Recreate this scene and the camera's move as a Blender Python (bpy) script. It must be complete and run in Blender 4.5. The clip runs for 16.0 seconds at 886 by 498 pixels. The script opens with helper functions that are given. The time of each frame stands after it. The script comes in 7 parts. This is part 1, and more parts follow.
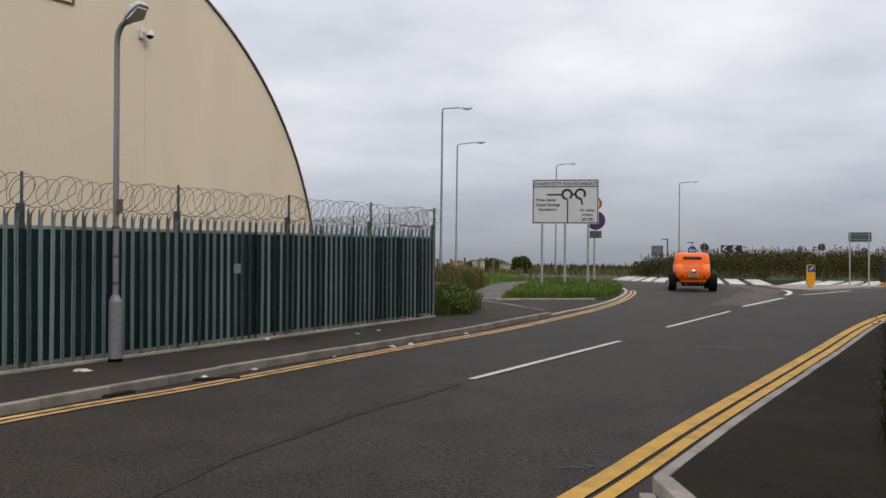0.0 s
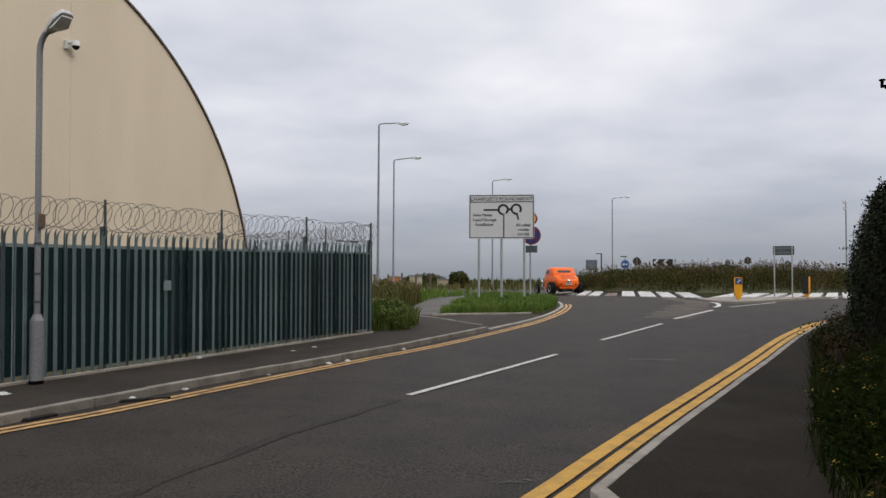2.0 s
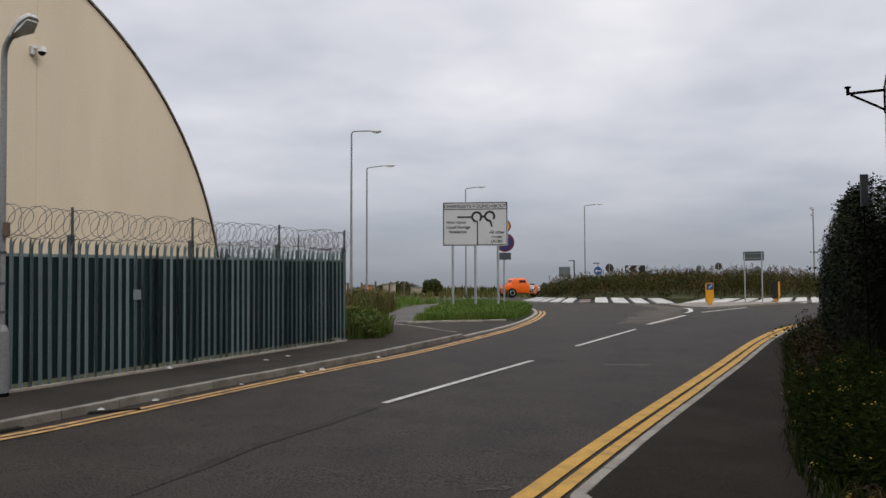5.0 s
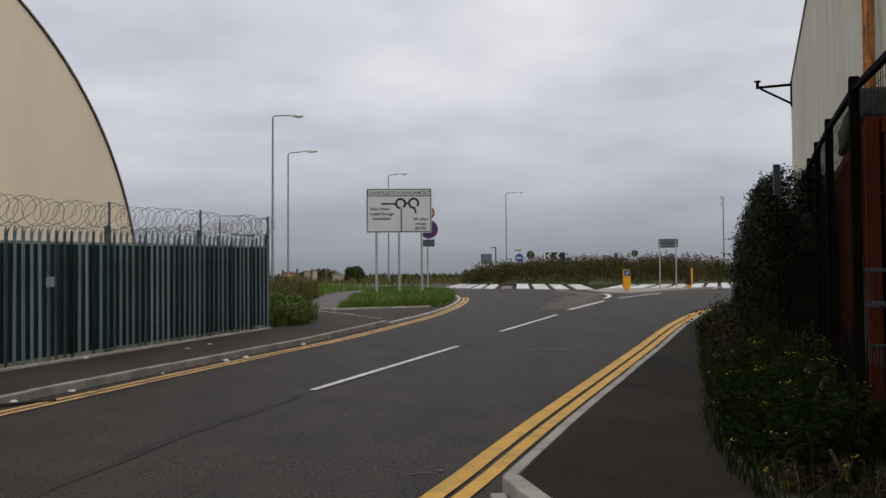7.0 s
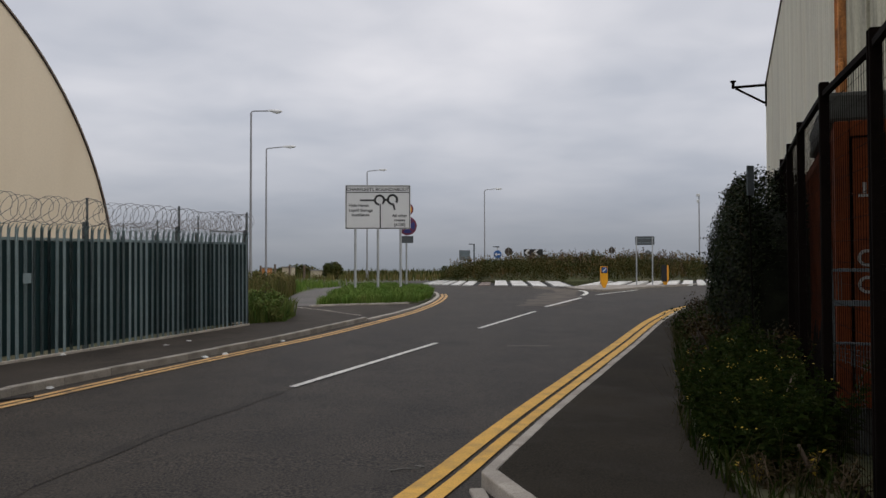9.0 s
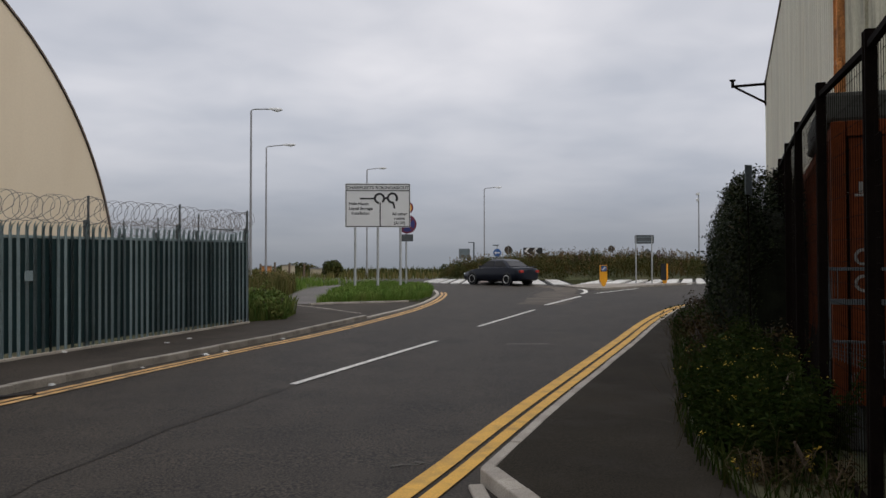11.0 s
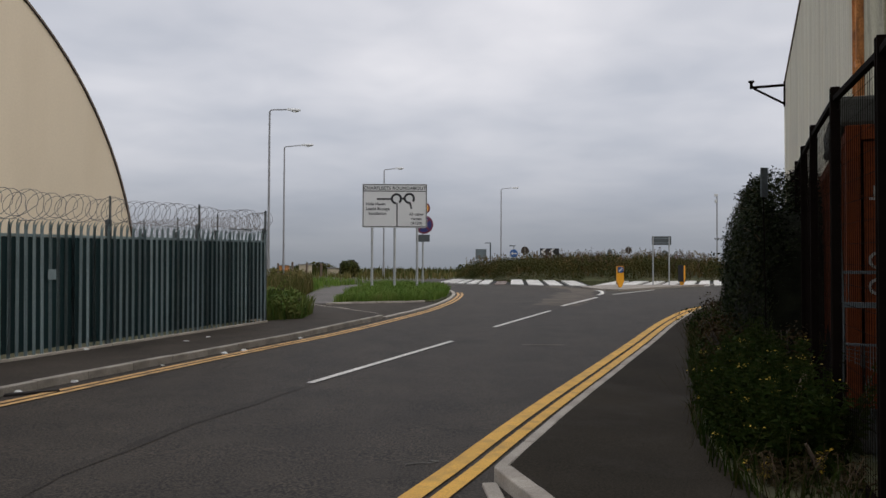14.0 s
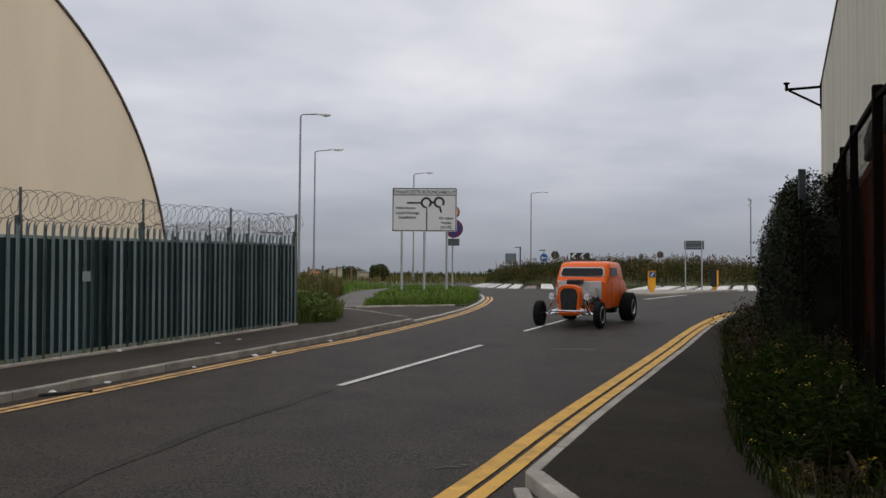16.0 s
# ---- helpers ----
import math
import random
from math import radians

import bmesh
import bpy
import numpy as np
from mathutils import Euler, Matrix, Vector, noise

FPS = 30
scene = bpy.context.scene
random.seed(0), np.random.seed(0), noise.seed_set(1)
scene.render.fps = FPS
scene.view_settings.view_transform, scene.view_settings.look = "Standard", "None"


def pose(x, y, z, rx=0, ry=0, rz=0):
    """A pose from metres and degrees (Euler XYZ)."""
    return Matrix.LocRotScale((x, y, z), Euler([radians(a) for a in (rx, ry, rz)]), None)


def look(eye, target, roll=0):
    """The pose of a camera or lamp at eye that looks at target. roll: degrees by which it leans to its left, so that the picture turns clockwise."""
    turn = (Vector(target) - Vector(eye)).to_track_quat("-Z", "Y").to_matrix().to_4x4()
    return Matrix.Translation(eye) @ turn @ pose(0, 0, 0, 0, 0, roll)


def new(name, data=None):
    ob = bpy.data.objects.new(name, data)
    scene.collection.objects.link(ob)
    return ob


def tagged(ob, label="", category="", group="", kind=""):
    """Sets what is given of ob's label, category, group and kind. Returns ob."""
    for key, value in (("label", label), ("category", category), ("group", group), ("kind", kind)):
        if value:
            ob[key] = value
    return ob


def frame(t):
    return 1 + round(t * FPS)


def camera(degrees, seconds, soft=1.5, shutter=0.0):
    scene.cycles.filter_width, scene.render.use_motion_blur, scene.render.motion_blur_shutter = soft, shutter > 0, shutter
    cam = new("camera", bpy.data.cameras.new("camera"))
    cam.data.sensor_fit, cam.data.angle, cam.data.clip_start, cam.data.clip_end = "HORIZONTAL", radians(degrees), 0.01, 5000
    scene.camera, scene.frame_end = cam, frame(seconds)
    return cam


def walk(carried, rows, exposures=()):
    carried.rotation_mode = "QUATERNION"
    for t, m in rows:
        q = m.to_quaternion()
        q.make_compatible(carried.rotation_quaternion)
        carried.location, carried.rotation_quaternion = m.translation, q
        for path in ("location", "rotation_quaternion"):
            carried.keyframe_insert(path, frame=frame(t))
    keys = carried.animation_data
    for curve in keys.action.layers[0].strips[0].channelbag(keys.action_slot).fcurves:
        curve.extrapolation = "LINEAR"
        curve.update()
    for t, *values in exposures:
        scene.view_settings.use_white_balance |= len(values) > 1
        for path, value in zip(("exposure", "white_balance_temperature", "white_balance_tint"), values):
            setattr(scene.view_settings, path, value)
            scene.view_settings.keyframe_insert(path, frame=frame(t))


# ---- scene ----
SECONDS = 16.0
cam = camera(57.97, SECONDS, soft=1.5)
PATH = [
    (0.0, pose(0.103, -0.007, 1.834, 91.01, -0.71, 13.56)),
    (0.5, pose(0.097, 0.013, 1.822, 91.28, -0.54, 12.92)),
    (1.0, pose(0.104, 0.045, 1.822, 91.57, -0.37, 11.90)),
    (1.5, pose(0.098, 0.050, 1.822, 91.90, -0.31, 9.99)),
    (2.0, pose(0.096, 0.055, 1.824, 92.16, -0.27, 9.08)),
    (2.5, pose(0.099, 0.095, 1.818, 92.33, -0.27, 10.87)),
    (3.0, pose(0.103, 0.120, 1.814, 92.37, -0.25, 10.64)),
    (3.5, pose(0.088, 0.129, 1.808, 92.42, -0.24, 9.90)),
    (6.0, pose(0.013, 0.131, 1.790, 92.86, 0.40, 4.69)),
    (6.5, pose(-0.028, 0.131, 1.784, 92.24, 0.38, 3.12)),
    (7.0, pose(-0.038, 0.117, 1.784, 91.80, 0.30, 1.57)),
    (7.5, pose(-0.045, 0.094, 1.792, 91.66, 0.23, 0.39)),
    (8.0, pose(-0.063, 0.066, 1.793, 91.60, 0.13, 0.00)),
    (8.5, pose(-0.054, 0.048, 1.807, 91.52, 0.12, 0.01)),
    (9.0, pose(-0.055, 0.013, 1.809, 91.51, 0.13, 0.01)),
    (11.5, pose(-0.056, -0.077, 1.808, 91.36, 0.00, 0.00)),
    (12.0, pose(-0.062, -0.122, 1.810, 91.34, -0.06, 0.04)),
    (12.5, pose(-0.056, -0.142, 1.814, 91.33, -0.12, 0.14)),
    (13.0, pose(-0.052, -0.149, 1.817, 91.35, -0.19, 0.38)),
    (13.5, pose(-0.046, -0.151, 1.818, 91.37, -0.24, 0.72)),
    (14.0, pose(-0.044, -0.147, 1.818, 91.40, -0.25, 1.18)),
    (14.5, pose(-0.046, -0.147, 1.818, 91.43, -0.29, 1.71)),
    (15.0, pose(-0.050, -0.139, 1.813, 91.48, -0.32, 2.30)),
    (15.5, pose(-0.050, -0.111, 1.804, 91.60, -0.39, 2.82)),
    (16.0, pose(-0.055, -0.079, 1.795, 91.71, -0.42, 3.29)),
]
walk(cam, PATH, [(0.0, 0.2), (3.5, 0.1), (6.0, 0.0), (8.0, -0.08), (16.0, -0.03)])

# ---- light: an overcast sky, brighter overhead, and a veiled sun behind the works on the right ----
SUN_AZ, SUN_EL = 118.0, 42.0    # degrees clockwise from +y, above the horizon
SKY_STRENGTH, SUN_STRENGTH = 1.0, 0.8

world = bpy.data.worlds.new("overcast_sky")
scene.world = world
world.use_nodes = True


def sky_nodes():
    nt = world.node_tree
    n, ln = nt.nodes, nt.links
    n.clear()
    out = n.new("ShaderNodeOutputWorld")
    bg = n.new("ShaderNodeBackground")
    bg.inputs["Strength"].default_value = SKY_STRENGTH
    tc = n.new("ShaderNodeTexCoord")
    sep = n.new("ShaderNodeSeparateXYZ")
    ln.new(tc.outputs["Generated"], sep.inputs[0])

    def m(op, a, b):
        k = n.new("ShaderNodeMath")
        k.operation = op
        for i, v in enumerate((a, b)):
            if isinstance(v, (int, float)):
                k.inputs[i].default_value = v
            else:
                ln.new(v, k.inputs[i])
        return k.outputs[0]
    z = m("MAXIMUM", sep.outputs[2], 0.0)
    zz = m("ADD", z, 0.16)
    comb = n.new("ShaderNodeCombineXYZ")
    ln.new(m("DIVIDE", sep.outputs[0], zz), comb.inputs[0])
    ln.new(m("DIVIDE", sep.outputs[1], zz), comb.inputs[1])
    big = n.new("ShaderNodeTexNoise")
    big.inputs["Scale"].default_value, big.inputs["Detail"].default_value = 0.75, 4.0
    big.inputs["Roughness"].default_value = 0.48
    ln.new(comb.outputs[0], big.inputs["Vector"])
    ramp = n.new("ShaderNodeValToRGB")
    e = ramp.color_ramp.elements
    e[0].position, e[0].color = 0.36, (0.50, 0.525, 0.595, 1)
    e[1].position, e[1].color = 0.64, (0.83, 0.82, 0.86, 1)
    # small ragged tufts ride on the large banks
    tuft = n.new("ShaderNodeTexNoise")
    tuft.inputs["Scale"].default_value, tuft.inputs["Detail"].default_value = 2.6, 5.0
    tuft.inputs["Distortion"].default_value = 0.4
    ln.new(comb.outputs[0], tuft.inputs["Vector"])
    ln.new(m("ADD", big.outputs[0], m("MULTIPLY", m("SUBTRACT", tuft.outputs[0], 0.5), 0.20)), ramp.inputs[0])
    # towards the horizon the cloud turns even and blue-grey
    low = n.new("ShaderNodeValToRGB")
    e = low.color_ramp.elements
    e[0].position, e[0].color = 0.0, (0.24, 0.262, 0.30, 1)
    e[1].position, e[1].color = 0.24, (0.72, 0.73, 0.785, 1)
    k = e.new(0.06)
    k.color = (0.265, 0.287, 0.336, 1)
    k = e.new(0.11)
    k.color = (0.315, 0.346, 0.412, 1)
    ln.new(z, low.inputs[0])
    fac = n.new("ShaderNodeMapRange")
    fac.inputs["From Max"].default_value = 0.25
    ln.new(z, fac.inputs["Value"])
    mix = n.new("ShaderNodeMix")
    mix.data_type = "RGBA"
    ln.new(fac.outputs[0], mix.inputs["Factor"])
    ln.new(low.outputs[0], mix.inputs["A"])
    ln.new(ramp.outputs[0], mix.inputs["B"])
    # the zenith of an overcast sky is about three times as bright as its horizon
    up = n.new("ShaderNodeMapRange")
    up.inputs["From Min"].default_value, up.inputs["From Max"].default_value = 0.33, 0.95
    up.inputs["To Min"].default_value, up.inputs["To Max"].default_value = 1.0, 1.7
    ln.new(z, up.inputs["Value"])
    sky = n.new("ShaderNodeTexSky")
    sky.sky_type, sky.sun_disc = "NISHITA", False
    sky.sun_elevation, sky.sun_rotation = radians(SUN_EL), radians(SUN_AZ)
    thin = n.new("ShaderNodeMix")
    thin.data_type, thin.blend_type = "RGBA", "ADD"
    thin.inputs["Factor"].default_value = 0.004
    ln.new(mix.outputs["Result"], thin.inputs["A"])
    ln.new(sky.outputs[0], thin.inputs["B"])
    sc = n.new("ShaderNodeVectorMath")
    sc.operation = "SCALE"
    ln.new(thin.outputs["Result"], sc.inputs[0])
    ln.new(up.outputs[0], sc.inputs["Scale"])
    ln.new(sc.outputs[0], bg.inputs["Color"])
    ln.new(bg.outputs[0], out.inputs[0])


sky_nodes()
sun = new("sun", bpy.data.lights.new("sun", "SUN"))
sun.data.energy, sun.data.angle, sun.data.color = SUN_STRENGTH, radians(30), (1.0, 0.95, 0.87)
a, b = radians(SUN_AZ), radians(SUN_EL)
sun.matrix_world = look((60 * math.sin(a) * math.cos(b), 60 * math.cos(a) * math.cos(b), 60 * math.sin(b)), (0, 0, 0))


# ---- materials ----
def mat(name, col, rough=0.8, metal=0.0, var=0.2, scale=1.5, fine=40.0, fvar=0.15, bump=0.15, piece=0.0, island=0.0,
        streak=0.0, alpha=None, dirt=None, dirt_amount=0.5, spec=None):
    """A surface with stains (scale, var), grain (fine, fvar), relief, and variation from piece to piece."""
    m_ = bpy.data.materials.new(name)
    m_.use_nodes = True
    nt = m_.node_tree
    n, ln = nt.nodes, nt.links
    bsdf = n["Principled BSDF"]
    bsdf.inputs["Roughness"].default_value = rough
    bsdf.inputs["Metallic"].default_value = metal
    if spec is not None:
        bsdf.inputs["Specular IOR Level"].default_value = spec
    tc = n.new("ShaderNodeTexCoord")
    vec = tc.outputs["Object"]
    if streak:
        mp = n.new("ShaderNodeMapping")
        mp.inputs["Scale"].default_value = (1, 1, streak)
        ln.new(vec, mp.inputs[0])
        svec = mp.outputs[0]
    else:
        svec = vec
    a_ = n.new("ShaderNodeTexNoise")
    a_.inputs["Scale"].default_value, a_.inputs["Detail"].default_value = scale, 6
    ln.new(svec, a_.inputs["Vector"])
    b_ = n.new("ShaderNodeTexNoise")
    b_.inputs["Scale"].default_value, b_.inputs["Detail"].default_value = fine, 3
    ln.new(vec, b_.inputs["Vector"])

    def mr(sock, lo, hi, f0=0.3, f1=0.7):
        k = n.new("ShaderNodeMapRange")
        k.inputs["From Min"].default_value, k.inputs["From Max"].default_value = f0, f1
        k.inputs["To Min"].default_value, k.inputs["To Max"].default_value = lo, hi
        ln.new(sock, k.inputs["Value"])
        return k.outputs[0]

    def mul(x, y):
        k = n.new("ShaderNodeMath")
        k.operation = "MULTIPLY"
        ln.new(x, k.inputs[0])
        ln.new(y, k.inputs[1])
        return k.outputs[0]
    v = mul(mr(a_.outputs[0], 1 - var, 1 + var), mr(b_.outputs[0], 1 - fvar, 1 + fvar))
    if piece:
        oi = n.new("ShaderNodeObjectInfo")
        v = mul(v, mr(oi.outputs["Random"], 1 - piece, 1 + piece, 0, 1))
    if island:
        ge = n.new("ShaderNodeNewGeometry")
        v = mul(v, mr(ge.outputs["Random Per Island"], 1 - island, 1 + island, 0, 1))
    sc = n.new("ShaderNodeVectorMath")
    sc.operation = "SCALE"
    sc.inputs[0].default_value = col
    ln.new(v, sc.inputs["Scale"])
    colour = sc.outputs[0]
    if dirt:
        d_ = n.new("ShaderNodeTexNoise")
        d_.inputs["Scale"].default_value, d_.inputs["Detail"].default_value = scale * 2.3, 8
        ln.new(svec, d_.inputs["Vector"])
        mx = n.new("ShaderNodeMix")
        mx.data_type = "RGBA"
        ln.new(mr(d_.outputs[0], 0, dirt_amount, 0.48, 0.72), mx.inputs["Factor"])
        ln.new(colour, mx.inputs["A"])
        mx.inputs["B"].default_value = (*dirt, 1)
        colour = mx.outputs["Result"]
    ln.new(colour, bsdf.inputs["Base Color"])
    if bump:
        bp = n.new("ShaderNodeBump")
        bp.inputs["Strength"].default_value, bp.inputs["Distance"].default_value = bump, 0.01
        ln.new(b_.outputs[0], bp.inputs["Height"])
        ln.new(bp.outputs[0], bsdf.inputs["Normal"])
    return m_


def leafy(name, cols, rough=0.7, patch=0.6):
    """Foliage whose leaves differ from one to the next, in drifts of tone."""
    m_ = bpy.data.materials.new(name)
    m_.use_nodes = True
    nt = m_.node_tree
    n, ln = nt.nodes, nt.links
    bsdf = n["Principled BSDF"]
    bsdf.inputs["Roughness"].default_value = rough
    bsdf.inputs["Specular IOR Level"].default_value = 0.08
    ge = n.new("ShaderNodeNewGeometry")
    tc = n.new("ShaderNodeTexCoord")
    no = n.new("ShaderNodeTexNoise")
    no.inputs["Scale"].default_value, no.inputs["Detail"].default_value = patch, 3
    ln.new(tc.outputs["Object"], no.inputs["Vector"])
    add = n.new("ShaderNodeMath")
    add.operation = "MULTIPLY_ADD"
    ln.new(ge.outputs["Random Per Island"], add.inputs[0])
    add.inputs[1].default_value = 0.55
    k = n.new("ShaderNodeMapRange")
    k.inputs["From Min"].default_value, k.inputs["From Max"].default_value = 0.3, 0.7
    k.inputs["To Max"].default_value = 0.45
    ln.new(no.outputs[0], k.inputs["Value"])
    ln.new(k.outputs[0], add.inputs[2])
    ramp = n.new("ShaderNodeValToRGB")
    e = ramp.color_ramp.elements
    while len(e) < len(cols):
        e.new(0.5)
    for i, c in enumerate(cols):
        e[i].position = i / (len(cols) - 1)
        e[i].color = (*c, 1)
    ln.new(add.outputs[0], ramp.inputs[0])
    ln.new(ramp.outputs[0], bsdf.inputs["Base Color"])
    return m_


ASPHALT = mat("asphalt", (0.033, 0.0262, 0.019), 0.72, spec=0.24, var=0.28, scale=0.9, fine=46, fvar=1.3, bump=0.8, dirt=(0.047, 0.038, 0.028), dirt_amount=0.7)
FOOTWAY = mat("footway_asphalt", (0.027, 0.022, 0.015), 0.95, spec=0.12, var=0.25, scale=0.6, fine=60, fvar=0.5, bump=0.4, dirt=(0.044, 0.038, 0.031), dirt_amount=0.6)
FOOTWAY_PALE = mat("worn_footway_asphalt", (0.043, 0.035, 0.027), 0.9, spec=0.2, var=0.25, scale=0.7, fine=55, fvar=0.6, bump=0.4, dirt=(0.068, 0.055, 0.042), dirt_amount=0.6)
PATH_ASPHALT = mat("pale_path_asphalt", (0.105, 0.095, 0.085), 0.95, var=0.2, scale=0.8, fine=70, fvar=0.4, bump=0.3)
SEAL = mat("bitumen_seal", (0.031, 0.025, 0.019), 0.75, spec=0.22, var=0.35, scale=2, fine=58, fvar=1.2, bump=0.3)
SILT = mat("silt", (0.083, 0.066, 0.049), 0.95, var=0.3, scale=1.2, fine=60)
KERB_OLD = mat("weathered_kerb_concrete", (0.27, 0.24, 0.20), 0.9, var=0.25, scale=2, fine=70, fvar=0.2, bump=0.3, piece=0.1, dirt=(0.13, 0.11, 0.09), dirt_amount=0.6)
KERB = mat("kerb_concrete", (0.37, 0.33, 0.275), 0.9, var=0.2, scale=2, fine=70, fvar=0.2, bump=0.3, piece=0.07, dirt=(0.20, 0.17, 0.14), dirt_amount=0.5)
WHITE_LINE = mat("white_road_paint", (0.66, 0.635, 0.575), 0.75, var=0.12, scale=4, fine=80, fvar=0.25, dirt=(0.2, 0.19, 0.18), dirt_amount=0.45)
YELLOW_LINE = mat("yellow_road_paint", (0.66, 0.365, 0.058), 0.75, var=0.12, scale=2, fine=80, fvar=0.2, dirt=(0.22, 0.15, 0.06), dirt_amount=0.5)
YELLOW_WORN = mat("worn_yellow_road_paint", (0.58, 0.345, 0.13), 0.8, var=0.2, scale=2, fine=60, fvar=0.35, dirt=(0.09, 0.08, 0.07), dirt_amount=0.8)
SCUFF = mat("scuffed_asphalt", (0.12, 0.10, 0.085), 0.9, var=0.3, scale=6, fine=60, dirt=(0.04, 0.032, 0.025), dirt_amount=0.9)
SOIL = mat("rough_grass_ground", (0.055, 0.06, 0.022), 0.95, var=0.35, scale=0.25, fine=12, fvar=0.4, bump=0.5, dirt=(0.10, 0.085, 0.045), dirt_amount=0.7)
GALV = mat("galvanised_steel", (0.25, 0.315, 0.325), 0.5, 0.15, var=0.2, scale=2.5, fine=40, piece=0.07, bump=0.05, streak=0.4)
GALV_DARK = mat("weathered_galvanised_post", (0.085, 0.10, 0.105), 0.6, 0.4, var=0.25, scale=3, fine=40, piece=0.1)
SHEETING = mat("green_sheeting", (0.005, 0.020, 0.022), 0.5, spec=0.35, var=0.3, scale=1.2, fine=30, streak=0.3)
WIRE = mat("razor_wire_steel", (0.16, 0.15, 0.145), 0.5, 0.5, var=0.2)
RENDERED = mat("cream_render", (0.68, 0.575, 0.43), 0.9, var=0.06, scale=0.35, fine=18, fvar=0.03, bump=0.05, streak=0.25, dirt=(0.57, 0.46, 0.32), dirt_amount=0.3)
TRIM = mat("brown_verge_trim", (0.15, 0.11, 0.085), 0.7)
ROOFING = mat("roof_sheeting", (0.22, 0.21, 0.2), 0.7, var=0.2)
COLUMN = mat("galvanised_lamp_column", (0.255, 0.255, 0.26), 0.6, 0.1, var=0.15, scale=2, fine=30, streak=0.3)
LAMP_GREY = mat("lamp_head_grey", (0.60, 0.60, 0.58), 0.5)
LAMP_BOWL = mat("lamp_bowl", (0.72, 0.72, 0.69), 0.25, var=0.05)
SIGN_WHITE = mat("sign_white", (0.63, 0.63, 0.62), 0.5, var=0.04, fvar=0.02, bump=0)
SIGN_BLACK = mat("sign_black", (0.012, 0.012, 0.013), 0.5, var=0.05, bump=0)
SIGN_GREY = mat("sign_back_grey", (0.10, 0.11, 0.115), 0.55, 0.2, var=0.15)
SIGN_BLUE = mat("sign_blue", (0.02, 0.09, 0.28), 0.45, var=0.06, bump=0)
SIGN_RED = mat("sign_red", (0.25, 0.03, 0.035), 0.45, var=0.06, bump=0)
FADED_BLUE = mat("faded_sign_blue", (0.04, 0.045, 0.18), 0.5, var=0.08, bump=0)
FADED_RED = mat("faded_sign_red", (0.17, 0.03, 0.06), 0.5, var=0.08, bump=0)
POST_GREY = mat("grey_sign_post", (0.36, 0.37, 0.37), 0.6, 0.2, var=0.12)
BOLLARD_YELLOW = mat("bollard_yellow", (0.80, 0.36, 0.015), 0.45, var=0.06, bump=0)
RUBBER = mat("rubber", (0.008, 0.008, 0.008), 0.9, spec=0.2, var=0.2)
ORANGE = mat("orange_car_paint", (0.90, 0.145, 0.008), 0.3, var=0.03, fvar=0.02, bump=0, spec=0.35)
# body orange darkened to give slots and seams their inner shade
LOUVRE = mat("shaded_orange_slot", (0.20, 0.03, 0.006), 0.6, var=0.05, bump=0)
CHROME = mat("chrome", (0.72, 0.72, 0.73), 0.16, 1.0, var=0.05, bump=0)
ALLOY = mat("polished_aluminium", (0.70, 0.69, 0.66), 0.35, 0.45, var=0.1)
CAR_BLACK = mat("black_car_parts", (0.012, 0.012, 0.013), 0.5, var=0.1)
CAR_GLASS = mat("tinted_car_glass", (0.016, 0.016, 0.017), 0.12, var=0.05, bump=0, spec=0.16)
NAVY = mat("dark_blue_car_paint", (0.007, 0.009, 0.016), 0.3, var=0.05, bump=0, spec=0.25)
LAMP_RED = mat("red_lamp_lens", (0.35, 0.02, 0.015), 0.25, var=0.03, bump=0)
PLATE = mat("plate_white", (0.55, 0.55, 0.53), 0.5, var=0.05)
BLOCK_WHITE = mat("white_painted_blocks", (0.56, 0.545, 0.51), 0.85, var=0.12, scale=2, fine=40, piece=0.06, dirt=(0.3, 0.28, 0.25), dirt_amount=0.6)
BLOCK_BROKEN = mat("broken_block", (0.16, 0.12, 0.10), 0.95, var=0.5, scale=6, fine=30, fvar=0.4, bump=0.6, dirt=(0.55, 0.5, 0.47), dirt_amount=0.6)
BLOCK_BLACK = mat("black_painted_blocks", (0.03, 0.03, 0.028), 0.9, var=0.25, piece=0.2)
CORRUGATED = mat("pale_corrugated_cladding", (0.95, 0.92, 0.80), 0.7, var=0.08, scale=1.6, fine=25, fvar=0.05, streak=0.05, dirt=(0.52, 0.43, 0.28), dirt_amount=0.30)
CONCRETE = mat("stained_concrete", (0.40, 0.38, 0.28), 0.92, var=0.3, scale=0.9, fine=20, streak=0.25, dirt=(0.09, 0.09, 0.07), dirt_amount=0.7, bump=0.3)
RUST = mat("rusty_steel", (0.46, 0.19, 0.055), 0.9, var=0.35, scale=3, fine=30, fvar=0.3, bump=0.4, streak=0.35, dirt=(0.10, 0.04, 0.02), dirt_amount=0.8)
DARK_IRON = mat("dark_rusted_iron", (0.006, 0.004, 0.003), 0.95, spec=0.05, var=0.35, scale=4, fine=40)
CONTAINER = mat("rust_red_container_paint", (0.115, 0.027, 0.007), 0.85, spec=0.1, var=0.25, scale=1.5, fine=20, streak=0.4, dirt=(0.05, 0.018, 0.01), dirt_amount=0.7)
TARP = mat("grey_tarpaulin", (0.036, 0.036, 0.028), 0.8, var=0.3, scale=2)
STENCIL = mat("stencil_paint", (0.20, 0.19, 0.17), 0.8, var=0.2)
TIMBER = mat("weathered_timber", (0.14, 0.10, 0.07), 0.9, var=0.3, scale=3, streak=0.3)
PAPER = mat("litter_paper", (0.62, 0.61, 0.58), 0.8, var=0.1)
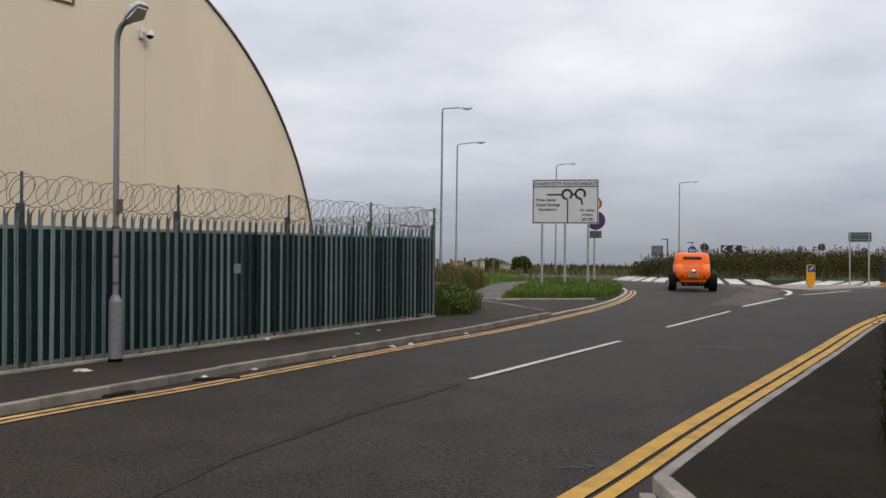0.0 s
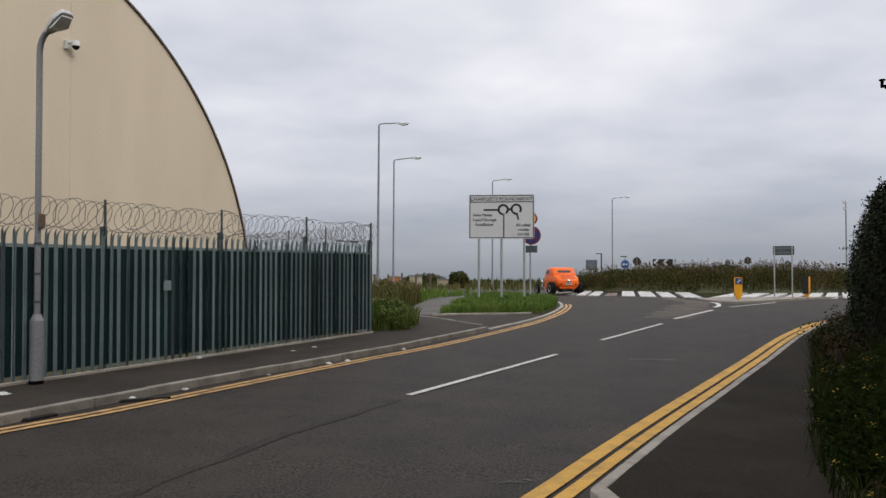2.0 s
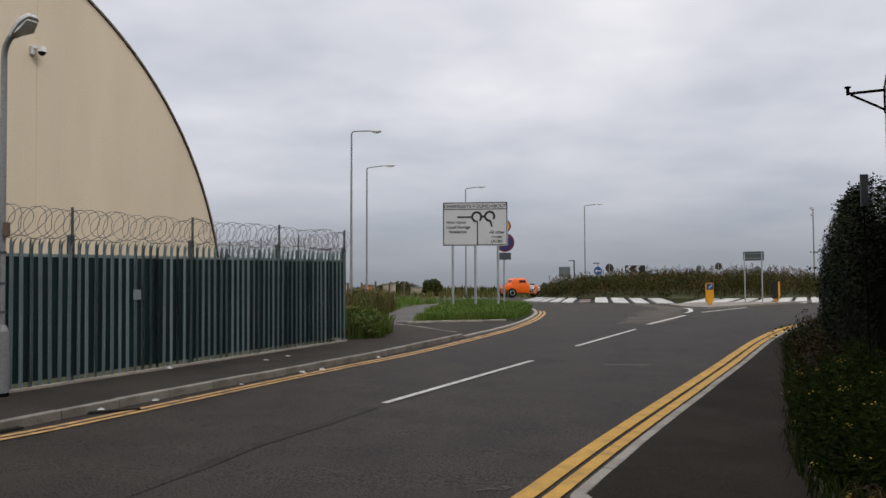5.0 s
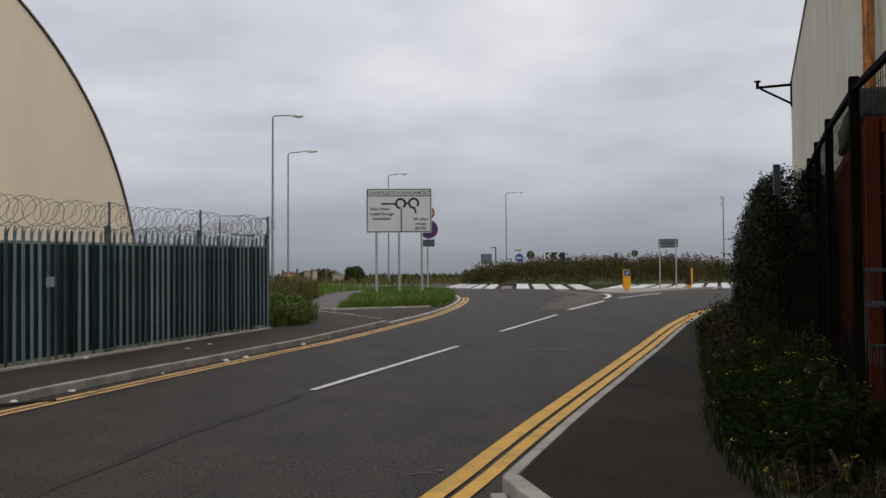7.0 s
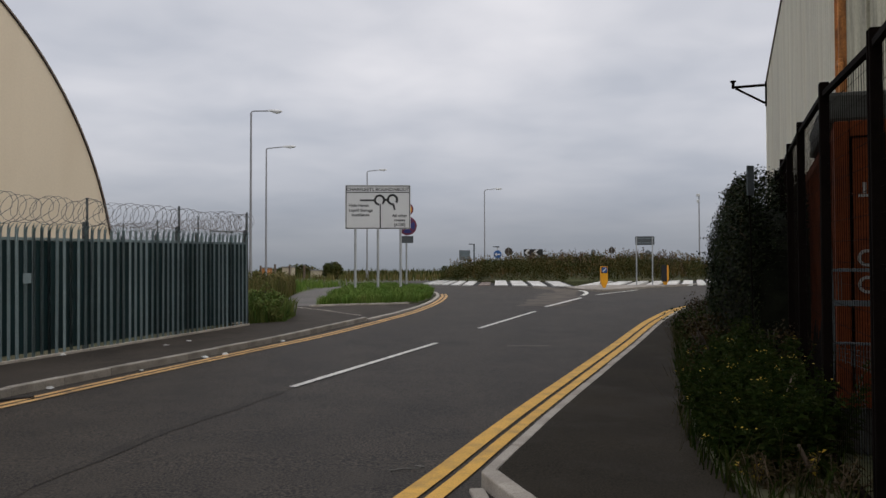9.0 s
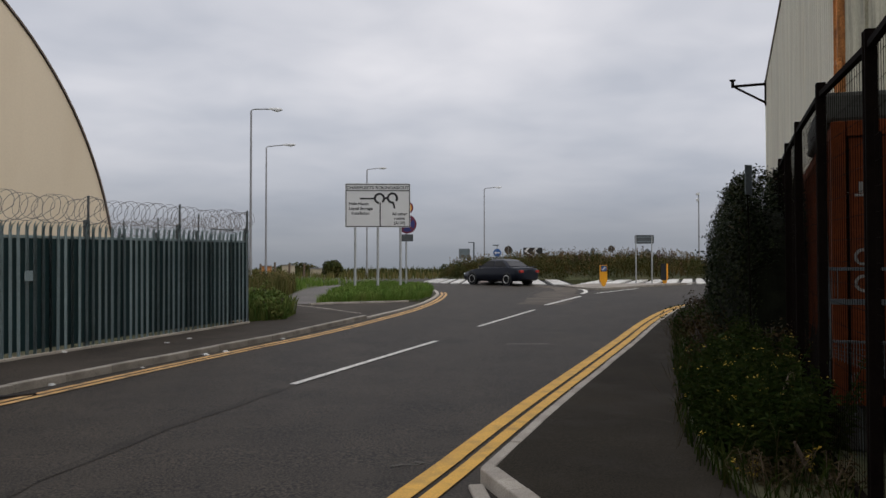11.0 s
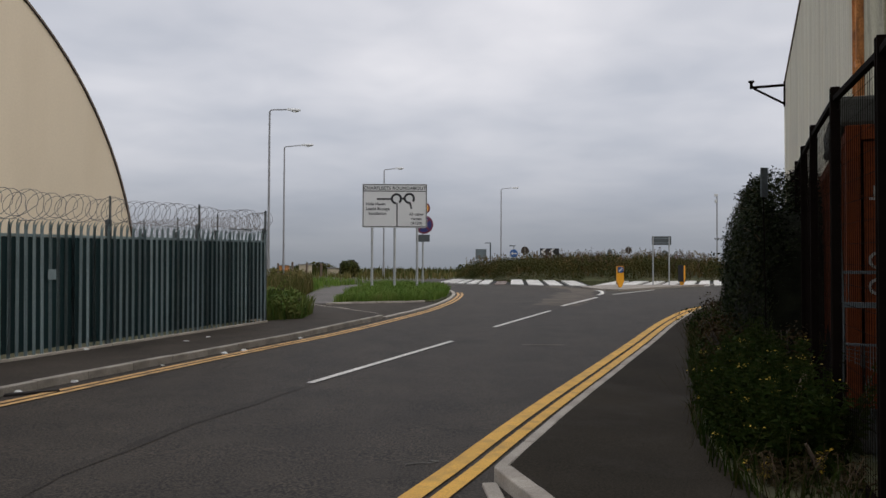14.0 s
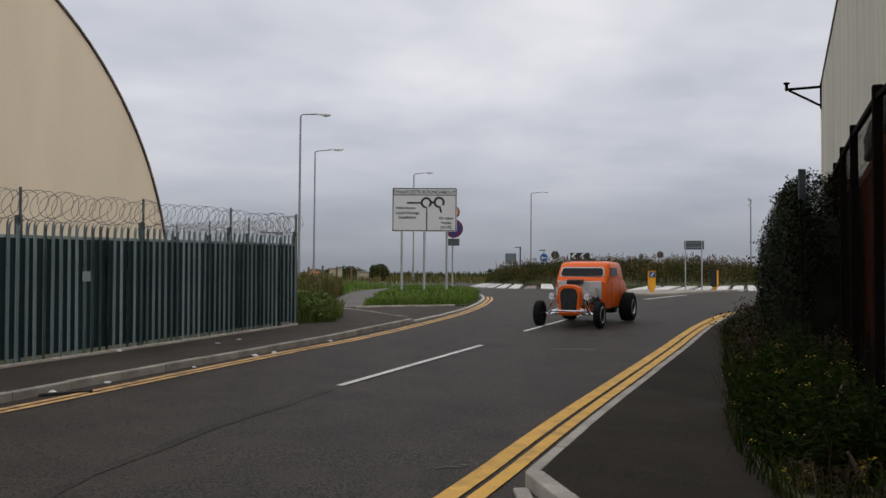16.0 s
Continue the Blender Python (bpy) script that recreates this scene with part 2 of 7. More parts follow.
IRON = mat("cast_iron", (0.018, 0.013, 0.010), 0.85, 0.0, var=0.3)
CREAM_BUILDING = mat("far_cream_cladding", (0.42, 0.36, 0.26), 0.9, var=0.1)

LONG_GRASS = leafy("long_dry_grass", [(0.026, 0.032, 0.008), (0.050, 0.050, 0.012), (0.085, 0.064, 0.019), (0.14, 0.088, 0.034), (0.060, 0.030, 0.013)], patch=0.35)
STRAW = leafy("straw_plumes", [(0.075, 0.05, 0.02), (0.115, 0.08, 0.036), (0.165, 0.12, 0.06)], patch=0.6)
SHRUB_MIX = leafy("island_shrubs", [(0.014, 0.022, 0.006), (0.030, 0.040, 0.009), (0.058, 0.055, 0.014), (0.095, 0.058, 0.02)], patch=0.45)
LAWN = leafy("green_grass", [(0.050, 0.105, 0.015), (0.085, 0.155, 0.024), (0.125, 0.18, 0.036), (0.18, 0.17, 0.06)], patch=0.8)
WEED = leafy("green_weeds", [(0.045, 0.085, 0.018), (0.08, 0.13, 0.027), (0.13, 0.15, 0.04), (0.16, 0.13, 0.05)], patch=0.7)
# ivy, ragwort and bramble: the right verge's shade is mixed into the leaf colours
IVY = leafy("shaded_ivy_leaves", [(0.003, 0.006, 0.002), (0.007, 0.012, 0.0035), (0.017, 0.023, 0.006), (0.036, 0.034, 0.012)], patch=2.2)
RAGWORT = leafy("shaded_ragwort_leaves", [(0.006, 0.013, 0.0015), (0.014, 0.027, 0.003), (0.026, 0.036, 0.005), (0.036, 0.026, 0.008)], patch=1.2)
DRY_LEAF = leafy("withered_leaves", [(0.03, 0.022, 0.010), (0.06, 0.045, 0.02), (0.11, 0.085, 0.045)], patch=2.0)
BRAMBLE = leafy("shaded_brown_bramble", [(0.010, 0.010, 0.003), (0.024, 0.017, 0.005), (0.045, 0.025, 0.009), (0.07, 0.042, 0.018)], patch=1.2)
FLOWER = mat("yellow_flower", (0.40, 0.27, 0.02), 0.7, var=0.1, island=0.3, bump=0)
STEM = mat("dry_stem", (0.09, 0.06, 0.035), 0.9, island=0.3)
IVY_SHADE = mat("ivy_inner_shade", (0.010, 0.011, 0.006), 0.95, var=0.4, scale=5, spec=0.1)
BARK = mat("bark", (0.05, 0.038, 0.028), 0.95, var=0.3, scale=4)


# ---- building helpers ----
FLAT_FROM = 58.0     # the road climbs gently to here, then the land lies level


def gz(y, x=9.0):
    """The height of the land: on the left it levels out sooner than beyond the island."""
    k = min(1.0, max(0.0, (x - 2.0) / 7.0))
    return 0.02 * min(y, 44.0 + (FLAT_FROM - 44.0) * k)


def part(name, bm, material, parent=None, label="", smooth=False):
    me = bpy.data.meshes.new(name)
    bmesh.ops.recalc_face_normals(bm, faces=bm.faces)
    bm.to_mesh(me)
    bm.free()
    me.materials.append(material)
    if smooth:
        me.polygons.foreach_set("use_smooth", [True] * len(me.polygons))
        me.set_sharp_from_angle(angle=radians(50))
    ob = new(name, me)
    if parent is not None:
        ob.parent = parent
    if label:
        ob["label"] = label
    return ob


def soup(name, verts, faces, material, parent=None):
    me = bpy.data.meshes.new(name)
    me.from_pydata(verts, [], faces)
    me.materials.append(material)
    ob = new(name, me)
    if parent is not None:
        ob.parent = parent
    return ob


def thing(name, label, category, at=None, group="", kind=""):
    ob = new(name)
    ob.empty_display_size = 0.2
    if at is not None:
        ob.matrix_basis = at
    return tagged(ob, label, category, group, kind)


def box(bm, c, s, m=None, bevel=0.0):
    made = bmesh.ops.create_cube(bm, size=1.0)["verts"]
    bmesh.ops.scale(bm, verts=made, vec=s)
    if bevel:
        es = list({e for v in made for e in v.link_edges})
        r = bmesh.ops.bevel(bm, geom=es, offset=bevel, segments=2, affect="EDGES", profile=0.5)
        made = list({v for f in r["faces"] for v in f.verts} | {v for v in made if v.is_valid})
    bmesh.ops.translate(bm, verts=made, vec=c)
    if m is not None:
        bmesh.ops.transform(bm, matrix=m, verts=made)
    return made


def rod(bm, p, q, r0, r1=None, seg=10, caps=True):
    p, q = Vector(p), Vector(q)
    r1 = r0 if r1 is None else r1
    d = q - p
    made = bmesh.ops.create_cone(bm, cap_ends=caps, segments=seg, radius1=r0, radius2=r1, depth=d.length)["verts"]
    rot = d.to_track_quat("Z", "Y").to_matrix().to_4x4()
    bmesh.ops.transform(bm, matrix=Matrix.Translation((p + q) / 2) @ rot, verts=made)
    return made


def tube(bm, pts, r, seg=8):
    """A round bar along points."""
    pts = [Vector(p) for p in pts]
    rings = []
    for i, p in enumerate(pts):
        d = (pts[min(i + 1, len(pts) - 1)] - pts[max(i - 1, 0)]).normalized()
        side = d.orthogonal().normalized() if i == 0 else (rings_side - d * rings_side.dot(d)).normalized()
        rings_side = side
        up = d.cross(side)
        rr = r[i] if isinstance(r, (list, tuple)) else r
        rings.append([bm.verts.new(p + (side * math.cos(t) + up * math.sin(t)) * rr) for t in [2 * math.pi * k / seg for k in range(seg)]])
    for u, v in zip(rings, rings[1:]):
        for k in range(seg):
            bm.faces.new((u[k], u[(k + 1) % seg], v[(k + 1) % seg], v[k]))
    bm.faces.new(rings[0][::-1])
    bm.faces.new(rings[-1])


def loft(bm, rings, caps=True):
    vs = [[bm.verts.new(p) for p in r] for r in rings]
    k = len(vs[0])
    for u, v in zip(vs, vs[1:]):
        for i in range(k):
            bm.faces.new((u[i], u[(i + 1) % k], v[(i + 1) % k], v[i]))
    if caps:
        bm.faces.new(vs[0][::-1])
        bm.faces.new(vs[-1])
    return vs


def extrude_poly(bm, pts, axis, depth):
    """A flat outline (3D points) given thickness along axis."""
    a0 = [bm.verts.new(p) for p in pts]
    d = Vector(axis) * depth
    b0 = [bm.verts.new(Vector(p) + d) for p in pts]
    n = len(pts)
    bm.faces.new(a0)
    bm.faces.new(b0[::-1])
    for i in range(n):
        bm.faces.new((a0[i], b0[i], b0[(i + 1) % n], a0[(i + 1) % n]))


def lathe(bm, profile, seg=20, m=None):
    """A profile of (radius, height along x) turned about the x axis: wheels."""
    rings = [[(h, r * math.cos(2 * math.pi * k / seg), r * math.sin(2 * math.pi * k / seg)) for k in range(seg)] for r, h in profile]
    vs = loft(bm, rings)
    if m is not None:
        bmesh.ops.transform(bm, matrix=m, verts=[v for r in vs for v in r])


def smooth_line(pts, step=0.5):
    """Points along a soft curve through pts (2D)."""
    pts = [Vector((*p, 0)) for p in pts]
    ext = [pts[0] * 2 - pts[1]] + pts + [pts[-1] * 2 - pts[-2]]
    out = []
    for i in range(1, len(ext) - 2):
        p0, p1, p2, p3 = ext[i - 1:i + 3]
        k = max(2, int((p2 - p1).length / step))
        for j in range(k):
            t = j / k
            out.append(0.5 * ((2 * p1) + (p2 - p0) * t + (2 * p0 - 5 * p1 + 4 * p2 - p3) * t * t + (3 * p1 - p0 - 3 * p2 + p3) * t ** 3))
    out.append(pts[-1])
    return [(p.x, p.y) for p in out]


def offset(line, d):
    """The line moved d metres to its right."""
    out = []
    for i, p in enumerate(line):
        q, r = line[max(i - 1, 0)], line[min(i + 1, len(line) - 1)]
        t = Vector((r[0] - q[0], r[1] - q[1])).normalized()
        out.append((p[0] + t.y * d, p[1] - t.x * d))
    return out


def sheet(bm, poly, lift):
    f = bm.faces.new([bm.verts.new((x, y, 0)) for x, y in poly])
    geom = [f, *f.edges, *f.verts]
    cuts = [((0, y, 0), (0, 1, 0)) for y in (44.0, 46.3, 48.7, 51.0, 53.3, 55.7, FLAT_FROM)] + [((x, 0, 0), (1, 0, 0)) for x in (2.0, 3.2, 4.3, 5.5, 6.7, 7.8, 9.0)]
    for co, no in cuts:
        geom = bmesh.ops.bisect_plane(bm, geom=geom, plane_co=co, plane_no=no)["geom"]
    faces = [e for e in geom if isinstance(e, bmesh.types.BMFace)]
    for v in {v for e in faces for v in e.verts}:
        v.co.z = gz(v.co.y, v.co.x) + lift


def ribbon(bm, line, d0, d1, lift):
    a0, b0 = offset(line, d0), offset(line, d1)
    u = [bm.verts.new((x, y, gz(y, x) + lift)) for x, y in a0]
    v = [bm.verts.new((x, y, gz(y, x) + lift)) for x, y in b0]
    for i in range(len(u) - 1):
        bm.faces.new((u[i], v[i], v[i + 1], u[i + 1]))


def cut(line, y0, y1):
    return [p for p in line if y0 <= p[1] <= y1]


def resample(line, step):
    out, carry = [line[0]], 0.0
    for p, q in zip(line, line[1:]):
        d = math.dist(p, q)
        s = step - carry
        while s <= d:
            out.append((p[0] + (q[0] - p[0]) * s / d, p[1] + (q[1] - p[1]) * s / d))
            s += step
        carry = d - (s - step)
    return out


# ---- plan of the place ----
ISLE = (9.0, 53.9)          # centre of the roundabout
ISLE_R = 10.35
L_KERB = smooth_line([(-11.3, -9.0), (-8.4, 0.5), (-6.45, 7.3), (-5.80, 9.6), (-5.14, 11.7), (-4.18, 14.5), (-3.50, 16.5), (-2.88, 18.8), (-2.06, 21.9)])
L_TURN = smooth_line([(-2.06, 21.9), (-1.20, 25.3), (-0.66, 28.5), (-0.32, 32.0), (-0.24, 35.0), (-0.6, 38.5), (-2.2, 42.0), (-6.0, 46.0)])
R_KERB = smooth_line([(0.25, 6.38), (0.86, 8.11), (1.45, 9.71), (2.36, 12.11), (3.86, 16.09), (4.78, 18.6), (5.85, 21.4), (7.28, 24.75), (8.4, 26.8), (9.75, 28.6), (12.5, 31.0), (18.0, 34.3), (40.0, 43.0)])


def build_ground():
    bm = bmesh.new()
    sheet(bm, [(-1500, -80), (1500, -80), (1500, 2500), (-1500, 2500)], -0.03)
    g = part("ground", bm, SOIL)
    tagged(g, "rough grassy ground reaching to the flat horizon", "ground", kind="structure")
    bm = bmesh.new()
    left = L_KERB + L_TURN[1:]
    right = [(-6.0, -14.0), (6.0, -2.0), (7.0, 6.0)] + [(x + 0.05, y) for x, y in R_KERB]
    sheet(bm, [(-13.2, -14.0)] + [(x - 0.05, y) for x, y in left] + [(10, 48)] + right[::-1], 0.0)
    tagged(part("road", bm, ASPHALT), "dark grey asphalt road with a fine stony grain", "road", kind="structure")
    bm = bmesh.new()
    n = 64
    sheet(bm, [(ISLE[0] + 18.2 * math.cos(2 * math.pi * k / n), ISLE[1] + 1.5 + 19.0 * math.sin(2 * math.pi * k / n)) for k in range(n)], 0.004)
    tagged(part("road_ring", bm, ASPHALT), "asphalt carriageway circling the roundabout", "road", kind="structure")
    bm = bmesh.new()
    sheet(bm, [(-3, 46), (-9, 50.5), (-60, 71), (-60, 78), (-12, 62), (-2, 62)], 0.008)
    tagged(part("road_exit", bm, ASPHALT), "asphalt side road leaving the roundabout", "road", kind="structure")
    bm = bmesh.new()
    sheet(bm, [(14, 40), (20, 34), (90, 62), (90, 72), (24, 52), (20, 50)], 0.008)
    tagged(part("road_entry", bm, ASPHALT), "asphalt road joining the roundabout", "road", kind="structure")


def build_footways():
    bm = bmesh.new()
    kerb_back = offset(L_KERB, -0.12)
    fence_side = [(-16.0, -9.0), (-11.6, -2.0), (-8.35, 8.6), (-4.7, 20.1), (-4.6, 22.5), (-6.05, 27.6), (-4.98, 26.2), (-3.86, 24.75), (-2.76, 23.05), (-2.2, 22.3)]
    sheet(bm, kerb_back + fence_side[::-1], 0.098)
    pav = part("pavement", bm, FOOTWAY_PALE)
    tagged(pav, "worn dark asphalt footway along the steel fence", "pavement", kind="structure")
    # the cycle path that crosses behind the footway
    bm = bmesh.new()
    side = smooth_line([(-6.1, 27.2), (-6.15, 30.4), (-6.42, 34.6), (-6.5, 39.0), (-5.9, 42.6), (-4.3, 45.6)])
    ribbon(bm, side, 0.0, 1.65, 0.06)
    tagged(part("pavement_cycle_path", bm, PATH_ASPHALT), "pale grey asphalt path between the grass", "pavement", kind="structure")
    bm = bmesh.new()
    sheet(bm, [(-6.1, 27.9), (-4.6, 22.4), (-2.15, 22.0), (-1.32, 25.2), (-0.85, 28.7), (-2.0, 28.05), (-3.9, 27.3), (-4.4, 26.9), (-4.5, 27.9)], 0.05)
    tagged(part("pavement_path", bm, FOOTWAY_PALE), "asphalt path bending away behind the grass", "pavement", kind="structure")
    bm = bmesh.new()
    veg = [(2.4, 2.0), (2.9, 6.0), (4.2, 9.5), (6.3, 17.0), (8.0, 21.5), (10.5, 25.5), (13.5, 29.0), (19, 32.3), (40, 41.0)]
    sheet(bm, [(0.34, 6.3)] + offset(R_KERB, 0.10)[1:] + veg[::-1] + [(0.9, 3.5), (0.6, 5.0)], 0.098)
    tagged(part("pavement_corner", bm, FOOTWAY), "dark asphalt footway beside weeds and an old fence", "pavement", kind="structure")


def kerb_run(name, line, width, height, lift, label, step=0.915):
    """A run of kerb stones with open joints, each stone its own piece."""
    run = thing(name, label, "kerb", kind="structure")
    pts = resample(line, step)
    k = len(pts) - 1
    for i, (p, q) in enumerate(zip(pts, pts[1:])):
        d = Vector((q[0] - p[0], q[1] - p[1], gz(q[1]) - gz(p[1])))
        h = height
        bm = bmesh.new()
        L = d.length - 0.006
        box(bm, (0, L / 2, -0.05 + h / 2), (width, L, h + 0.1), bevel=0.014)
        ob = part("kerb_stone", bm, KERB_OLD if name == "kerb_left" else KERB, run)
        ob.location = (p[0] + random.uniform(-.006, .006), p[1], gz(p[1]) + lift + random.uniform(-.006, .004))
        ob.rotation_euler = (math.atan2(d.z, math.hypot(d.x, d.y)), 0, math.atan2(-d.x, d.y))
    return run


def build_kerbs():
    kerb_run("kerb_left", offset(L_KERB, -0.06), 0.125, 0.115, 0, "weathered grey concrete kerb stones beside yellow lines")
    kerb_run("kerb_turn", offset(cut(L_TURN, 21.7, 40), -0.06), 0.14, 0.05, 0, "low grey concrete kerb curving round the grass")
    edge = smooth_line([(-4.5, 26.8), (-3.9, 27.3), (-2.0, 28.05), (-0.85, 28.8)], 0.3)
    kerb_run("kerb_island", edge, 0.14, 0.11, 0, "concrete kerb in front of the grass island")
    kerb_run("kerb_path", smooth_line([(-5.0, 26.2), (-3.86, 24.75), (-2.76, 23.05), (-2.15, 22.2)], 0.3), 0.06, 0.105, 0, "thin concrete edging of the footway")
    kerb_run("kerb_right", offset(R_KERB, 0.05), 0.108, 0.10, 0, "pale concrete kerb stones beside double yellow lines")
    kerb_run("kerb_return", smooth_line([(0.30, 6.30), (0.42, 5.85), (0.60, 5.3), (1.1, 3.0)], 0.2), 0.15, 0.125, 0, "pale concrete kerb turning into a side entrance", step=0.62)
    kerb_run("gutter_blocks", smooth_line([(0.20, 6.15), (0.26, 5.6), (0.38, 5.0)], 0.2), 0.12, 0.03, 0, "flush concrete blocks at the foot of the kerb", step=0.5)


def marking(name, pieces, material, label):
    t = thing(name, label, "road marking", kind="structure")
    for line, d0, d1 in pieces:
        bm = bmesh.new()
        ribbon(bm, line, d0, d1, 0.012)
        part("painted_line", bm, material, t)


def dash(p, q, w=0.11):
    k = 6
    return [(p[0] + (q[0] - p[0]) * i / k, p[1] + (q[1] - p[1]) * i / k) for i in range(k + 1)], -w / 2, w / 2


def torn_strip(bm, line, half, seed):
    """A strip of bitumen with ragged sides, worn through here and there."""
    rows = []
    for i, ((x, y), (xa, ya)) in enumerate(zip(line, line[1:])):
        d = Vector((xa - x, ya - y))
        d.normalize()
        w = half * (0.45 + 1.1 * (0.5 + 0.5 * noise.noise(Vector((x * 1.3, y * 1.3, seed)))))
        o = 0.35 * half * noise.noise(Vector((x * 5, y * 5, seed + 3)))
        lo = o - w * (1 + 0.35 * noise.noise(Vector((x * 9, y * 9, seed))))
        hi = o + w * (1 + 0.35 * noise.noise(Vector((x * 9, y * 9, seed + 7))))
        rows.append([bm.verts.new((x + d.y * k, y - d.x * k, gz(y, x) + 0.0045)) for k in (lo, hi)])
    for i, (u, v) in enumerate(zip(rows, rows[1:])):
        if noise.noise(Vector((i * 0.16, seed, 0))) > -0.42:
            bm.faces.new((u[0], u[1], v[1], v[0]))


def build_markings():
    l1 = smooth_line([(-11.0, -9.0), (-8.2, 0.3), (-6.36, 7.09), (-5.62, 9.15), (-4.64, 12.35), (-3.82, 14.9), (-2.80, 17.94), (-1.75, 22.05), (-1.02, 25.4), (-0.42, 29.7), (-0.14, 33.8), (-0.18, 36.0)])
    marking("yellow_lines_left", [(l1, 0.0, 0.10), (l1, 0.165, 0.265)], YELLOW_WORN, "faded double yellow lines along the kerb")
    r1 = [p for p in R_KERB if p[0] < 40]
    r1 = [(r1[0][0] - 2.6, r1[0][1] - 7.5), (r1[0][0] - 1.25, r1[0][1] - 3.4)] + r1
    r1 = smooth_line(r1, 1.0)
    marking("yellow_lines_right", [(r1, -0.49, -0.325), (r1, -0.27, -0.14)], YELLOW_LINE, "bright double yellow lines along the kerb")
    marking("centre_line", [dash((-2.11, 10.93), (-0.19, 16.26)), dash((0.81, 19.43), (2.82, 25.06)), dash((3.46, 27.3), (5.6, 32.8), 0.15)], WHITE_LINE, "white dashed centre line")
    arc = smooth_line([(5.95, 34.7), (6.3, 35.7), (6.58, 37.1), (6.72, 38.6), (6.6, 39.3)], 0.3)
    marking("give_way_marks", [(arc, -0.09, 0.09), dash((6.66, 35.1), (9.6, 39.7), 0.13)], WHITE_LINE, "curved white lines before the traffic island")
    t = thing("road_repairs", "dark bitumen seam and a worn patch across the road", "road repair", kind="structure")
    bm = bmesh.new()
    torn_strip(bm, smooth_line([(-3.45, 3.0), (-3.32, 6.1), (-3.14, 7.0), (-2.93, 8.14), (-2.56, 9.32), (-2.2, 10.7)], 0.08), 0.075, 5)
    part("seam", bm, SEAL, t)
    bm = bmesh.new()
    ribbon(bm, smooth_line([(1.2, 15.75), (2.05, 15.75)], 0.2), -0.07, 0.07, 0.006)
    part("patch", bm, SCUFF, t, "pale scuffed strip")
    bm = bmesh.new()
    torn_strip(bm, smooth_line([(3.2, 27.6), (4.1, 30.8), (4.9, 34.6), (5.5, 38.4), (5.7, 41.5), (5.2, 44.5)], 0.2), 0.85, 12)
    part("silt_drift", bm, SILT, t, "pale brown silt swept off the wheel tracks")
    bm = bmesh.new()
    torn_strip(bm, smooth_line([(3.6, 28.3), (4.5, 31.4), (5.4, 35.2), (6.0, 38.6)], 0.2), 0.4, 31)
    for v in bm.verts:
        v.co.z += 0.004
    part("silt_drift", bm, SILT, t)
    # gully grate and cover by the left kerb
    for p, q, w in (((-6.10, 8.42), (-5.98, 8.80), 0.07), ((-5.72, 9.78), (-5.24, 10.16), 0.06)):
        g = thing("drain_grate", "black cast iron gully grate set beside the kerb", "drain")
        d = Vector((q[0] - p[0], q[1] - p[1], gz(q[1]) - gz(p[1])))
        m = Matrix.Translation((p[0], p[1], gz(p[1]))) @ Euler((math.atan2(d.z, math.hypot(d.x, d.y)), 0, math.atan2(-d.x, d.y))).to_matrix().to_4x4()
        g.matrix_basis = m
        bm = bmesh.new()
        L = d.length
        for sx in (-w / 2, w / 2):
            box(bm, (sx, L / 2, 0.012), (0.05, L, 0.04))
        for sy in (0, L):
            box(bm, (0, sy, 0.006), (w, 0.03, 0.03))
        part("grate_frame", bm, IRON, g)
        for i in range(1, 7):
            bm = bmesh.new()
            box(bm, (0, L * i / 7, 0.010), (w - 0.02, 0.05, 0.03))
            part("grate_bar", bm, IRON, g)


# ---- the palisade fence ----
FENCE_A = Vector((-8.04, 9.27, 0))
FENCE_DIR = Vector((8.04 - 4.81, 19.42 - 9.27, 0)).normalized()
FENCE_N = Vector((FENCE_DIR.y, -FENCE_DIR.x, 0))       # towards the road
BAY = 2.665
SLOPE = Matrix.Rotation(math.atan(0.02), 4, "X")      # the yard lies on the same gentle rise as the road


def fence_frame(origin, direction):
    n = Vector((direction.y, -direction.x, 0))
    flat = Matrix(((direction.x, n.x, 0, 0), (direction.y, n.y, 0, 0), (0, 0, 1, 0), (0, 0, 0, 1)))
    return Matrix.Translation((origin.x, origin.y, gz(origin.y) + 0.10)) @ SLOPE @ flat


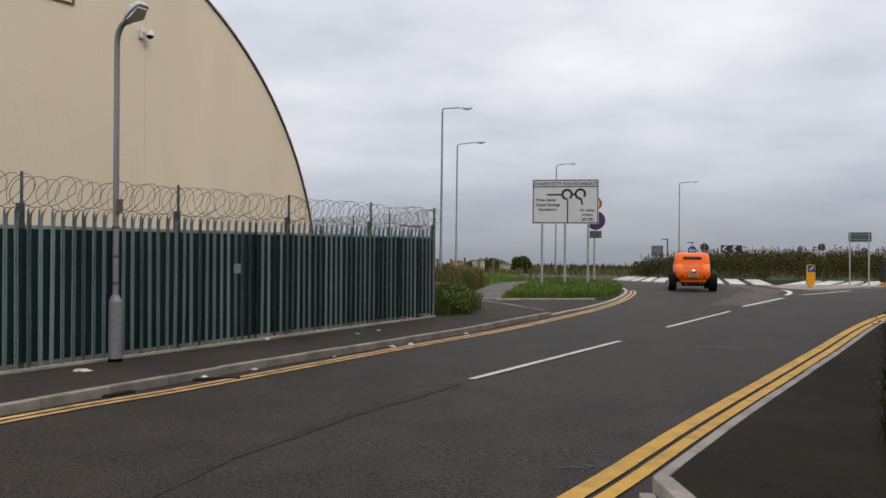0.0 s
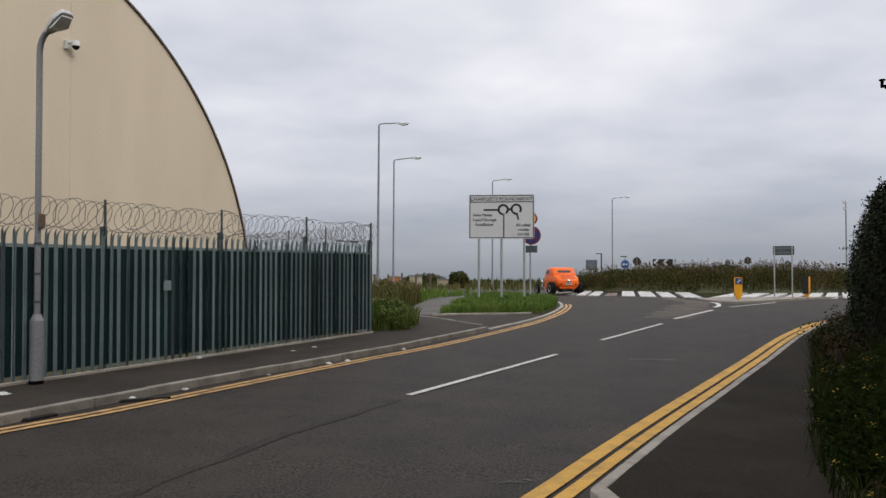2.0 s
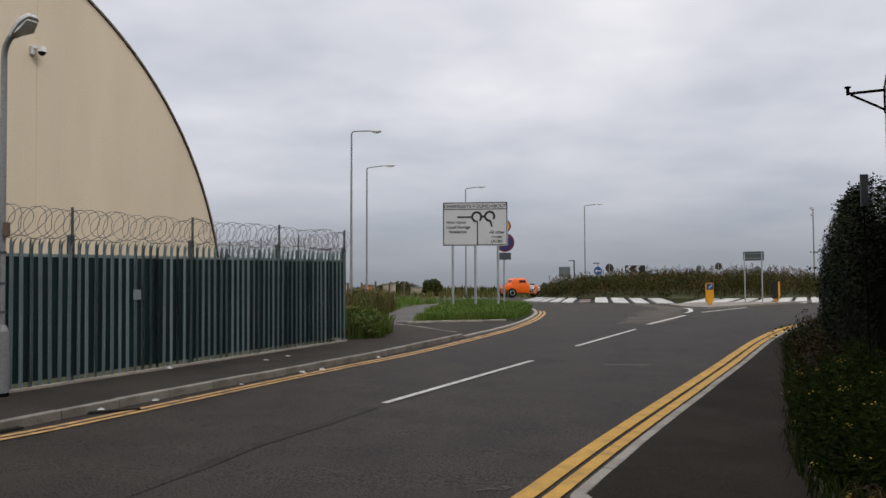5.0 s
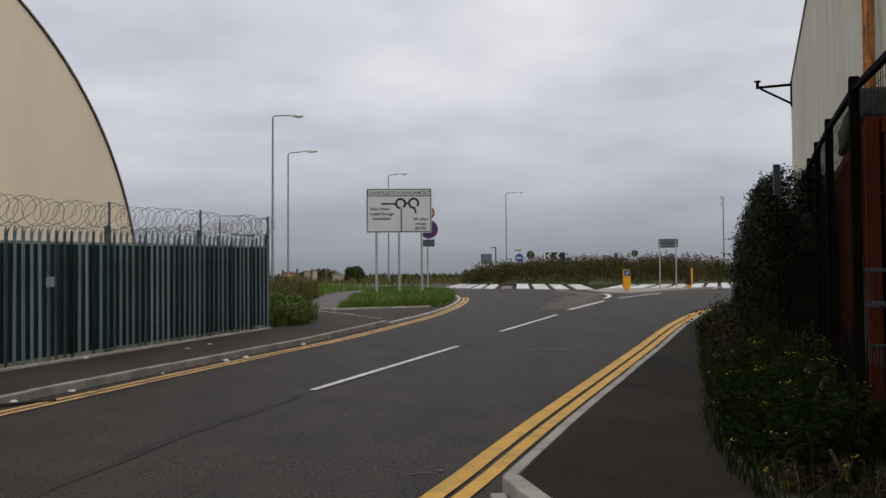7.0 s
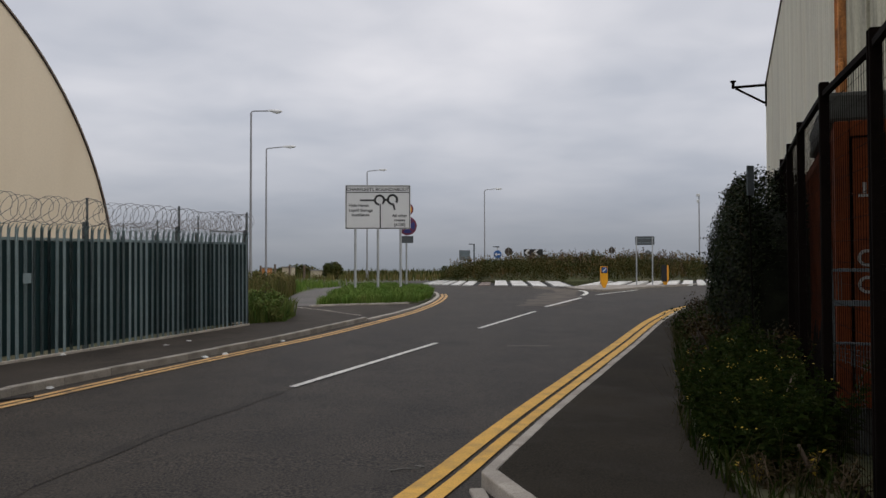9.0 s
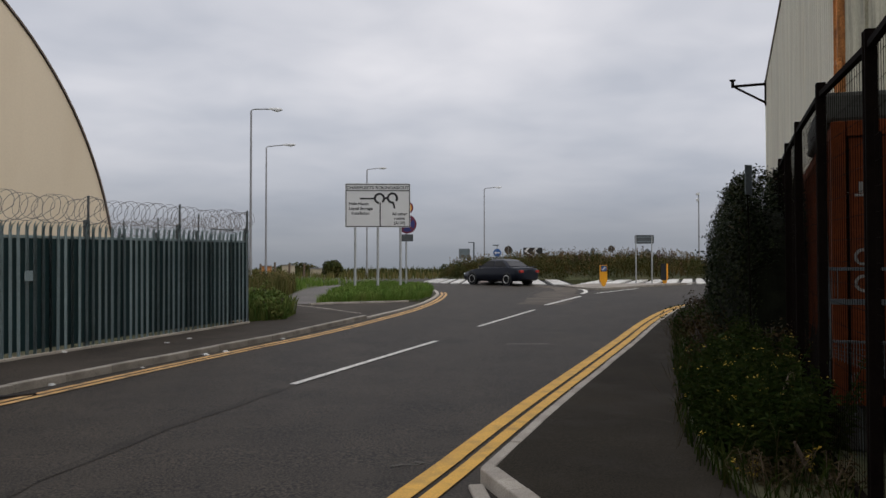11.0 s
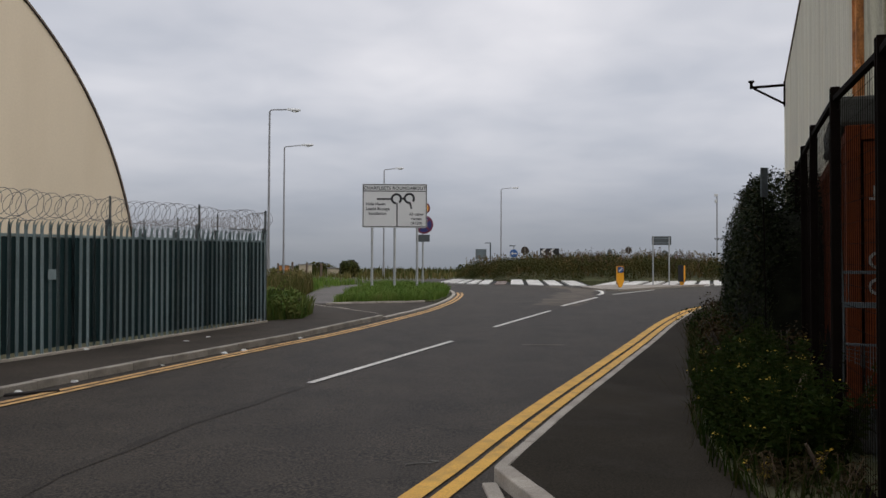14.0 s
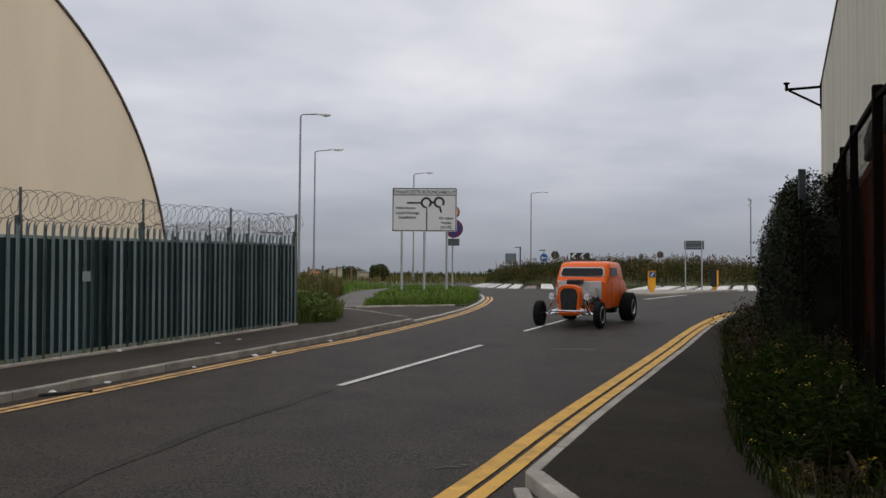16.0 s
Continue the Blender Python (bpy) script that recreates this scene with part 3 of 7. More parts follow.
def pale_mesh(h):
    """A W-section pale with a split, splayed top, facing +y."""
    bm = bmesh.new()
    w, d = 0.036, 0.011
    prof = [(-w, 0), (-w * .55, d), (0, d * .35), (w * .55, d), (w, 0)]
    rows = [[(x, y, z) for x, y in prof] for z in (0.04, h - 0.15)]
    vs = [[bm.verts.new(p) for p in r] for r in rows]
    for i in range(4):
        bm.faces.new((vs[0][i], vs[0][i + 1], vs[1][i + 1], vs[1][i]))
    for s, ids in ((-1, (0, 1, 2)), (1, (2, 3, 4))):
        base = [vs[1][i] for i in ids]
        tip = [bm.verts.new((s * 0.045 + dx, 0.065, h + 0.01)) for dx in (-.007, .007)]
        mid = [bm.verts.new((b.co.x * 0.85 + s * 0.012, b.co.y + 0.012, h - 0.06)) for b in base]
        for i in range(2):
            bm.faces.new((base[i], base[i + 1], mid[i + 1], mid[i]))
        bm.faces.new((mid[0], mid[1], tip[0]))
        bm.faces.new((mid[1], mid[2], tip[1]))
        bm.faces.new((mid[1], tip[1], tip[0]))
    # the short middle spike
    mtip = bm.verts.new((0, 0.02, h - 0.03))
    bm.faces.new((vs[1][1], vs[1][2], mtip))
    bm.faces.new((vs[1][2], vs[1][3], mtip))
    bmesh.ops.solidify(bm, geom=bm.faces[:], thickness=0.004)
    me = bpy.data.meshes.new("pale")
    bmesh.ops.recalc_face_normals(bm, faces=bm.faces)
    bm.to_mesh(me)
    bm.free()
    me.materials.append(GALV)
    return me


def build_fence_run(origin, direction, first, bays, label, pitch=0.157):
    """Bays of palisade along direction; first: index of the first bay from origin."""
    me = pale_mesh(2.22)
    for b in range(first, first + bays):
        o = origin + direction * (BAY * b)
        f = thing("palisade_fence_bay", label, "fence", fence_frame(o, direction), group="bays of the palisade fence")
        bm = bmesh.new()
        box(bm, (0, -0.03, 1.13), (0.10, 0.055, 2.34), bevel=0.004)
        box(bm, (0, -0.055, 1.13), (0.06, 0.06, 2.30))
        part("post", bm, GALV_DARK, f, "dark weathered steel post")
        bm = bmesh.new()
        box(bm, (0, 0.0, 2.47), (0.03, 0.03, 0.52))
        part("wire_bracket", bm, GALV_DARK, f)
        for z in (0.22, 1.975):
            bm = bmesh.new()
            box(bm, (BAY / 2, -0.025, z), (BAY - 0.11, 0.045, 0.045))
            part("rail", bm, GALV, f)
        bm = bmesh.new()
        box(bm, (BAY / 2, 0.001, 1.03), (BAY - 0.004, 0.004, 1.84))
        part("backing_sheet", bm, SHEETING, f, "dark green backing sheet")
        k = int(BAY / pitch)
        for i in range(k):
            x = 0.02 + BAY * (i + 0.5) / k
            ob = new("pale", me)
            ob.parent = f
            ob.location = (x + random.uniform(-.006, .006), 0.022, random.uniform(-.012, .012))
            ob.rotation_euler = (random.uniform(-.003, .002), random.uniform(-.007, .007), random.uniform(-.06, .06))
        # concrete edging under the bay
        bm = bmesh.new()
        box(bm, (BAY / 2, 0.03, 0.01), (BAY - 0.01, 0.09, 0.06), bevel=0.01)
        part("edging", bm, KERB, f, "thin concrete edging")


def build_razor(origin, direction, length, z, r=0.24, pitch=0.17, seed=1):
    rnd = random.Random(seed)
    bm = bmesh.new()
    pts, n = [], int(length / pitch * 14)
    up = 0.02 * direction.y
    rr, sh = r, 0.0
    side = Vector((direction.y, -direction.x, 0))
    for i in range(n + 1):
        if i % 14 == 0:
            rr, sh = r * rnd.uniform(0.78, 1.1), rnd.uniform(-0.05, 0.05)
        a_ = 2 * math.pi * i / 14
        s = length * i / n + 0.13 * math.sin(a_ * 1.0 + 1.0) + sh
        h = z + rr * math.sin(a_)
        p = origin + direction * s + side * (rr * 0.85 * math.cos(a_)) + Vector((0, -0.02 * h, h + up * s))
        pts.append(p)
    tube(bm, pts, 0.0055, 4)
    ob = part("razor_wire", bm, WIRE)
    tagged(ob, "coils of grey razor wire along the fence top", "razor wire", group="coils of razor wire")


def build_fences():
    build_fence_run(FENCE_A, FENCE_DIR, -4, 8, "galvanised steel palisade fence bay with dark green backing")
    end = FENCE_A + FENCE_DIR * (BAY * 4)
    bm = bmesh.new()
    f = thing("fence_end_post", "steel end post of the palisade fence", "fence post", fence_frame(end, FENCE_DIR))
    box(bm, (0, -0.03, 1.1), (0.08, 0.08, 2.3), bevel=0.004)
    part("post", bm, GALV_DARK, f)
    bm = bmesh.new()
    box(bm, (-0.03, 0.0, 2.45), (0.03, 0.03, 0.5))
    box(bm, (-0.45, -0.4, 2.26), (0.95, 0.03, 0.03), Matrix.Rotation(0.0, 4, "Z"))
    part("wire_bracket", bm, GALV_DARK, f)
    back = (-FENCE_N * 0.86 + FENCE_DIR * 0.5).normalized()
    build_fence_run(end, back, 0, 4, "galvanised steel palisade fence bay on the yard's return side")
    for k in range(8):
        o = FENCE_A + FENCE_DIR * (BAY * (k - 4))
        build_razor(Vector((o.x, o.y, gz(o.y) + 0.1)), FENCE_DIR, BAY, 2.46, seed=k)
    for k in range(4):
        o = end + back * (BAY * k)
        build_razor(Vector((o.x, o.y, gz(o.y) + 0.1)), back, BAY, 2.44, seed=20 + k)
    m = fence_frame(FENCE_A + FENCE_DIR * 3.95, FENCE_DIR)
    pl = thing("notice_plate", "small blank grey plate fixed to the palings", "plate", m)
    bm = bmesh.new()
    box(bm, (0, 0.04, 1.33), (0.17, 0.006, 0.17), bevel=0.002)
    part("plate", bm, GALV, pl)


# ---- the curved hangar ----
def build_hangar():
    end = FENCE_A + FENCE_DIR * (19.42 - 9.27) / FENCE_DIR.y
    p0 = end - FENCE_N * 6.0
    c, R, zc = -7.02, 9.6, 0.5
    base = p0 + FENCE_DIR * c
    m = Matrix.Translation((base.x, base.y, 0.2)) @ SLOPE @ Matrix(((FENCE_DIR.x, -FENCE_N.x, 0, 0), (FENCE_DIR.y, -FENCE_N.y, 0, 0), (0, 0, 1, 0), (0, 0, 0, 1)))
    h = thing("hangar", "cream rendered hangar end wall under a round arched roof", "building", m)

    def arc(r, k=56, z_low=-0.2):
        pts = []
        for i in range(k + 1):
            a_ = math.pi * i / k
            pts.append((r * math.cos(a_), 0, zc - 0.2 + r * math.sin(a_)))
        return [(r, 0, z_low)] + pts + [(-r, 0, z_low)]
    bm = bmesh.new()
    extrude_poly(bm, [Vector(p) for p in arc(R)], (0, 1, 0), 0.3)
    part("end_wall", bm, RENDERED, h, "cream rendered end wall")
    bm = bmesh.new()
    a0, a1 = arc(R + 0.002), arc(R + 0.055)
    vs = [[bm.verts.new((p[0], y, p[2])) for p in ring] for ring, y in ((a0, -0.05), (a1, -0.05), (a1, 0.22), (a0, 0.22))]
    for u, v in zip(vs, vs[1:]):
        for i in range(len(u) - 1):
            bm.faces.new((u[i], u[i + 1], v[i + 1], v[i]))
    part("verge_trim", bm, TRIM, h, "dark brown roof verge")
    bm = bmesh.new()
    u = [bm.verts.new((p[0], 0.225, p[2])) for p in arc(R + 0.06)]
    v = [bm.verts.new((p[0], 26, p[2])) for p in arc(R + 0.06)]
    for i in range(len(u) - 1):
        bm.faces.new((u[i], u[i + 1], v[i + 1], v[i]))
    bmesh.ops.solidify(bm, geom=bm.faces[:], thickness=0.04)
    part("roof", bm, ROOFING, h, "grey sheeted barrel roof")
    # joints in the render and the high vent panel
    for x in (-1.6, 3.1):
        bm = bmesh.new()
        top = zc - 0.25 + math.sqrt(R * R - x * x)
        box(bm, (x, -0.003, top / 2), (0.014, 0.010, top - 0.1))
        part("wall_joint", bm, RENDERED, h)
    bm = bmesh.new()
    for cx, cz, sx, sz in ((0.40, 7.36, 1.5, .03), (0.40, 8.35, 1.5, .03), (-0.33, 7.85, .03, 0.95), (1.13, 7.85, .03, 0.95)):
        box(bm, (cx, -0.025, cz), (sx, 0.06, sz))
    part("vent_frame", bm, TRIM, h)
    bm = bmesh.new()
    box(bm, (0.40, -0.008, 7.85), (1.40, 0.025, 0.93))
    part("vent_panel", bm, RENDERED, h)
    cctv = thing("security_camera", "grey dome security camera on a wall bracket", "security camera", m @ Matrix.Translation((2.95, -0.001, 7.06)) @ Matrix.Scale(0.8, 4))
    bm = bmesh.new()
    box(bm, (0, -0.06, 0.05), (0.14, 0.12, 0.26), bevel=0.02)
    part("bracket", bm, LAMP_GREY, cctv)
    bm = bmesh.new()
    rod(bm, (0.13, -0.28, 0.16), (0.13, -0.28, 0.0), 0.10, 0.13, 14)
    rod(bm, (0, -0.1, 0.1), (0.13, -0.28, 0.12), 0.05)
    part("housing", bm, LAMP_GREY, cctv)
    bm = bmesh.new()
    bmesh.ops.create_uvsphere(bm, u_segments=14, v_segments=8, radius=0.11, matrix=Matrix.Translation((0.13, -0.28, 0.0)))
    part("lens_dome", bm, CAR_GLASS, cctv, "dark lens dome", True)


# ---- street lamps ----
def lamp_head(parent, at, direction, length=0.62, tilt=0.12):
    """A flat lantern pointing along direction from at."""
    d = Vector(direction).normalized()
    s = Vector((-d.y, d.x, 0))
    u = d.cross(s)

    def ring(t, w, top, bot):
        c = Vector(at) + d * t
        return [c + s * x * w + u * z for x, z in ((-1, bot), (-1.0, (top + bot) * .5), (-.6, top), (.6, top), (1.0, (top + bot) * .5), (1, bot))]
    bm = bmesh.new()
    loft(bm, [ring(-0.04, 0.05, 0.05, -0.04), ring(length * .2, 0.10, 0.075, -0.045), ring(length * .6, 0.135, 0.085, -0.04), ring(length * .93, 0.11, 0.06, -0.03), ring(length, 0.06, 0.03, -0.02)])
    part("lantern", bm, LAMP_GREY, parent, "grey lantern", True)
    bm = bmesh.new()
    loft(bm, [ring(length * .22, 0.09, -0.048, -0.07), ring(length * .55, 0.12, -0.043, -0.12), ring(length * .9, 0.09, -0.035, -0.06)])
    part("bowl", bm, LAMP_BOWL, parent, "clear lantern bowl", True)


def build_fence_lamp():
    x, y = -7.43, 10.46
    t = thing("street_lamp", "weathered steel street lamp by the palisade fence", "street lamp", pose(x, y, gz(y) + 0.098) @ SLOPE)
    bm = bmesh.new()
    rod(bm, (0, 0, -0.1), (0, 0, 0.9), 0.098, 0.094, 16)
    rod(bm, (0, 0, 0.9), (0, 0, 0.99), 0.094, 0.055, 16)
    part("base_sleeve", bm, COLUMN, t, "thick painted base", True)
    bm = bmesh.new()
    rod(bm, (0, 0, -0.1), (0, 0, 0.05), 0.102, 0.10, 16)
    part("base_stain", bm, DARK_IRON, t)
    n = Vector((0.93, -0.36, 0)).normalized()
    pts = [(0, 0, 0.97), (0, 0, 2.5), (0, 0, 4.74)]
    for k in range(1, 7):
        a_ = radians(65) * k / 6
        pts.append(n * (0.28 * (1 - math.cos(a_))) + Vector((0, 0, 4.74 + 0.30 * math.sin(a_))))
    d = (n * math.sin(radians(65)) + Vector((0, 0, math.cos(radians(65)))))
    tip = Vector(pts[-1]) + d * 0.06
    pts.append(tip)
    bm = bmesh.new()
    tube(bm, pts, 0.043, 12)
    part("column", bm, COLUMN, t, "", True)
    lamp_head(t, tip, n * 0.92 + Vector((0, 0, 0.40)), 0.46)
    bm = bmesh.new()
    rod(bm, tip + n * .18 + Vector((0, 0, .13)), tip + n * .18 + Vector((0, 0, .22)), 0.03)
    part("photocell", bm, LAMP_GREY, t)
    for z in (1.15, 1.55, 1.98):
        bm = bmesh.new()
        rod(bm, (0, 0, z), (0, 0, z + 0.035), 0.053, seg=14)
        part("band", bm, GALV_DARK, t)
    bm = bmesh.new()
    box(bm, (0.075, -0.02, 2.32), (0.06, 0.09, 0.20), bevel=0.01)
    part("junction_box", bm, TIMBER, t)


def build_tall_lamps():
    for x, y, top, arm in ((-10.65, 44, 10.62, 1.7), (-12.9, 58, 10.70, 2.1), (-6.9, 72, 10.76, 1.75), (4.52, 88, 10.64, 1.9), (-61, 120, 10.7, 1.8)):
        t = thing("tall_street_lamp", "tall slim grey street lamp with an outreach arm", "street lamp", pose(x, y, gz(y, x) - 0.03), group="tall street lamps")
        h = top - gz(y, x) + 0.03
        bm = bmesh.new()
        rod(bm, (0, 0, 0), (0, 0, 1.6), 0.10, 0.095, 12)
        rod(bm, (0, 0, 1.6), (0, 0, h - 0.1), 0.075, 0.05, 12)
        part("column", bm, COLUMN, t, "", True)
        bm = bmesh.new()
        tube(bm, [(0, 0, h - 0.12), (0.05, 0, h - 0.03), (0.2, 0, h), (arm * .62, -0.05, h + (0.0 if x > -11.5 and x < -10 else 0.10))], 0.035, 8)
        part("arm", bm, COLUMN, t, "", True)
        lamp_head(t, (arm * .60, -0.05, h + (0.0 if x > -11.5 and x < -10 else 0.10)), (1, 0, -0.06 if x > -11.5 and x < -10 else 0.02), arm * 0.42)


build_ground()
build_footways()
build_kerbs()
build_markings()
build_fences()
build_hangar()
build_fence_lamp()
build_tall_lamps()


# ---- road signs ----
def lettering(text, size, at, parent, material, align="LEFT", face=None, name="lettering", width=1.0):
    """Words as thin raised letters in the xz plane, seen from -y."""
    cu = bpy.data.curves.new(name, "FONT")
    cu.body, cu.size, cu.align_x, cu.extrude, cu.offset = text, size, align, 0.002, size * 0.022
    tmp = bpy.data.objects.new(name, cu)
    scene.collection.objects.link(tmp)
    me = bpy.data.meshes.new_from_object(tmp.evaluated_get(bpy.context.evaluated_depsgraph_get()))
    bpy.data.objects.remove(tmp)
    me.transform(Matrix.Translation(at) @ Matrix.Rotation(radians(90), 4, "X") @ Matrix.Diagonal((width, 1, 1, 1)))
    me.materials.clear()
    me.materials.append(material)
    ob = new(name, me)
    ob.parent = parent
    return ob


def plate_outline(w, h, r, cx=0.0, cz=0.0, k=4):
    pts = []
    for sx, sz, a0 in ((1, 1, 0), (-1, 1, 90), (-1, -1, 180), (1, -1, 270)):
        for i in range(k + 1):
            a_ = radians(a0 + 90 * i / k)
            pts.append(Vector((cx + sx * (w / 2 - r) + r * math.cos(a_), 0, cz + sz * (h / 2 - r) + r * math.sin(a_))))
    return pts


def frame_strip(bm, w, h, t, y, cx, cz, d=0.004):
    for c, s in (((cx, y, cz + h / 2 - t / 2), (w, d, t)), ((cx, y, cz - h / 2 + t / 2), (w, d, t)),
                 ((cx - w / 2 + t / 2, y, cz), (t, d, h - 2 * t)), ((cx + w / 2 - t / 2, y, cz), (t, d, h - 2 * t))):
        box(bm, c, s)


def arc_strip(bm, cx, cz, r, t, a0, a1, y, d=0.004, k=28):
    u, v = [], []
    for i in range(k + 1):
        a_ = radians(a0 + (a1 - a0) * i / k)
        u.append((cx + (r - t / 2) * math.cos(a_), y, cz + (r - t / 2) * math.sin(a_)))
        v.append((cx + (r + t / 2) * math.cos(a_), y, cz + (r + t / 2) * math.sin(a_)))
    for i in range(k):
        extrude_poly(bm, [Vector(u[i]), Vector(v[i]), Vector(v[i + 1]), Vector(u[i + 1])], (0, 1, 0), d)


def bar(bm, p, q, t, y, d=0.004):
    p, q = Vector((p[0], y, p[1])), Vector((q[0], y, q[1]))
    s = (q - p).normalized()
    n = Vector((-s.z, 0, s.x)) * t / 2
    extrude_poly(bm, [p + n, q + n, q - n, p - n], (0, 1, 0), d)


def build_map_sign():
    y = 36.0
    w, h = 2.94, 1.99
    cx, cz = -2.99, 4.655 - gz(y)
    t = thing("roundabout_map_sign", "white road sign with a black roundabout diagram on three posts", "road sign", pose(cx, y, gz(y) + 0.0, 0, 0, 2.0))
    for x in (-1.02, 0.0, 1.02):
        bm = bmesh.new()
        rod(bm, (x, 0.06, -0.1), (x, 0.06, cz + h / 2 - 0.1), 0.057, seg=14)
        part("post", bm, POST_GREY, t, "", True)
    bm = bmesh.new()
    extrude_poly(bm, plate_outline(w, h, 0.07, 0, cz), (0, 1, 0), 0.02)
    plate = part("plate", bm, SIGN_WHITE, t, "white sign plate")
    bm = bmesh.new()
    frame_strip(bm, w - 0.05, h - 0.05, 0.035, -0.003, 0, cz)
    box(bm, (0, -0.003, cz + h / 2 - 0.33), (w - 0.12, 0.004, 0.04))
    part("border", bm, SIGN_BLACK, plate)
    # diagram: way up from below, two rings, ways out to the left and right
    bm = bmesh.new()
    T = cz + h / 2
    r = 0.205
    c1, c2 = (0.075, T - 0.68), (0.66, T - 0.66)
    arc_strip(bm, *c1, r, 0.10, -55, 265, -0.003)
    part("ring_symbol", bm, SIGN_BLACK, plate)
    bm = bmesh.new()
    arc_strip(bm, *c2, r, 0.10, -40, 285, -0.003)
    part("ring_symbol", bm, SIGN_BLACK, plate)
    for p, q, w_ in (((c1[0] - r, c1[1] - 0.01), (c1[0] - r - 0.68, c1[1] - 0.01), 0.075), ((c1[0] + 0.03, c1[1] - r + 0.03), (c1[0] + 0.03, cz - h / 2 + 0.05), 0.052),
                     ((c1[0] + r, c1[1]), (c2[0] - r, c2[1]), 0.10), ((c2[0] + 0.03, c2[1] - r + 0.01), (c2[0] + 0.10, c2[1] - r - 0.27), 0.08)):
        bm = bmesh.new()
        bar(bm, p, q, w_, -0.007)
        part("route_line", bm, SIGN_BLACK, plate)
    lettering("CHARFLEETS ROUNDABOUT", 0.205, (0, -0.002, T - 0.265), plate, SIGN_BLACK, "CENTER", width=1.06)
    lettering("Hole Haven", 0.185, (-1.30, -0.002, T - 0.98), plate, SIGN_BLACK)
    lettering("Liquid Storage", 0.185, (-1.30, -0.002, T - 1.20), plate, SIGN_BLACK)
    lettering("Installation", 0.185, (-1.18, -0.002, T - 1.41), plate, SIGN_BLACK)
    lettering("All other", 0.185, (0.98, -0.002, T - 1.44), plate, SIGN_BLACK, "CENTER")
    lettering("routes", 0.185, (0.98, -0.002, T - 1.64), plate, SIGN_BLACK, "CENTER")
    lettering("(A130)", 0.185, (0.98, -0.002, T - 1.85), plate, SIGN_BLACK, "CENTER")
    bm = bmesh.new()
    for z in (-0.6, 0.0, 0.6):
        box(bm, (0, 0.035, cz + z), (w - 0.1, 0.03, 0.05))
    part("back_rail", bm, GALV, t)


def disc(bm, cx, cz, r, y, d, seg=28):
    extrude_poly(bm, [Vector((cx + r * math.cos(2 * math.pi * i / seg), y, cz + r * math.sin(2 * math.pi * i / seg))) for i in range(seg)], (0, 1, 0), d)


def build_clearway_sign():
    y = 38.6
    x = -1.83
    t = thing("clearway_sign", "blue and red round no-stopping sign on a grey pole", "road sign", pose(x, y, gz(y), 0, 0, -4))
    bm = bmesh.new()
    rod(bm, (0, 0.05, -0.1), (0, 0.05, 4.1), 0.044, seg=12)
    part("post", bm, POST_GREY, t, "", True)
    z = 1.81 + (478.3 - 400) / 1415 * y - gz(y)
    bm = bmesh.new()
    disc(bm, 0.06, z, 0.45, 0.0, 0.012)
    part("rim", bm, FADED_RED, t, "red rim and bars")
    bm = bmesh.new()
    disc(bm, 0.06, z, 0.36, -0.004, 0.01)
    part("disc", bm, FADED_BLUE, t, "blue disc")
    bm = bmesh.new()
    for s in (-1, 1):
        bar(bm, (0.06 - 0.27, z - 0.27 * s), (0.06 + 0.27, z + 0.27 * s), 0.09, -0.008)
    part("cross_bar", bm, FADED_RED, t)
    bm = bmesh.new()
    disc(bm, 0.04, z + 0.80, 0.31, 0.0, 0.012)
    part("limit_rim", bm, FADED_RED, t)
    bm = bmesh.new()
    disc(bm, 0.04, z + 0.80, 0.24, -0.004, 0.01)
    part("limit_disc", bm, BOLLARD_YELLOW, t, "faded orange disc")
    bm = bmesh.new()
    box(bm, (0.06, 0.0, z - 0.66), (0.56, 0.012, 0.34), bevel=0.003)
    part("repeater_plate", bm, SIGN_GREY, t, "plain grey plate")


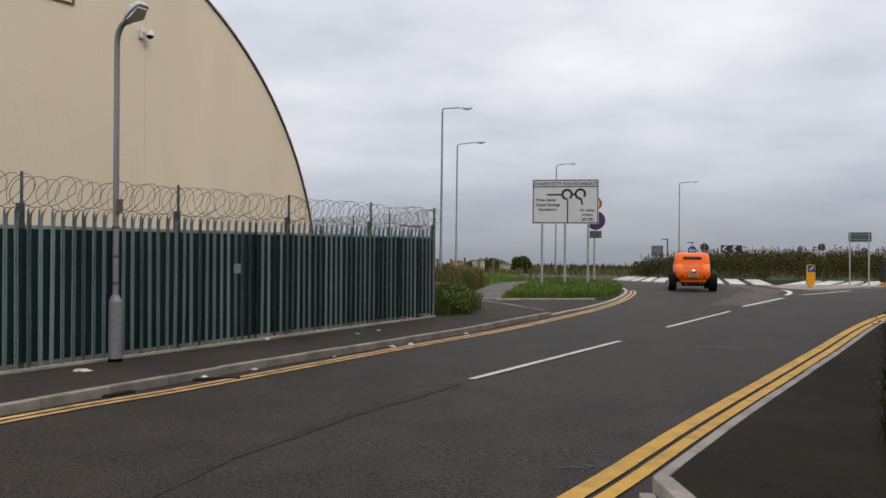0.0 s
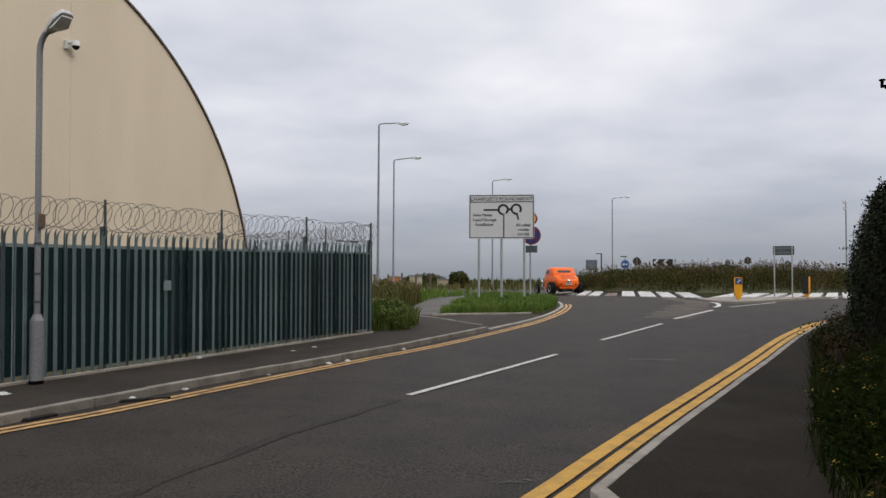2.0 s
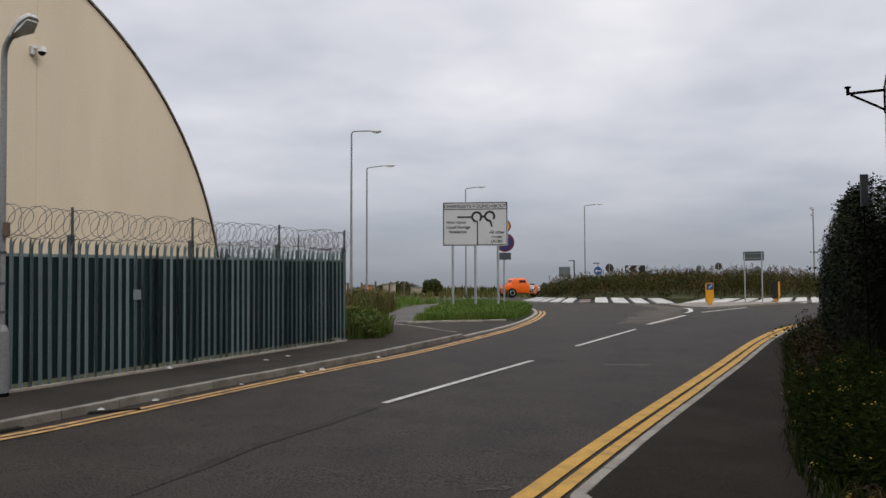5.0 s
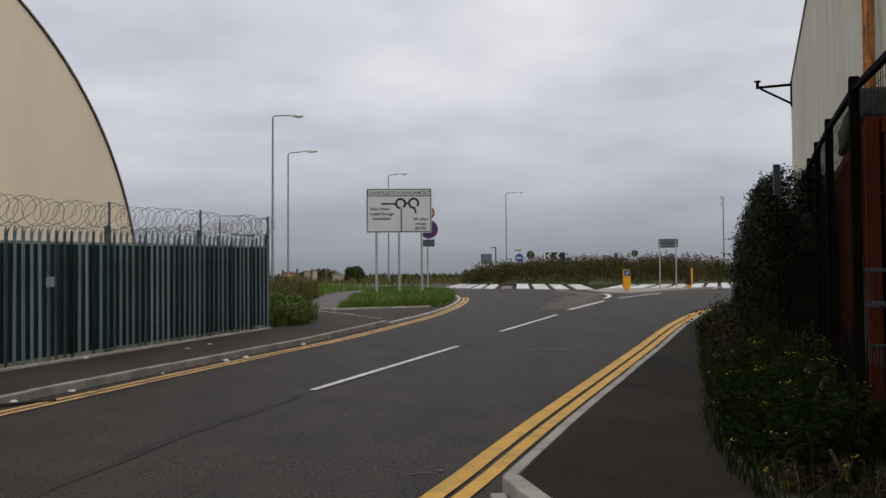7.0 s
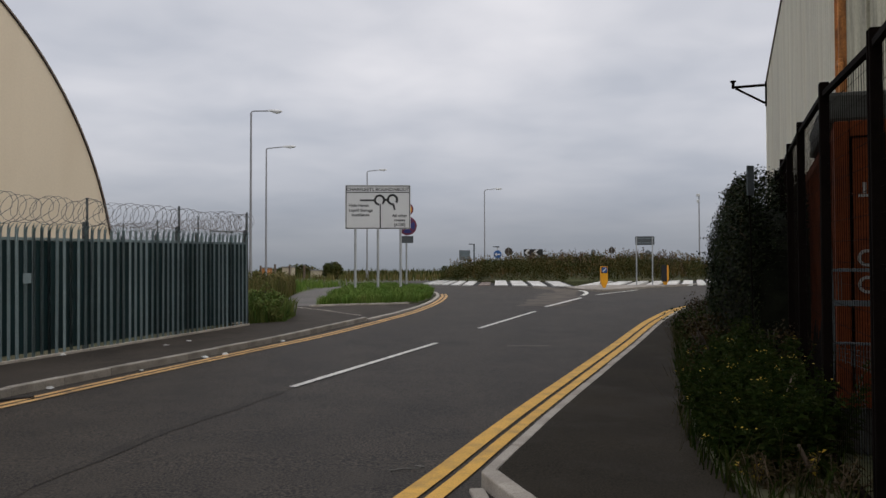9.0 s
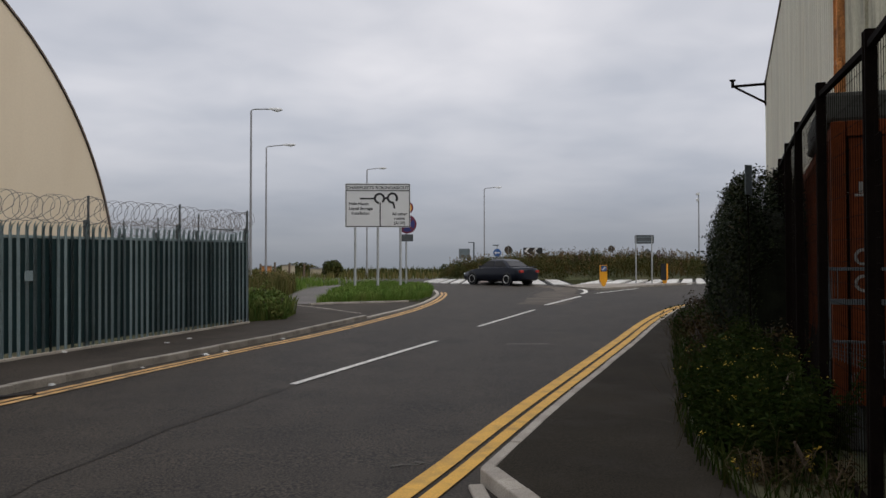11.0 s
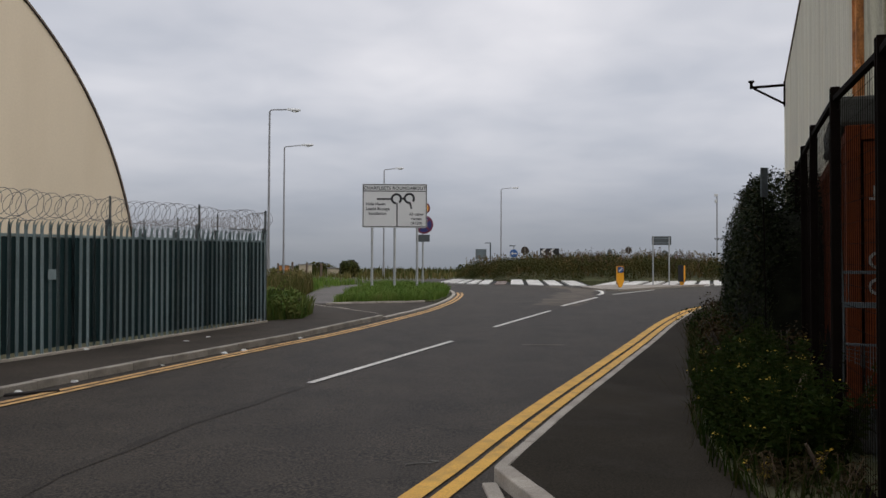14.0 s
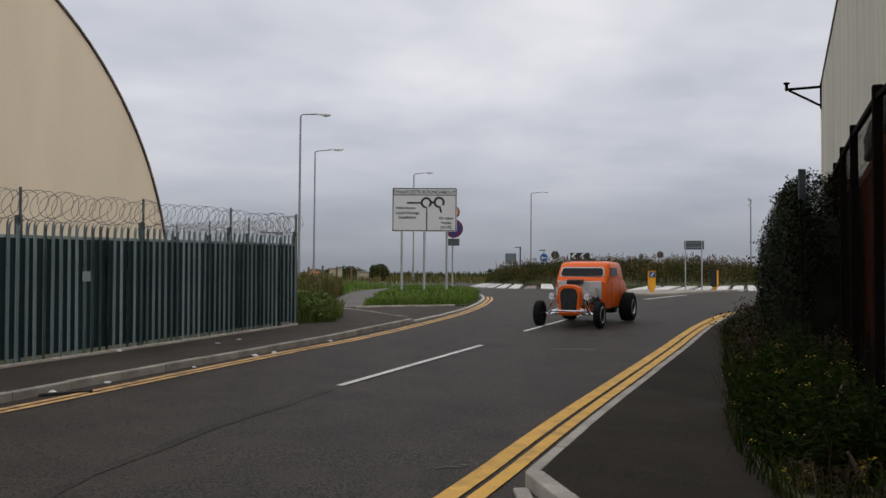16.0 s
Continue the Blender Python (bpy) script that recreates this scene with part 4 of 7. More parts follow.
def build_island_signs():
    # a sign seen from behind on two posts, on the traffic island
    y = 43.9
    t = thing("sign_on_two_posts", "grey back of a road sign on two posts", "road sign", pose(10.98, y, gz(y) + 0.10, 0, 0, -14))
    for x in (-0.41, 0.44):
        bm = bmesh.new()
        rod(bm, (x, 0.0, -0.1), (x, 0.0, 2.63), 0.036, seg=10)
        part("post", bm, POST_GREY, t, "", True)
    bm = bmesh.new()
    extrude_poly(bm, plate_outline(1.03, 0.48, 0.06, 0.04, 2.42), (0, 1, 0), 0.02)
    pl = part("plate", bm, SIGN_GREY, t, "grey sign back")
    pl.location.y = 0.04
    bm = bmesh.new()
    for z in (2.30, 2.54):
        box(bm, (0.04, 0.03, z), (0.97, 0.02, 0.03))
    part("back_rail", bm, GALV, t)
    # keep-left bollards
    for x, y, turn in ((8.02, 40.2, 6), (12.1, 43.8, 128)):
        b_ = thing("traffic_bollard", "yellow traffic bollard with a blue arrow disc", "bollard", pose(x, y, gz(y) + 0.09, 0, 0, turn), group="traffic bollards")
        bm = bmesh.new()
        w = 0.18
        extrude_poly(bm, [Vector(p) for p in ((-0.05, -0.08, 0.0), (0.05, -0.08, 0.0), (w, -0.08, 0.30), (w, -0.08, 1.08), (-w, -0.08, 1.08), (-w, -0.08, 0.30))], (0, 1, 0), 0.16)
        bmesh.ops.bevel(bm, geom=bm.edges[:], offset=0.02, segments=2, affect="EDGES")
        body = part("body", bm, BOLLARD_YELLOW, b_, "yellow shell")
        bm = bmesh.new()
        box(bm, (0, 0.092, 0.64), (0.35, 0.02, 0.90), bevel=0.004)
        part("back_panel", bm, CAR_BLACK, b_, "black back")
        bm = bmesh.new()
        box(bm, (0, -0.083, 0.90), (0.31, 0.008, 0.30))
        part("sign_panel", bm, CAR_BLACK, body)
        bm = bmesh.new()
        disc(bm, 0, 0.90, 0.15, -0.094, 0.006)
        part("sign_disc", bm, SIGN_BLUE, body)
        bm = bmesh.new()
        bar(bm, (0.08, 0.98), (-0.08, 0.82), 0.05, -0.099)
        part("sign_arrow", bm, SIGN_WHITE, body)
    # turn-left disc, chevron board and plain discs beyond the planting
    y = 56.0
    t = thing("turn_left_sign", "round blue sign with a white arrow on a post", "road sign", pose(3.76, y, gz(y) + 0.56))
    bm = bmesh.new()
    rod(bm, (0, 0.04, -0.9), (0, 0.04, 1.78), 0.038, seg=10)
    part("post", bm, POST_GREY, t, "", True)
    bm = bmesh.new()
    disc(bm, 0, 1.22, 0.28, 0, 0.015)
    part("disc", bm, SIGN_BLUE, t, "blue disc")
    bm = bmesh.new()
    bar(bm, (0.2, 1.22), (-0.1, 1.22), 0.08, -0.004)
    extrude_poly(bm, [Vector(p) for p in ((-0.22, -0.004, 1.22), (-0.06, -0.004, 1.36), (-0.06, -0.004, 1.08))], (0, 1, 0), 0.004)
    part("arrow", bm, SIGN_WHITE, t)
    bm = bmesh.new()
    box(bm, (-0.1, 0.04, 1.75), (0.42, 0.10, 0.06))
    part("sign_light", bm, GALV_DARK, t)
    y = 53.0
    t = thing("chevron_board", "black board with white chevrons in tall grass", "road sign", pose(5.92, y, gz(y) + 0.74, 0, 0, -4))
    for x in (-0.45, 0.45):
        bm = bmesh.new()
        rod(bm, (x, 0.04, -0.9), (x, 0.04, 1.3), 0.04, seg=10)
        part("post", bm, POST_GREY, t, "", True)
    bm = bmesh.new()
    box(bm, (0, 0, 1.16), (1.26, 0.02, 0.44), bevel=0.004)
    part("board", bm, SIGN_BLACK, t, "black board")
    for x in (-0.44, 0.12):
        bm = bmesh.new()
        for s in (-1, 1):
            extrude_poly(bm, [Vector(p) for p in ((x - 0.14, -0.016, 1.16), (x + 0.04, -0.016, 1.16), (x + 0.24, -0.016, 1.16 + 0.20 * s), (x + 0.06, -0.016, 1.16 + 0.20 * s))], (0, 1, 0), 0.004)
        part("chevron", bm, SIGN_WHITE, t)
    for x, y, z, r, c in ((4.66, 57.5, 1.78, 0.29, BARK), (12.6, 60.0, 1.90, 0.25, BARK), (11.5, 61.5, 1.80, 0.20, SIGN_GREY), (15.3, 60.0, 1.66, 0.24, SIGN_GREY)):
        t = thing("round_sign", "weathered back of a round road sign on a pole", "road sign", pose(x, y, gz(y) + 0.3, 0, 0, 12), group="round signs beyond the planting")
        bm = bmesh.new()
        rod(bm, (0, 0.03, -0.5), (0, 0.03, z + r * 0.9), 0.035, seg=8)
        part("post", bm, POST_GREY, t)
        bm = bmesh.new()
        disc(bm, 0, z - 0.1, r, 0, 0.015)
        part("disc", bm, c, t)
    y = 80.0
    t = thing("far_direction_sign", "grey-green direction sign on two posts far off", "road sign", pose(2.1, y, gz(y, 2.1) - 0.2, 0, 0, 10))
    for x in (-0.45, 0.45):
        bm = bmesh.new()
        rod(bm, (x, 0.04, -0.1), (x, 0.04, 3.0), 0.05, seg=8)
        part("post", bm, POST_GREY, t)
    bm = bmesh.new()
    box(bm, (0, 0, 2.6), (1.1, 0.03, 1.0), bevel=0.005)
    part("plate", bm, SIGN_GREY, t)
    bm = bmesh.new()
    box(bm, (0, -0.02, 2.6), (0.98, 0.012, 0.88))
    part("panel", bm, mat("dull_sign_panel", (0.11, 0.135, 0.145), 0.6), t)
    t = thing("short_lamp", "short dark lamp post beside the direction sign", "street lamp", pose(3.05, y, gz(y, 3.05)))
    bm = bmesh.new()
    rod(bm, (0, 0, -0.1), (0, 0, 3.5), 0.07, seg=8)
    part("column", bm, GALV_DARK, t)
    bm = bmesh.new()
    box(bm, (-0.25, 0, 3.48), (0.6, 0.14, 0.08), bevel=0.02)
    part("lantern", bm, GALV_DARK, t)
    # the slim pole with a small head beyond the ivy
    x, y = 25.6, 80.0
    t = thing("slim_pole", "slim grey pole with a small lamp head", "street lamp", pose(x, y, gz(y) - 0.03))
    h = 1.81 + (478.3 - 347) / 1415 * y - gz(y)
    bm = bmesh.new()
    rod(bm, (0, 0, 0), (0, 0, h), 0.085, 0.055, 10)
    part("column", bm, COLUMN, t, "", True)
    bm = bmesh.new()
    box(bm, (-0.08, 0, h + 0.05), (0.34, 0.2, 0.26), bevel=0.03)
    box(bm, (-0.12, 0, h - 0.55), (0.2, 0.16, 0.3), bevel=0.03)
    part("head", bm, LAMP_GREY, t)


def build_island():
    # sloping ring of painted blocks, white and black by turns
    ring = thing("overrun_ring", "ring of sloping white and black painted blocks", "kerb", pose(ISLE[0], ISLE[1], 0), kind="structure")
    n = 54
    for i in range(n):
        mid = 360 / n * (i + 0.4)
        broken = 226 < mid < 236
        for dark in (0, 1):
            a0 = 360 / n * (i + (0.74 if dark else 0.02) + random.uniform(-0.05, 0.05))
            a1 = 360 / n * (i + (1.0 if dark else 0.72) + random.uniform(-0.05, 0.05))
            lean = 8.0 if mid > 257 else -4.5
            bm = bmesh.new()
            k = 3
            rows = []
            for r, z in ((ISLE_R, -0.06), (ISLE_R, 0.05), (ISLE_R - 1.15, 0.27), (ISLE_R - 1.3, 0.0)):
                sh = lean * (ISLE_R - r) / 1.15
                row = []
                for j in range(k + 1):
                    a_ = radians(a0 + (a1 - a0) * j / k + sh)
                    x, y = r * math.cos(a_), r * math.sin(a_)
                    row.append(bm.verts.new((x, y, gz(ISLE[1] + y, ISLE[0] + x) + z * (0.7 if broken else 1) - (0.05 if dark else 0))))
                rows.append(row)
            for u, v in zip(rows, rows[1:]):
                for j in range(k):
                    bm.faces.new((u[j], u[j + 1], v[j + 1], v[j]))
            for j in (0, k):
                bm.faces.new([r[j] for r in rows])
            part("block", bm, BLOCK_BLACK if dark else BLOCK_BROKEN if broken else BLOCK_WHITE, ring)
    bm = bmesh.new()
    rings = []
    for r, z in ((ISLE_R - 1.1, -0.2), (ISLE_R - 1.15, 0.26), (ISLE_R - 2.0, 0.66), (ISLE_R - 4.0, 0.88), (2.0, 0.98)):
        rings.append([(ISLE[0] + r * math.cos(2 * math.pi * j / 48), ISLE[1] + r * math.sin(2 * math.pi * j / 48), gz(ISLE[1] + r * math.sin(2 * math.pi * j / 48), ISLE[0] + r * math.cos(2 * math.pi * j / 48)) + z) for j in range(48)])
    loft(bm, rings)
    tagged(part("ground_mound", bm, SOIL, smooth=True), "low earth mound inside the roundabout", "ground", kind="structure")
    # splitter island
    bm = bmesh.new()
    poly = [(6.2, 41.2), (6.55, 39.6), (7.0, 38.6), (7.55, 38.3), (8.7, 39.3), (10.7, 41.8), (13.1, 44.2), (15.5, 46.4), (15.6, 47.6), (13.0, 48.6), (10.6, 47.2), (8.0, 43.8)]
    sheet(bm, poly, 0.10)
    low = bmesh.ops.extrude_face_region(bm, geom=bm.faces[:])
    bmesh.ops.translate(bm, verts=[v for v in low["geom"] if isinstance(v, bmesh.types.BMVert)], vec=(0, 0, -0.15))
    tagged(part("traffic_island", bm, KERB_OLD), "low concrete traffic island before the roundabout", "traffic island", kind="structure")


# ---- the old works on the right: wall, container, mesh fence ----
WALL_FAR = Vector((12.99, 32.0, 0))
WALL_DIR = Vector((-math.sin(radians(17.6)), -math.cos(radians(17.6)), 0))    # towards the camera
WALL_IN = Vector((WALL_DIR.y, -WALL_DIR.x, 0)) * -1                             # away from the road


def wall_frame():
    d, n = WALL_DIR, WALL_IN
    return Matrix(((d.x, n.x, 0, WALL_FAR.x), (d.y, n.y, 0, WALL_FAR.y), (0, 0, 1, 0), (0, 0, 0, 1)))


def build_works():
    w = thing("works_building", "old works building with pale corrugated cladding and concrete panels", "building", wall_frame())
    top = lambda s: 9.35 + 0.205 * s
    L1, L2 = 17.0, 34.0
    bm = bmesh.new()
    n = int(L1 / 0.075)
    lo, hi = [], []
    for i in range(n + 1):
        s = L1 * i / n
        y = -0.018 if i % 4 in (1, 2) else 0.018
        lo.append(bm.verts.new((s, y, 0.0)))
        hi.append(bm.verts.new((s, y, top(s))))
    for i in range(n):
        bm.faces.new((lo[i], lo[i + 1], hi[i + 1], hi[i]))
    bmesh.ops.solidify(bm, geom=bm.faces[:], thickness=0.01)
    part("cladding", bm, CORRUGATED, w, "pale grey-cream corrugated cladding")
    bm = bmesh.new()
    extrude_poly(bm, [Vector(p) for p in ((0, 0.05, 0), (L1, 0.05, 0), (L1, 0.05, top(L1)), (0, 0.05, top(0)))], (0, 1, 0), 0.2)
    part("inner_wall", bm, CONCRETE, w)
    bm = bmesh.new()
    extrude_poly(bm, [Vector(p) for p in ((-0.06, -0.05, top(0) - 0.02), (L1, -0.05, top(L1) - 0.02), (L1, -0.05, top(L1) + 0.1), (-0.06, -0.05, top(0) + 0.1))], (0, 1, 0), 0.4)
    part("verge", bm, TRIM, w, "dark roof verge")
    bm = bmesh.new()
    box(bm, (-0.03, 0.1, 4.6), (0.06, 0.3, 9.4))
    part("corner_flashing", bm, CORRUGATED, w)
    bm = bmesh.new()
    extrude_poly(bm, [Vector(p) for p in ((L1 + 0.56, 0.02, 0), (L2, 0.02, 0), (L2, 0.02, 12.0), (L1 + 0.55, 0.02, top(L1) + 0.1))], (0, 1, 0), 0.3)
    part("concrete_wall", bm, CONCRETE, w, "stained grey concrete wall")
    for s in range(1, 8):
        bm = bmesh.new()
        box(bm, (L1 + 0.55 + 2.1 * s, 0.0, 5.6), (0.12, 0.06, 11))
        part("pilaster", bm, CONCRETE, w)
    bm = bmesh.new()
    box(bm, (L1 + 0.43, -0.02, 6.2), (0.22, 0.18, 12.4), bevel=0.01)
    box(bm, (L1 + 0.36, -0.13, 6.2), (0.03, 0.05, 12.4))
    part("stanchion", bm, RUST, w, "rust-streaked steel stanchion")
    bm = bmesh.new()
    box(bm, (L1 + 0.06, 0.0, 6.2), (0.09, 0.13, 12.4))
    part("rust_seam", bm, DARK_IRON, w, "dark rusted joint beside the cladding")
    bm = bmesh.new()
    box(bm, (L1 + 0.21, 0.02, 6.2), (0.20, 0.10, 12.4))
    part("pale_flashing", bm, CORRUGATED, w)
    bm = bmesh.new()
    for dx, dz, sx, sz in ((0.22, 5.66, 0.10, 0.34), (0.46, 5.80, 0.24, 0.13), (0.60, 5.66, 0.08, 0.24), (0.36, 5.48, 0.30, 0.06)):
        box(bm, (L1 + dx, -0.09, dz), (sx, 0.09, sz), bevel=0.02)
    part("bracket_knuckle", bm, RUST, w, "lump of rusted brackets on the stanchion")
    bm = bmesh.new()
    box(bm, (17, 18, 6.2), (34, 0.3, 12.4))
    box(bm, (-0.0, 9, 4.7), (0.25, 17.6, 9.4))
    part("outer_wall", bm, CONCRETE, w)
    bm = bmesh.new()
    extrude_poly(bm, [Vector(p) for p in ((-0.1, 0.36, top(0) + 0.1), (17, 0.36, top(17) + 0.1), (34, 0.36, 12.4), (34, 18.3, 12.4), (-0.1, 18.3, top(0) + 0.1))], (0, 0, 1), 0.12)
    part("roof", bm, ROOFING, w)
    # iron bracket at the far corner
    b_ = thing("wall_bracket", "rusty triangular iron bracket standing off the wall", "bracket", wall_frame() @ Matrix.Translation((0.05, 0, 9.22)))
    bm = bmesh.new()
    e = Vector((-0.10, -1.28, 0.0))
    rod(bm, (0, 0, 0.0), e, 0.055, seg=8)
    rod(bm, (0, 0, -0.78), e + Vector((0, 0.1, -0.05)), 0.045, seg=8)
    part("arm", bm, DARK_IRON, b_)
    bm = bmesh.new()
    box(bm, (0, -0.03, -0.36), (0.12, 0.1, 1.0))
    part("wall_plate", bm, DARK_IRON, b_)
    bm = bmesh.new()
    rod(bm, e + Vector((0, 0, -0.05)), e + Vector((0, 0, 0.22)), 0.06, seg=10)
    rod(bm, e + Vector((0, 0, 0.22)), e + Vector((0, 0, 0.27)), 0.12, seg=10)
    part("insulator", bm, DARK_IRON, b_)


def build_container():
    # stands behind the mesh fence, its end towards the camera
    d = Vector((0.36, 0.933, 0))
    s = Vector((0.933, -0.36, 0))
    at = Vector((3.50, 7.25, 0.14))
    m = Matrix(((s.x, d.x, 0, at.x), (s.y, d.y, 0, at.y), (0, 0, 1, at.z), (0, 0, 0, 1)))
    c = thing("shipping_container", "rust-red shipping container on blocks behind the mesh fence", "container", m)
    W, L, z0, H = 2.3, 6.06, 0.42, 2.59
    n = 80
    for x in (0.03, W - 0.03):
        bm = bmesh.new()
        lo, hi = [], []
        for i in range(n + 1):
            y = 0.12 + (L - 0.24) * i / n
            o = 0.018 if i % 4 in (1, 2) else -0.018
            lo.append(bm.verts.new((x + o, y, z0 + 0.12)))
            hi.append(bm.verts.new((x + o, y, z0 + H - 0.1)))
        for i in range(n):
            bm.faces.new((lo[i], lo[i + 1], hi[i + 1], hi[i]))
        bmesh.ops.solidify(bm, geom=bm.faces[:], thickness=0.006)
        part("side_panel", bm, CONTAINER, c)
    for x in (0.06, W - 0.06):
        for y in (0.06, L - 0.06):
            bm = bmesh.new()
            box(bm, (x, y, z0 + H / 2), (0.12, 0.12, H), bevel=0.01)
            part("corner_post", bm, CONTAINER, c)
    for k in (0.06, -0.06):
        for z in (z0 + 0.08, z0 + H - 0.07):
            bm = bmesh.new()
            box(bm, (W / 2, k if k > 0 else L + k, z), (W - 0.26, 0.12, 0.14), bevel=0.008)
            part("end_rail", bm, CONTAINER, c)
            bm = bmesh.new()
            box(bm, (k if k > 0 else W + k, L / 2, z), (0.1, L - 0.26, 0.12), bevel=0.008)
            part("side_rail", bm, CONTAINER, c)
    bm = bmesh.new()
    box(bm, (W / 2, L / 2, z0 + H - 0.02), (W - 0.2, L - 0.2, 0.02))
    box(bm, (W / 2, L / 2, z0 + 0.1), (W - 0.2, L - 0.2, 0.04))
    box(bm, (W / 2, L - 0.08, z0 + H / 2), (W - 0.26, 0.03, H - 0.3))
    part("roof_and_floor", bm, CONTAINER, c)
    for i in range(2):
        bm = bmesh.new()
        cx = 0.14 + (W - 0.28) * (0.25 + 0.5 * i)
        box(bm, (cx, 0.05, z0 + H / 2), ((W - 0.30) / 2 - 0.01, 0.04, H - 0.3), bevel=0.006)
        for z in (0.55, 1.25, 1.95):
            box(bm, (cx, 0.028, z0 + z), ((W - 0.30) / 2 - 0.16, 0.02, 0.42), bevel=0.006)
        door = part("door", bm, CONTAINER, c, "ribbed container door")
        for k in (-0.25, 0.25):
            bm = bmesh.new()
            rod(bm, (cx + k, -0.01, z0 + 0.12), (cx + k, -0.01, z0 + H - 0.12), 0.018, seg=8)
            part("lock_rod", bm, DARK_IRON, door)
    for cx, cz, sx, sz in ((0.24, 2.40, 0.03, 0.10), (0.27, 2.33, 0.16, 0.022), (0.36, 2.40, 0.05, 0.10), (1.5, 2.0, 0.5, 0.05)):
        bm = bmesh.new()
        box(bm, (cx, 0.012, cz), (sx, 0.006, sz))
        part("stencilled_mark", bm, STENCIL, c)
    for cz, a0, a1 in ((1.77, 0, 360), (1.53, 60, 330)):
        bm = bmesh.new()
        arc_strip(bm, 0.255, cz, 0.065, 0.026, a0, a1, 0.012)
        part("stencilled_mark", bm, STENCIL, c)
    for x in (0.2, W - 0.2):
        for y in (0.3, L / 2, L - 0.3):
            bm = bmesh.new()
            box(bm, (x, y, (z0 - 0.02) / 2), (0.3, 0.3, z0 - 0.02), bevel=0.01)
            part("block", bm, TARP, c)
    tp = thing("tarpaulin_bundle", "dark grey folded tarpaulin lying on the container", "tarpaulin", m @ Matrix.Translation((0, 0, z0 + H - 0.005)))
    bm = bmesh.new()
    vs = box(bm, (W / 2 - 0.05, 1.35, 0.15), (W, 2.5, 0.30), bevel=0.05)
    bmesh.ops.subdivide_edges(bm, edges=bm.edges[:], cuts=3, use_grid_fill=True)
    for v in bm.verts:
        if v.co.z > 0.05:
            v.co += Vector((noise.noise(v.co * 3), noise.noise(v.co * 3 + Vector((9, 0, 0))), noise.noise(v.co * 2.5 + Vector((0, 7, 0))))) * 0.05
    part("folded_sheet", bm, TARP, tp)


def build_wire_gate():
    # a wire gate propped up before the container's doors
    m = Matrix(((0.933, 0.36, 0, 3.428), (-0.36, 0.933, 0, 7.063), (0, 0, 1, 0.14), (0, 0, 0, 1)))
    g = thing("wire_gate", "bent galvanised wire gate propped before the container doors", "gate", m)
    for x, lean in ((-0.07, 0.03), (0.62, 0.02)):
        bm = bmesh.new()
        tube(bm, [(x, 0, 0), (x + lean, 0, 1.2), (x, 0, 2.2), (x + 0.01, 0, 3.05)], 0.011, 6)
        part("upright", bm, GALV_DARK, g)
    for z, h in ((1.66, 0.03), (1.37, 0.05), (1.02, 0.02)):
        bm = bmesh.new()
        box(bm, (0.275, 0, z), (0.70, 0.02, h), bevel=0.003)
        part("rail", bm, GALV_DARK, g)
    bm = bmesh.new()
    for i in range(28):
        x = -0.05 + 0.024 * i
        rod(bm, (x, 0.008, 0.86 - 0.4 * x), (x, 0.008, 1.02), 0.0028, seg=3, caps=False)
        if i < 4:
            rod(bm, (x, 0.008, 1.37), (x, 0.008, 1.66), 0.0028, seg=3, caps=False)
    for k in range(5):
        rod(bm, (-0.05, 0.01, 0.90 + 0.026 * k), (0.6, 0.01, 0.64 + 0.09 * k), 0.0028, seg=3, caps=False)
    part("mesh", bm, GALV_DARK, g, "torn square wire mesh")["kind"] = "stuff"
    bm = bmesh.new()
    for x in (0.12, 0.145, 0.17):
        tube(bm, [(x, 0.01, 0.75), (x + 0.03, 0.0, 0.4), (x + 0.04, 0, 0.0)], 0.003, 4)
    part("hanging_wire", bm, GALV_DARK, g)


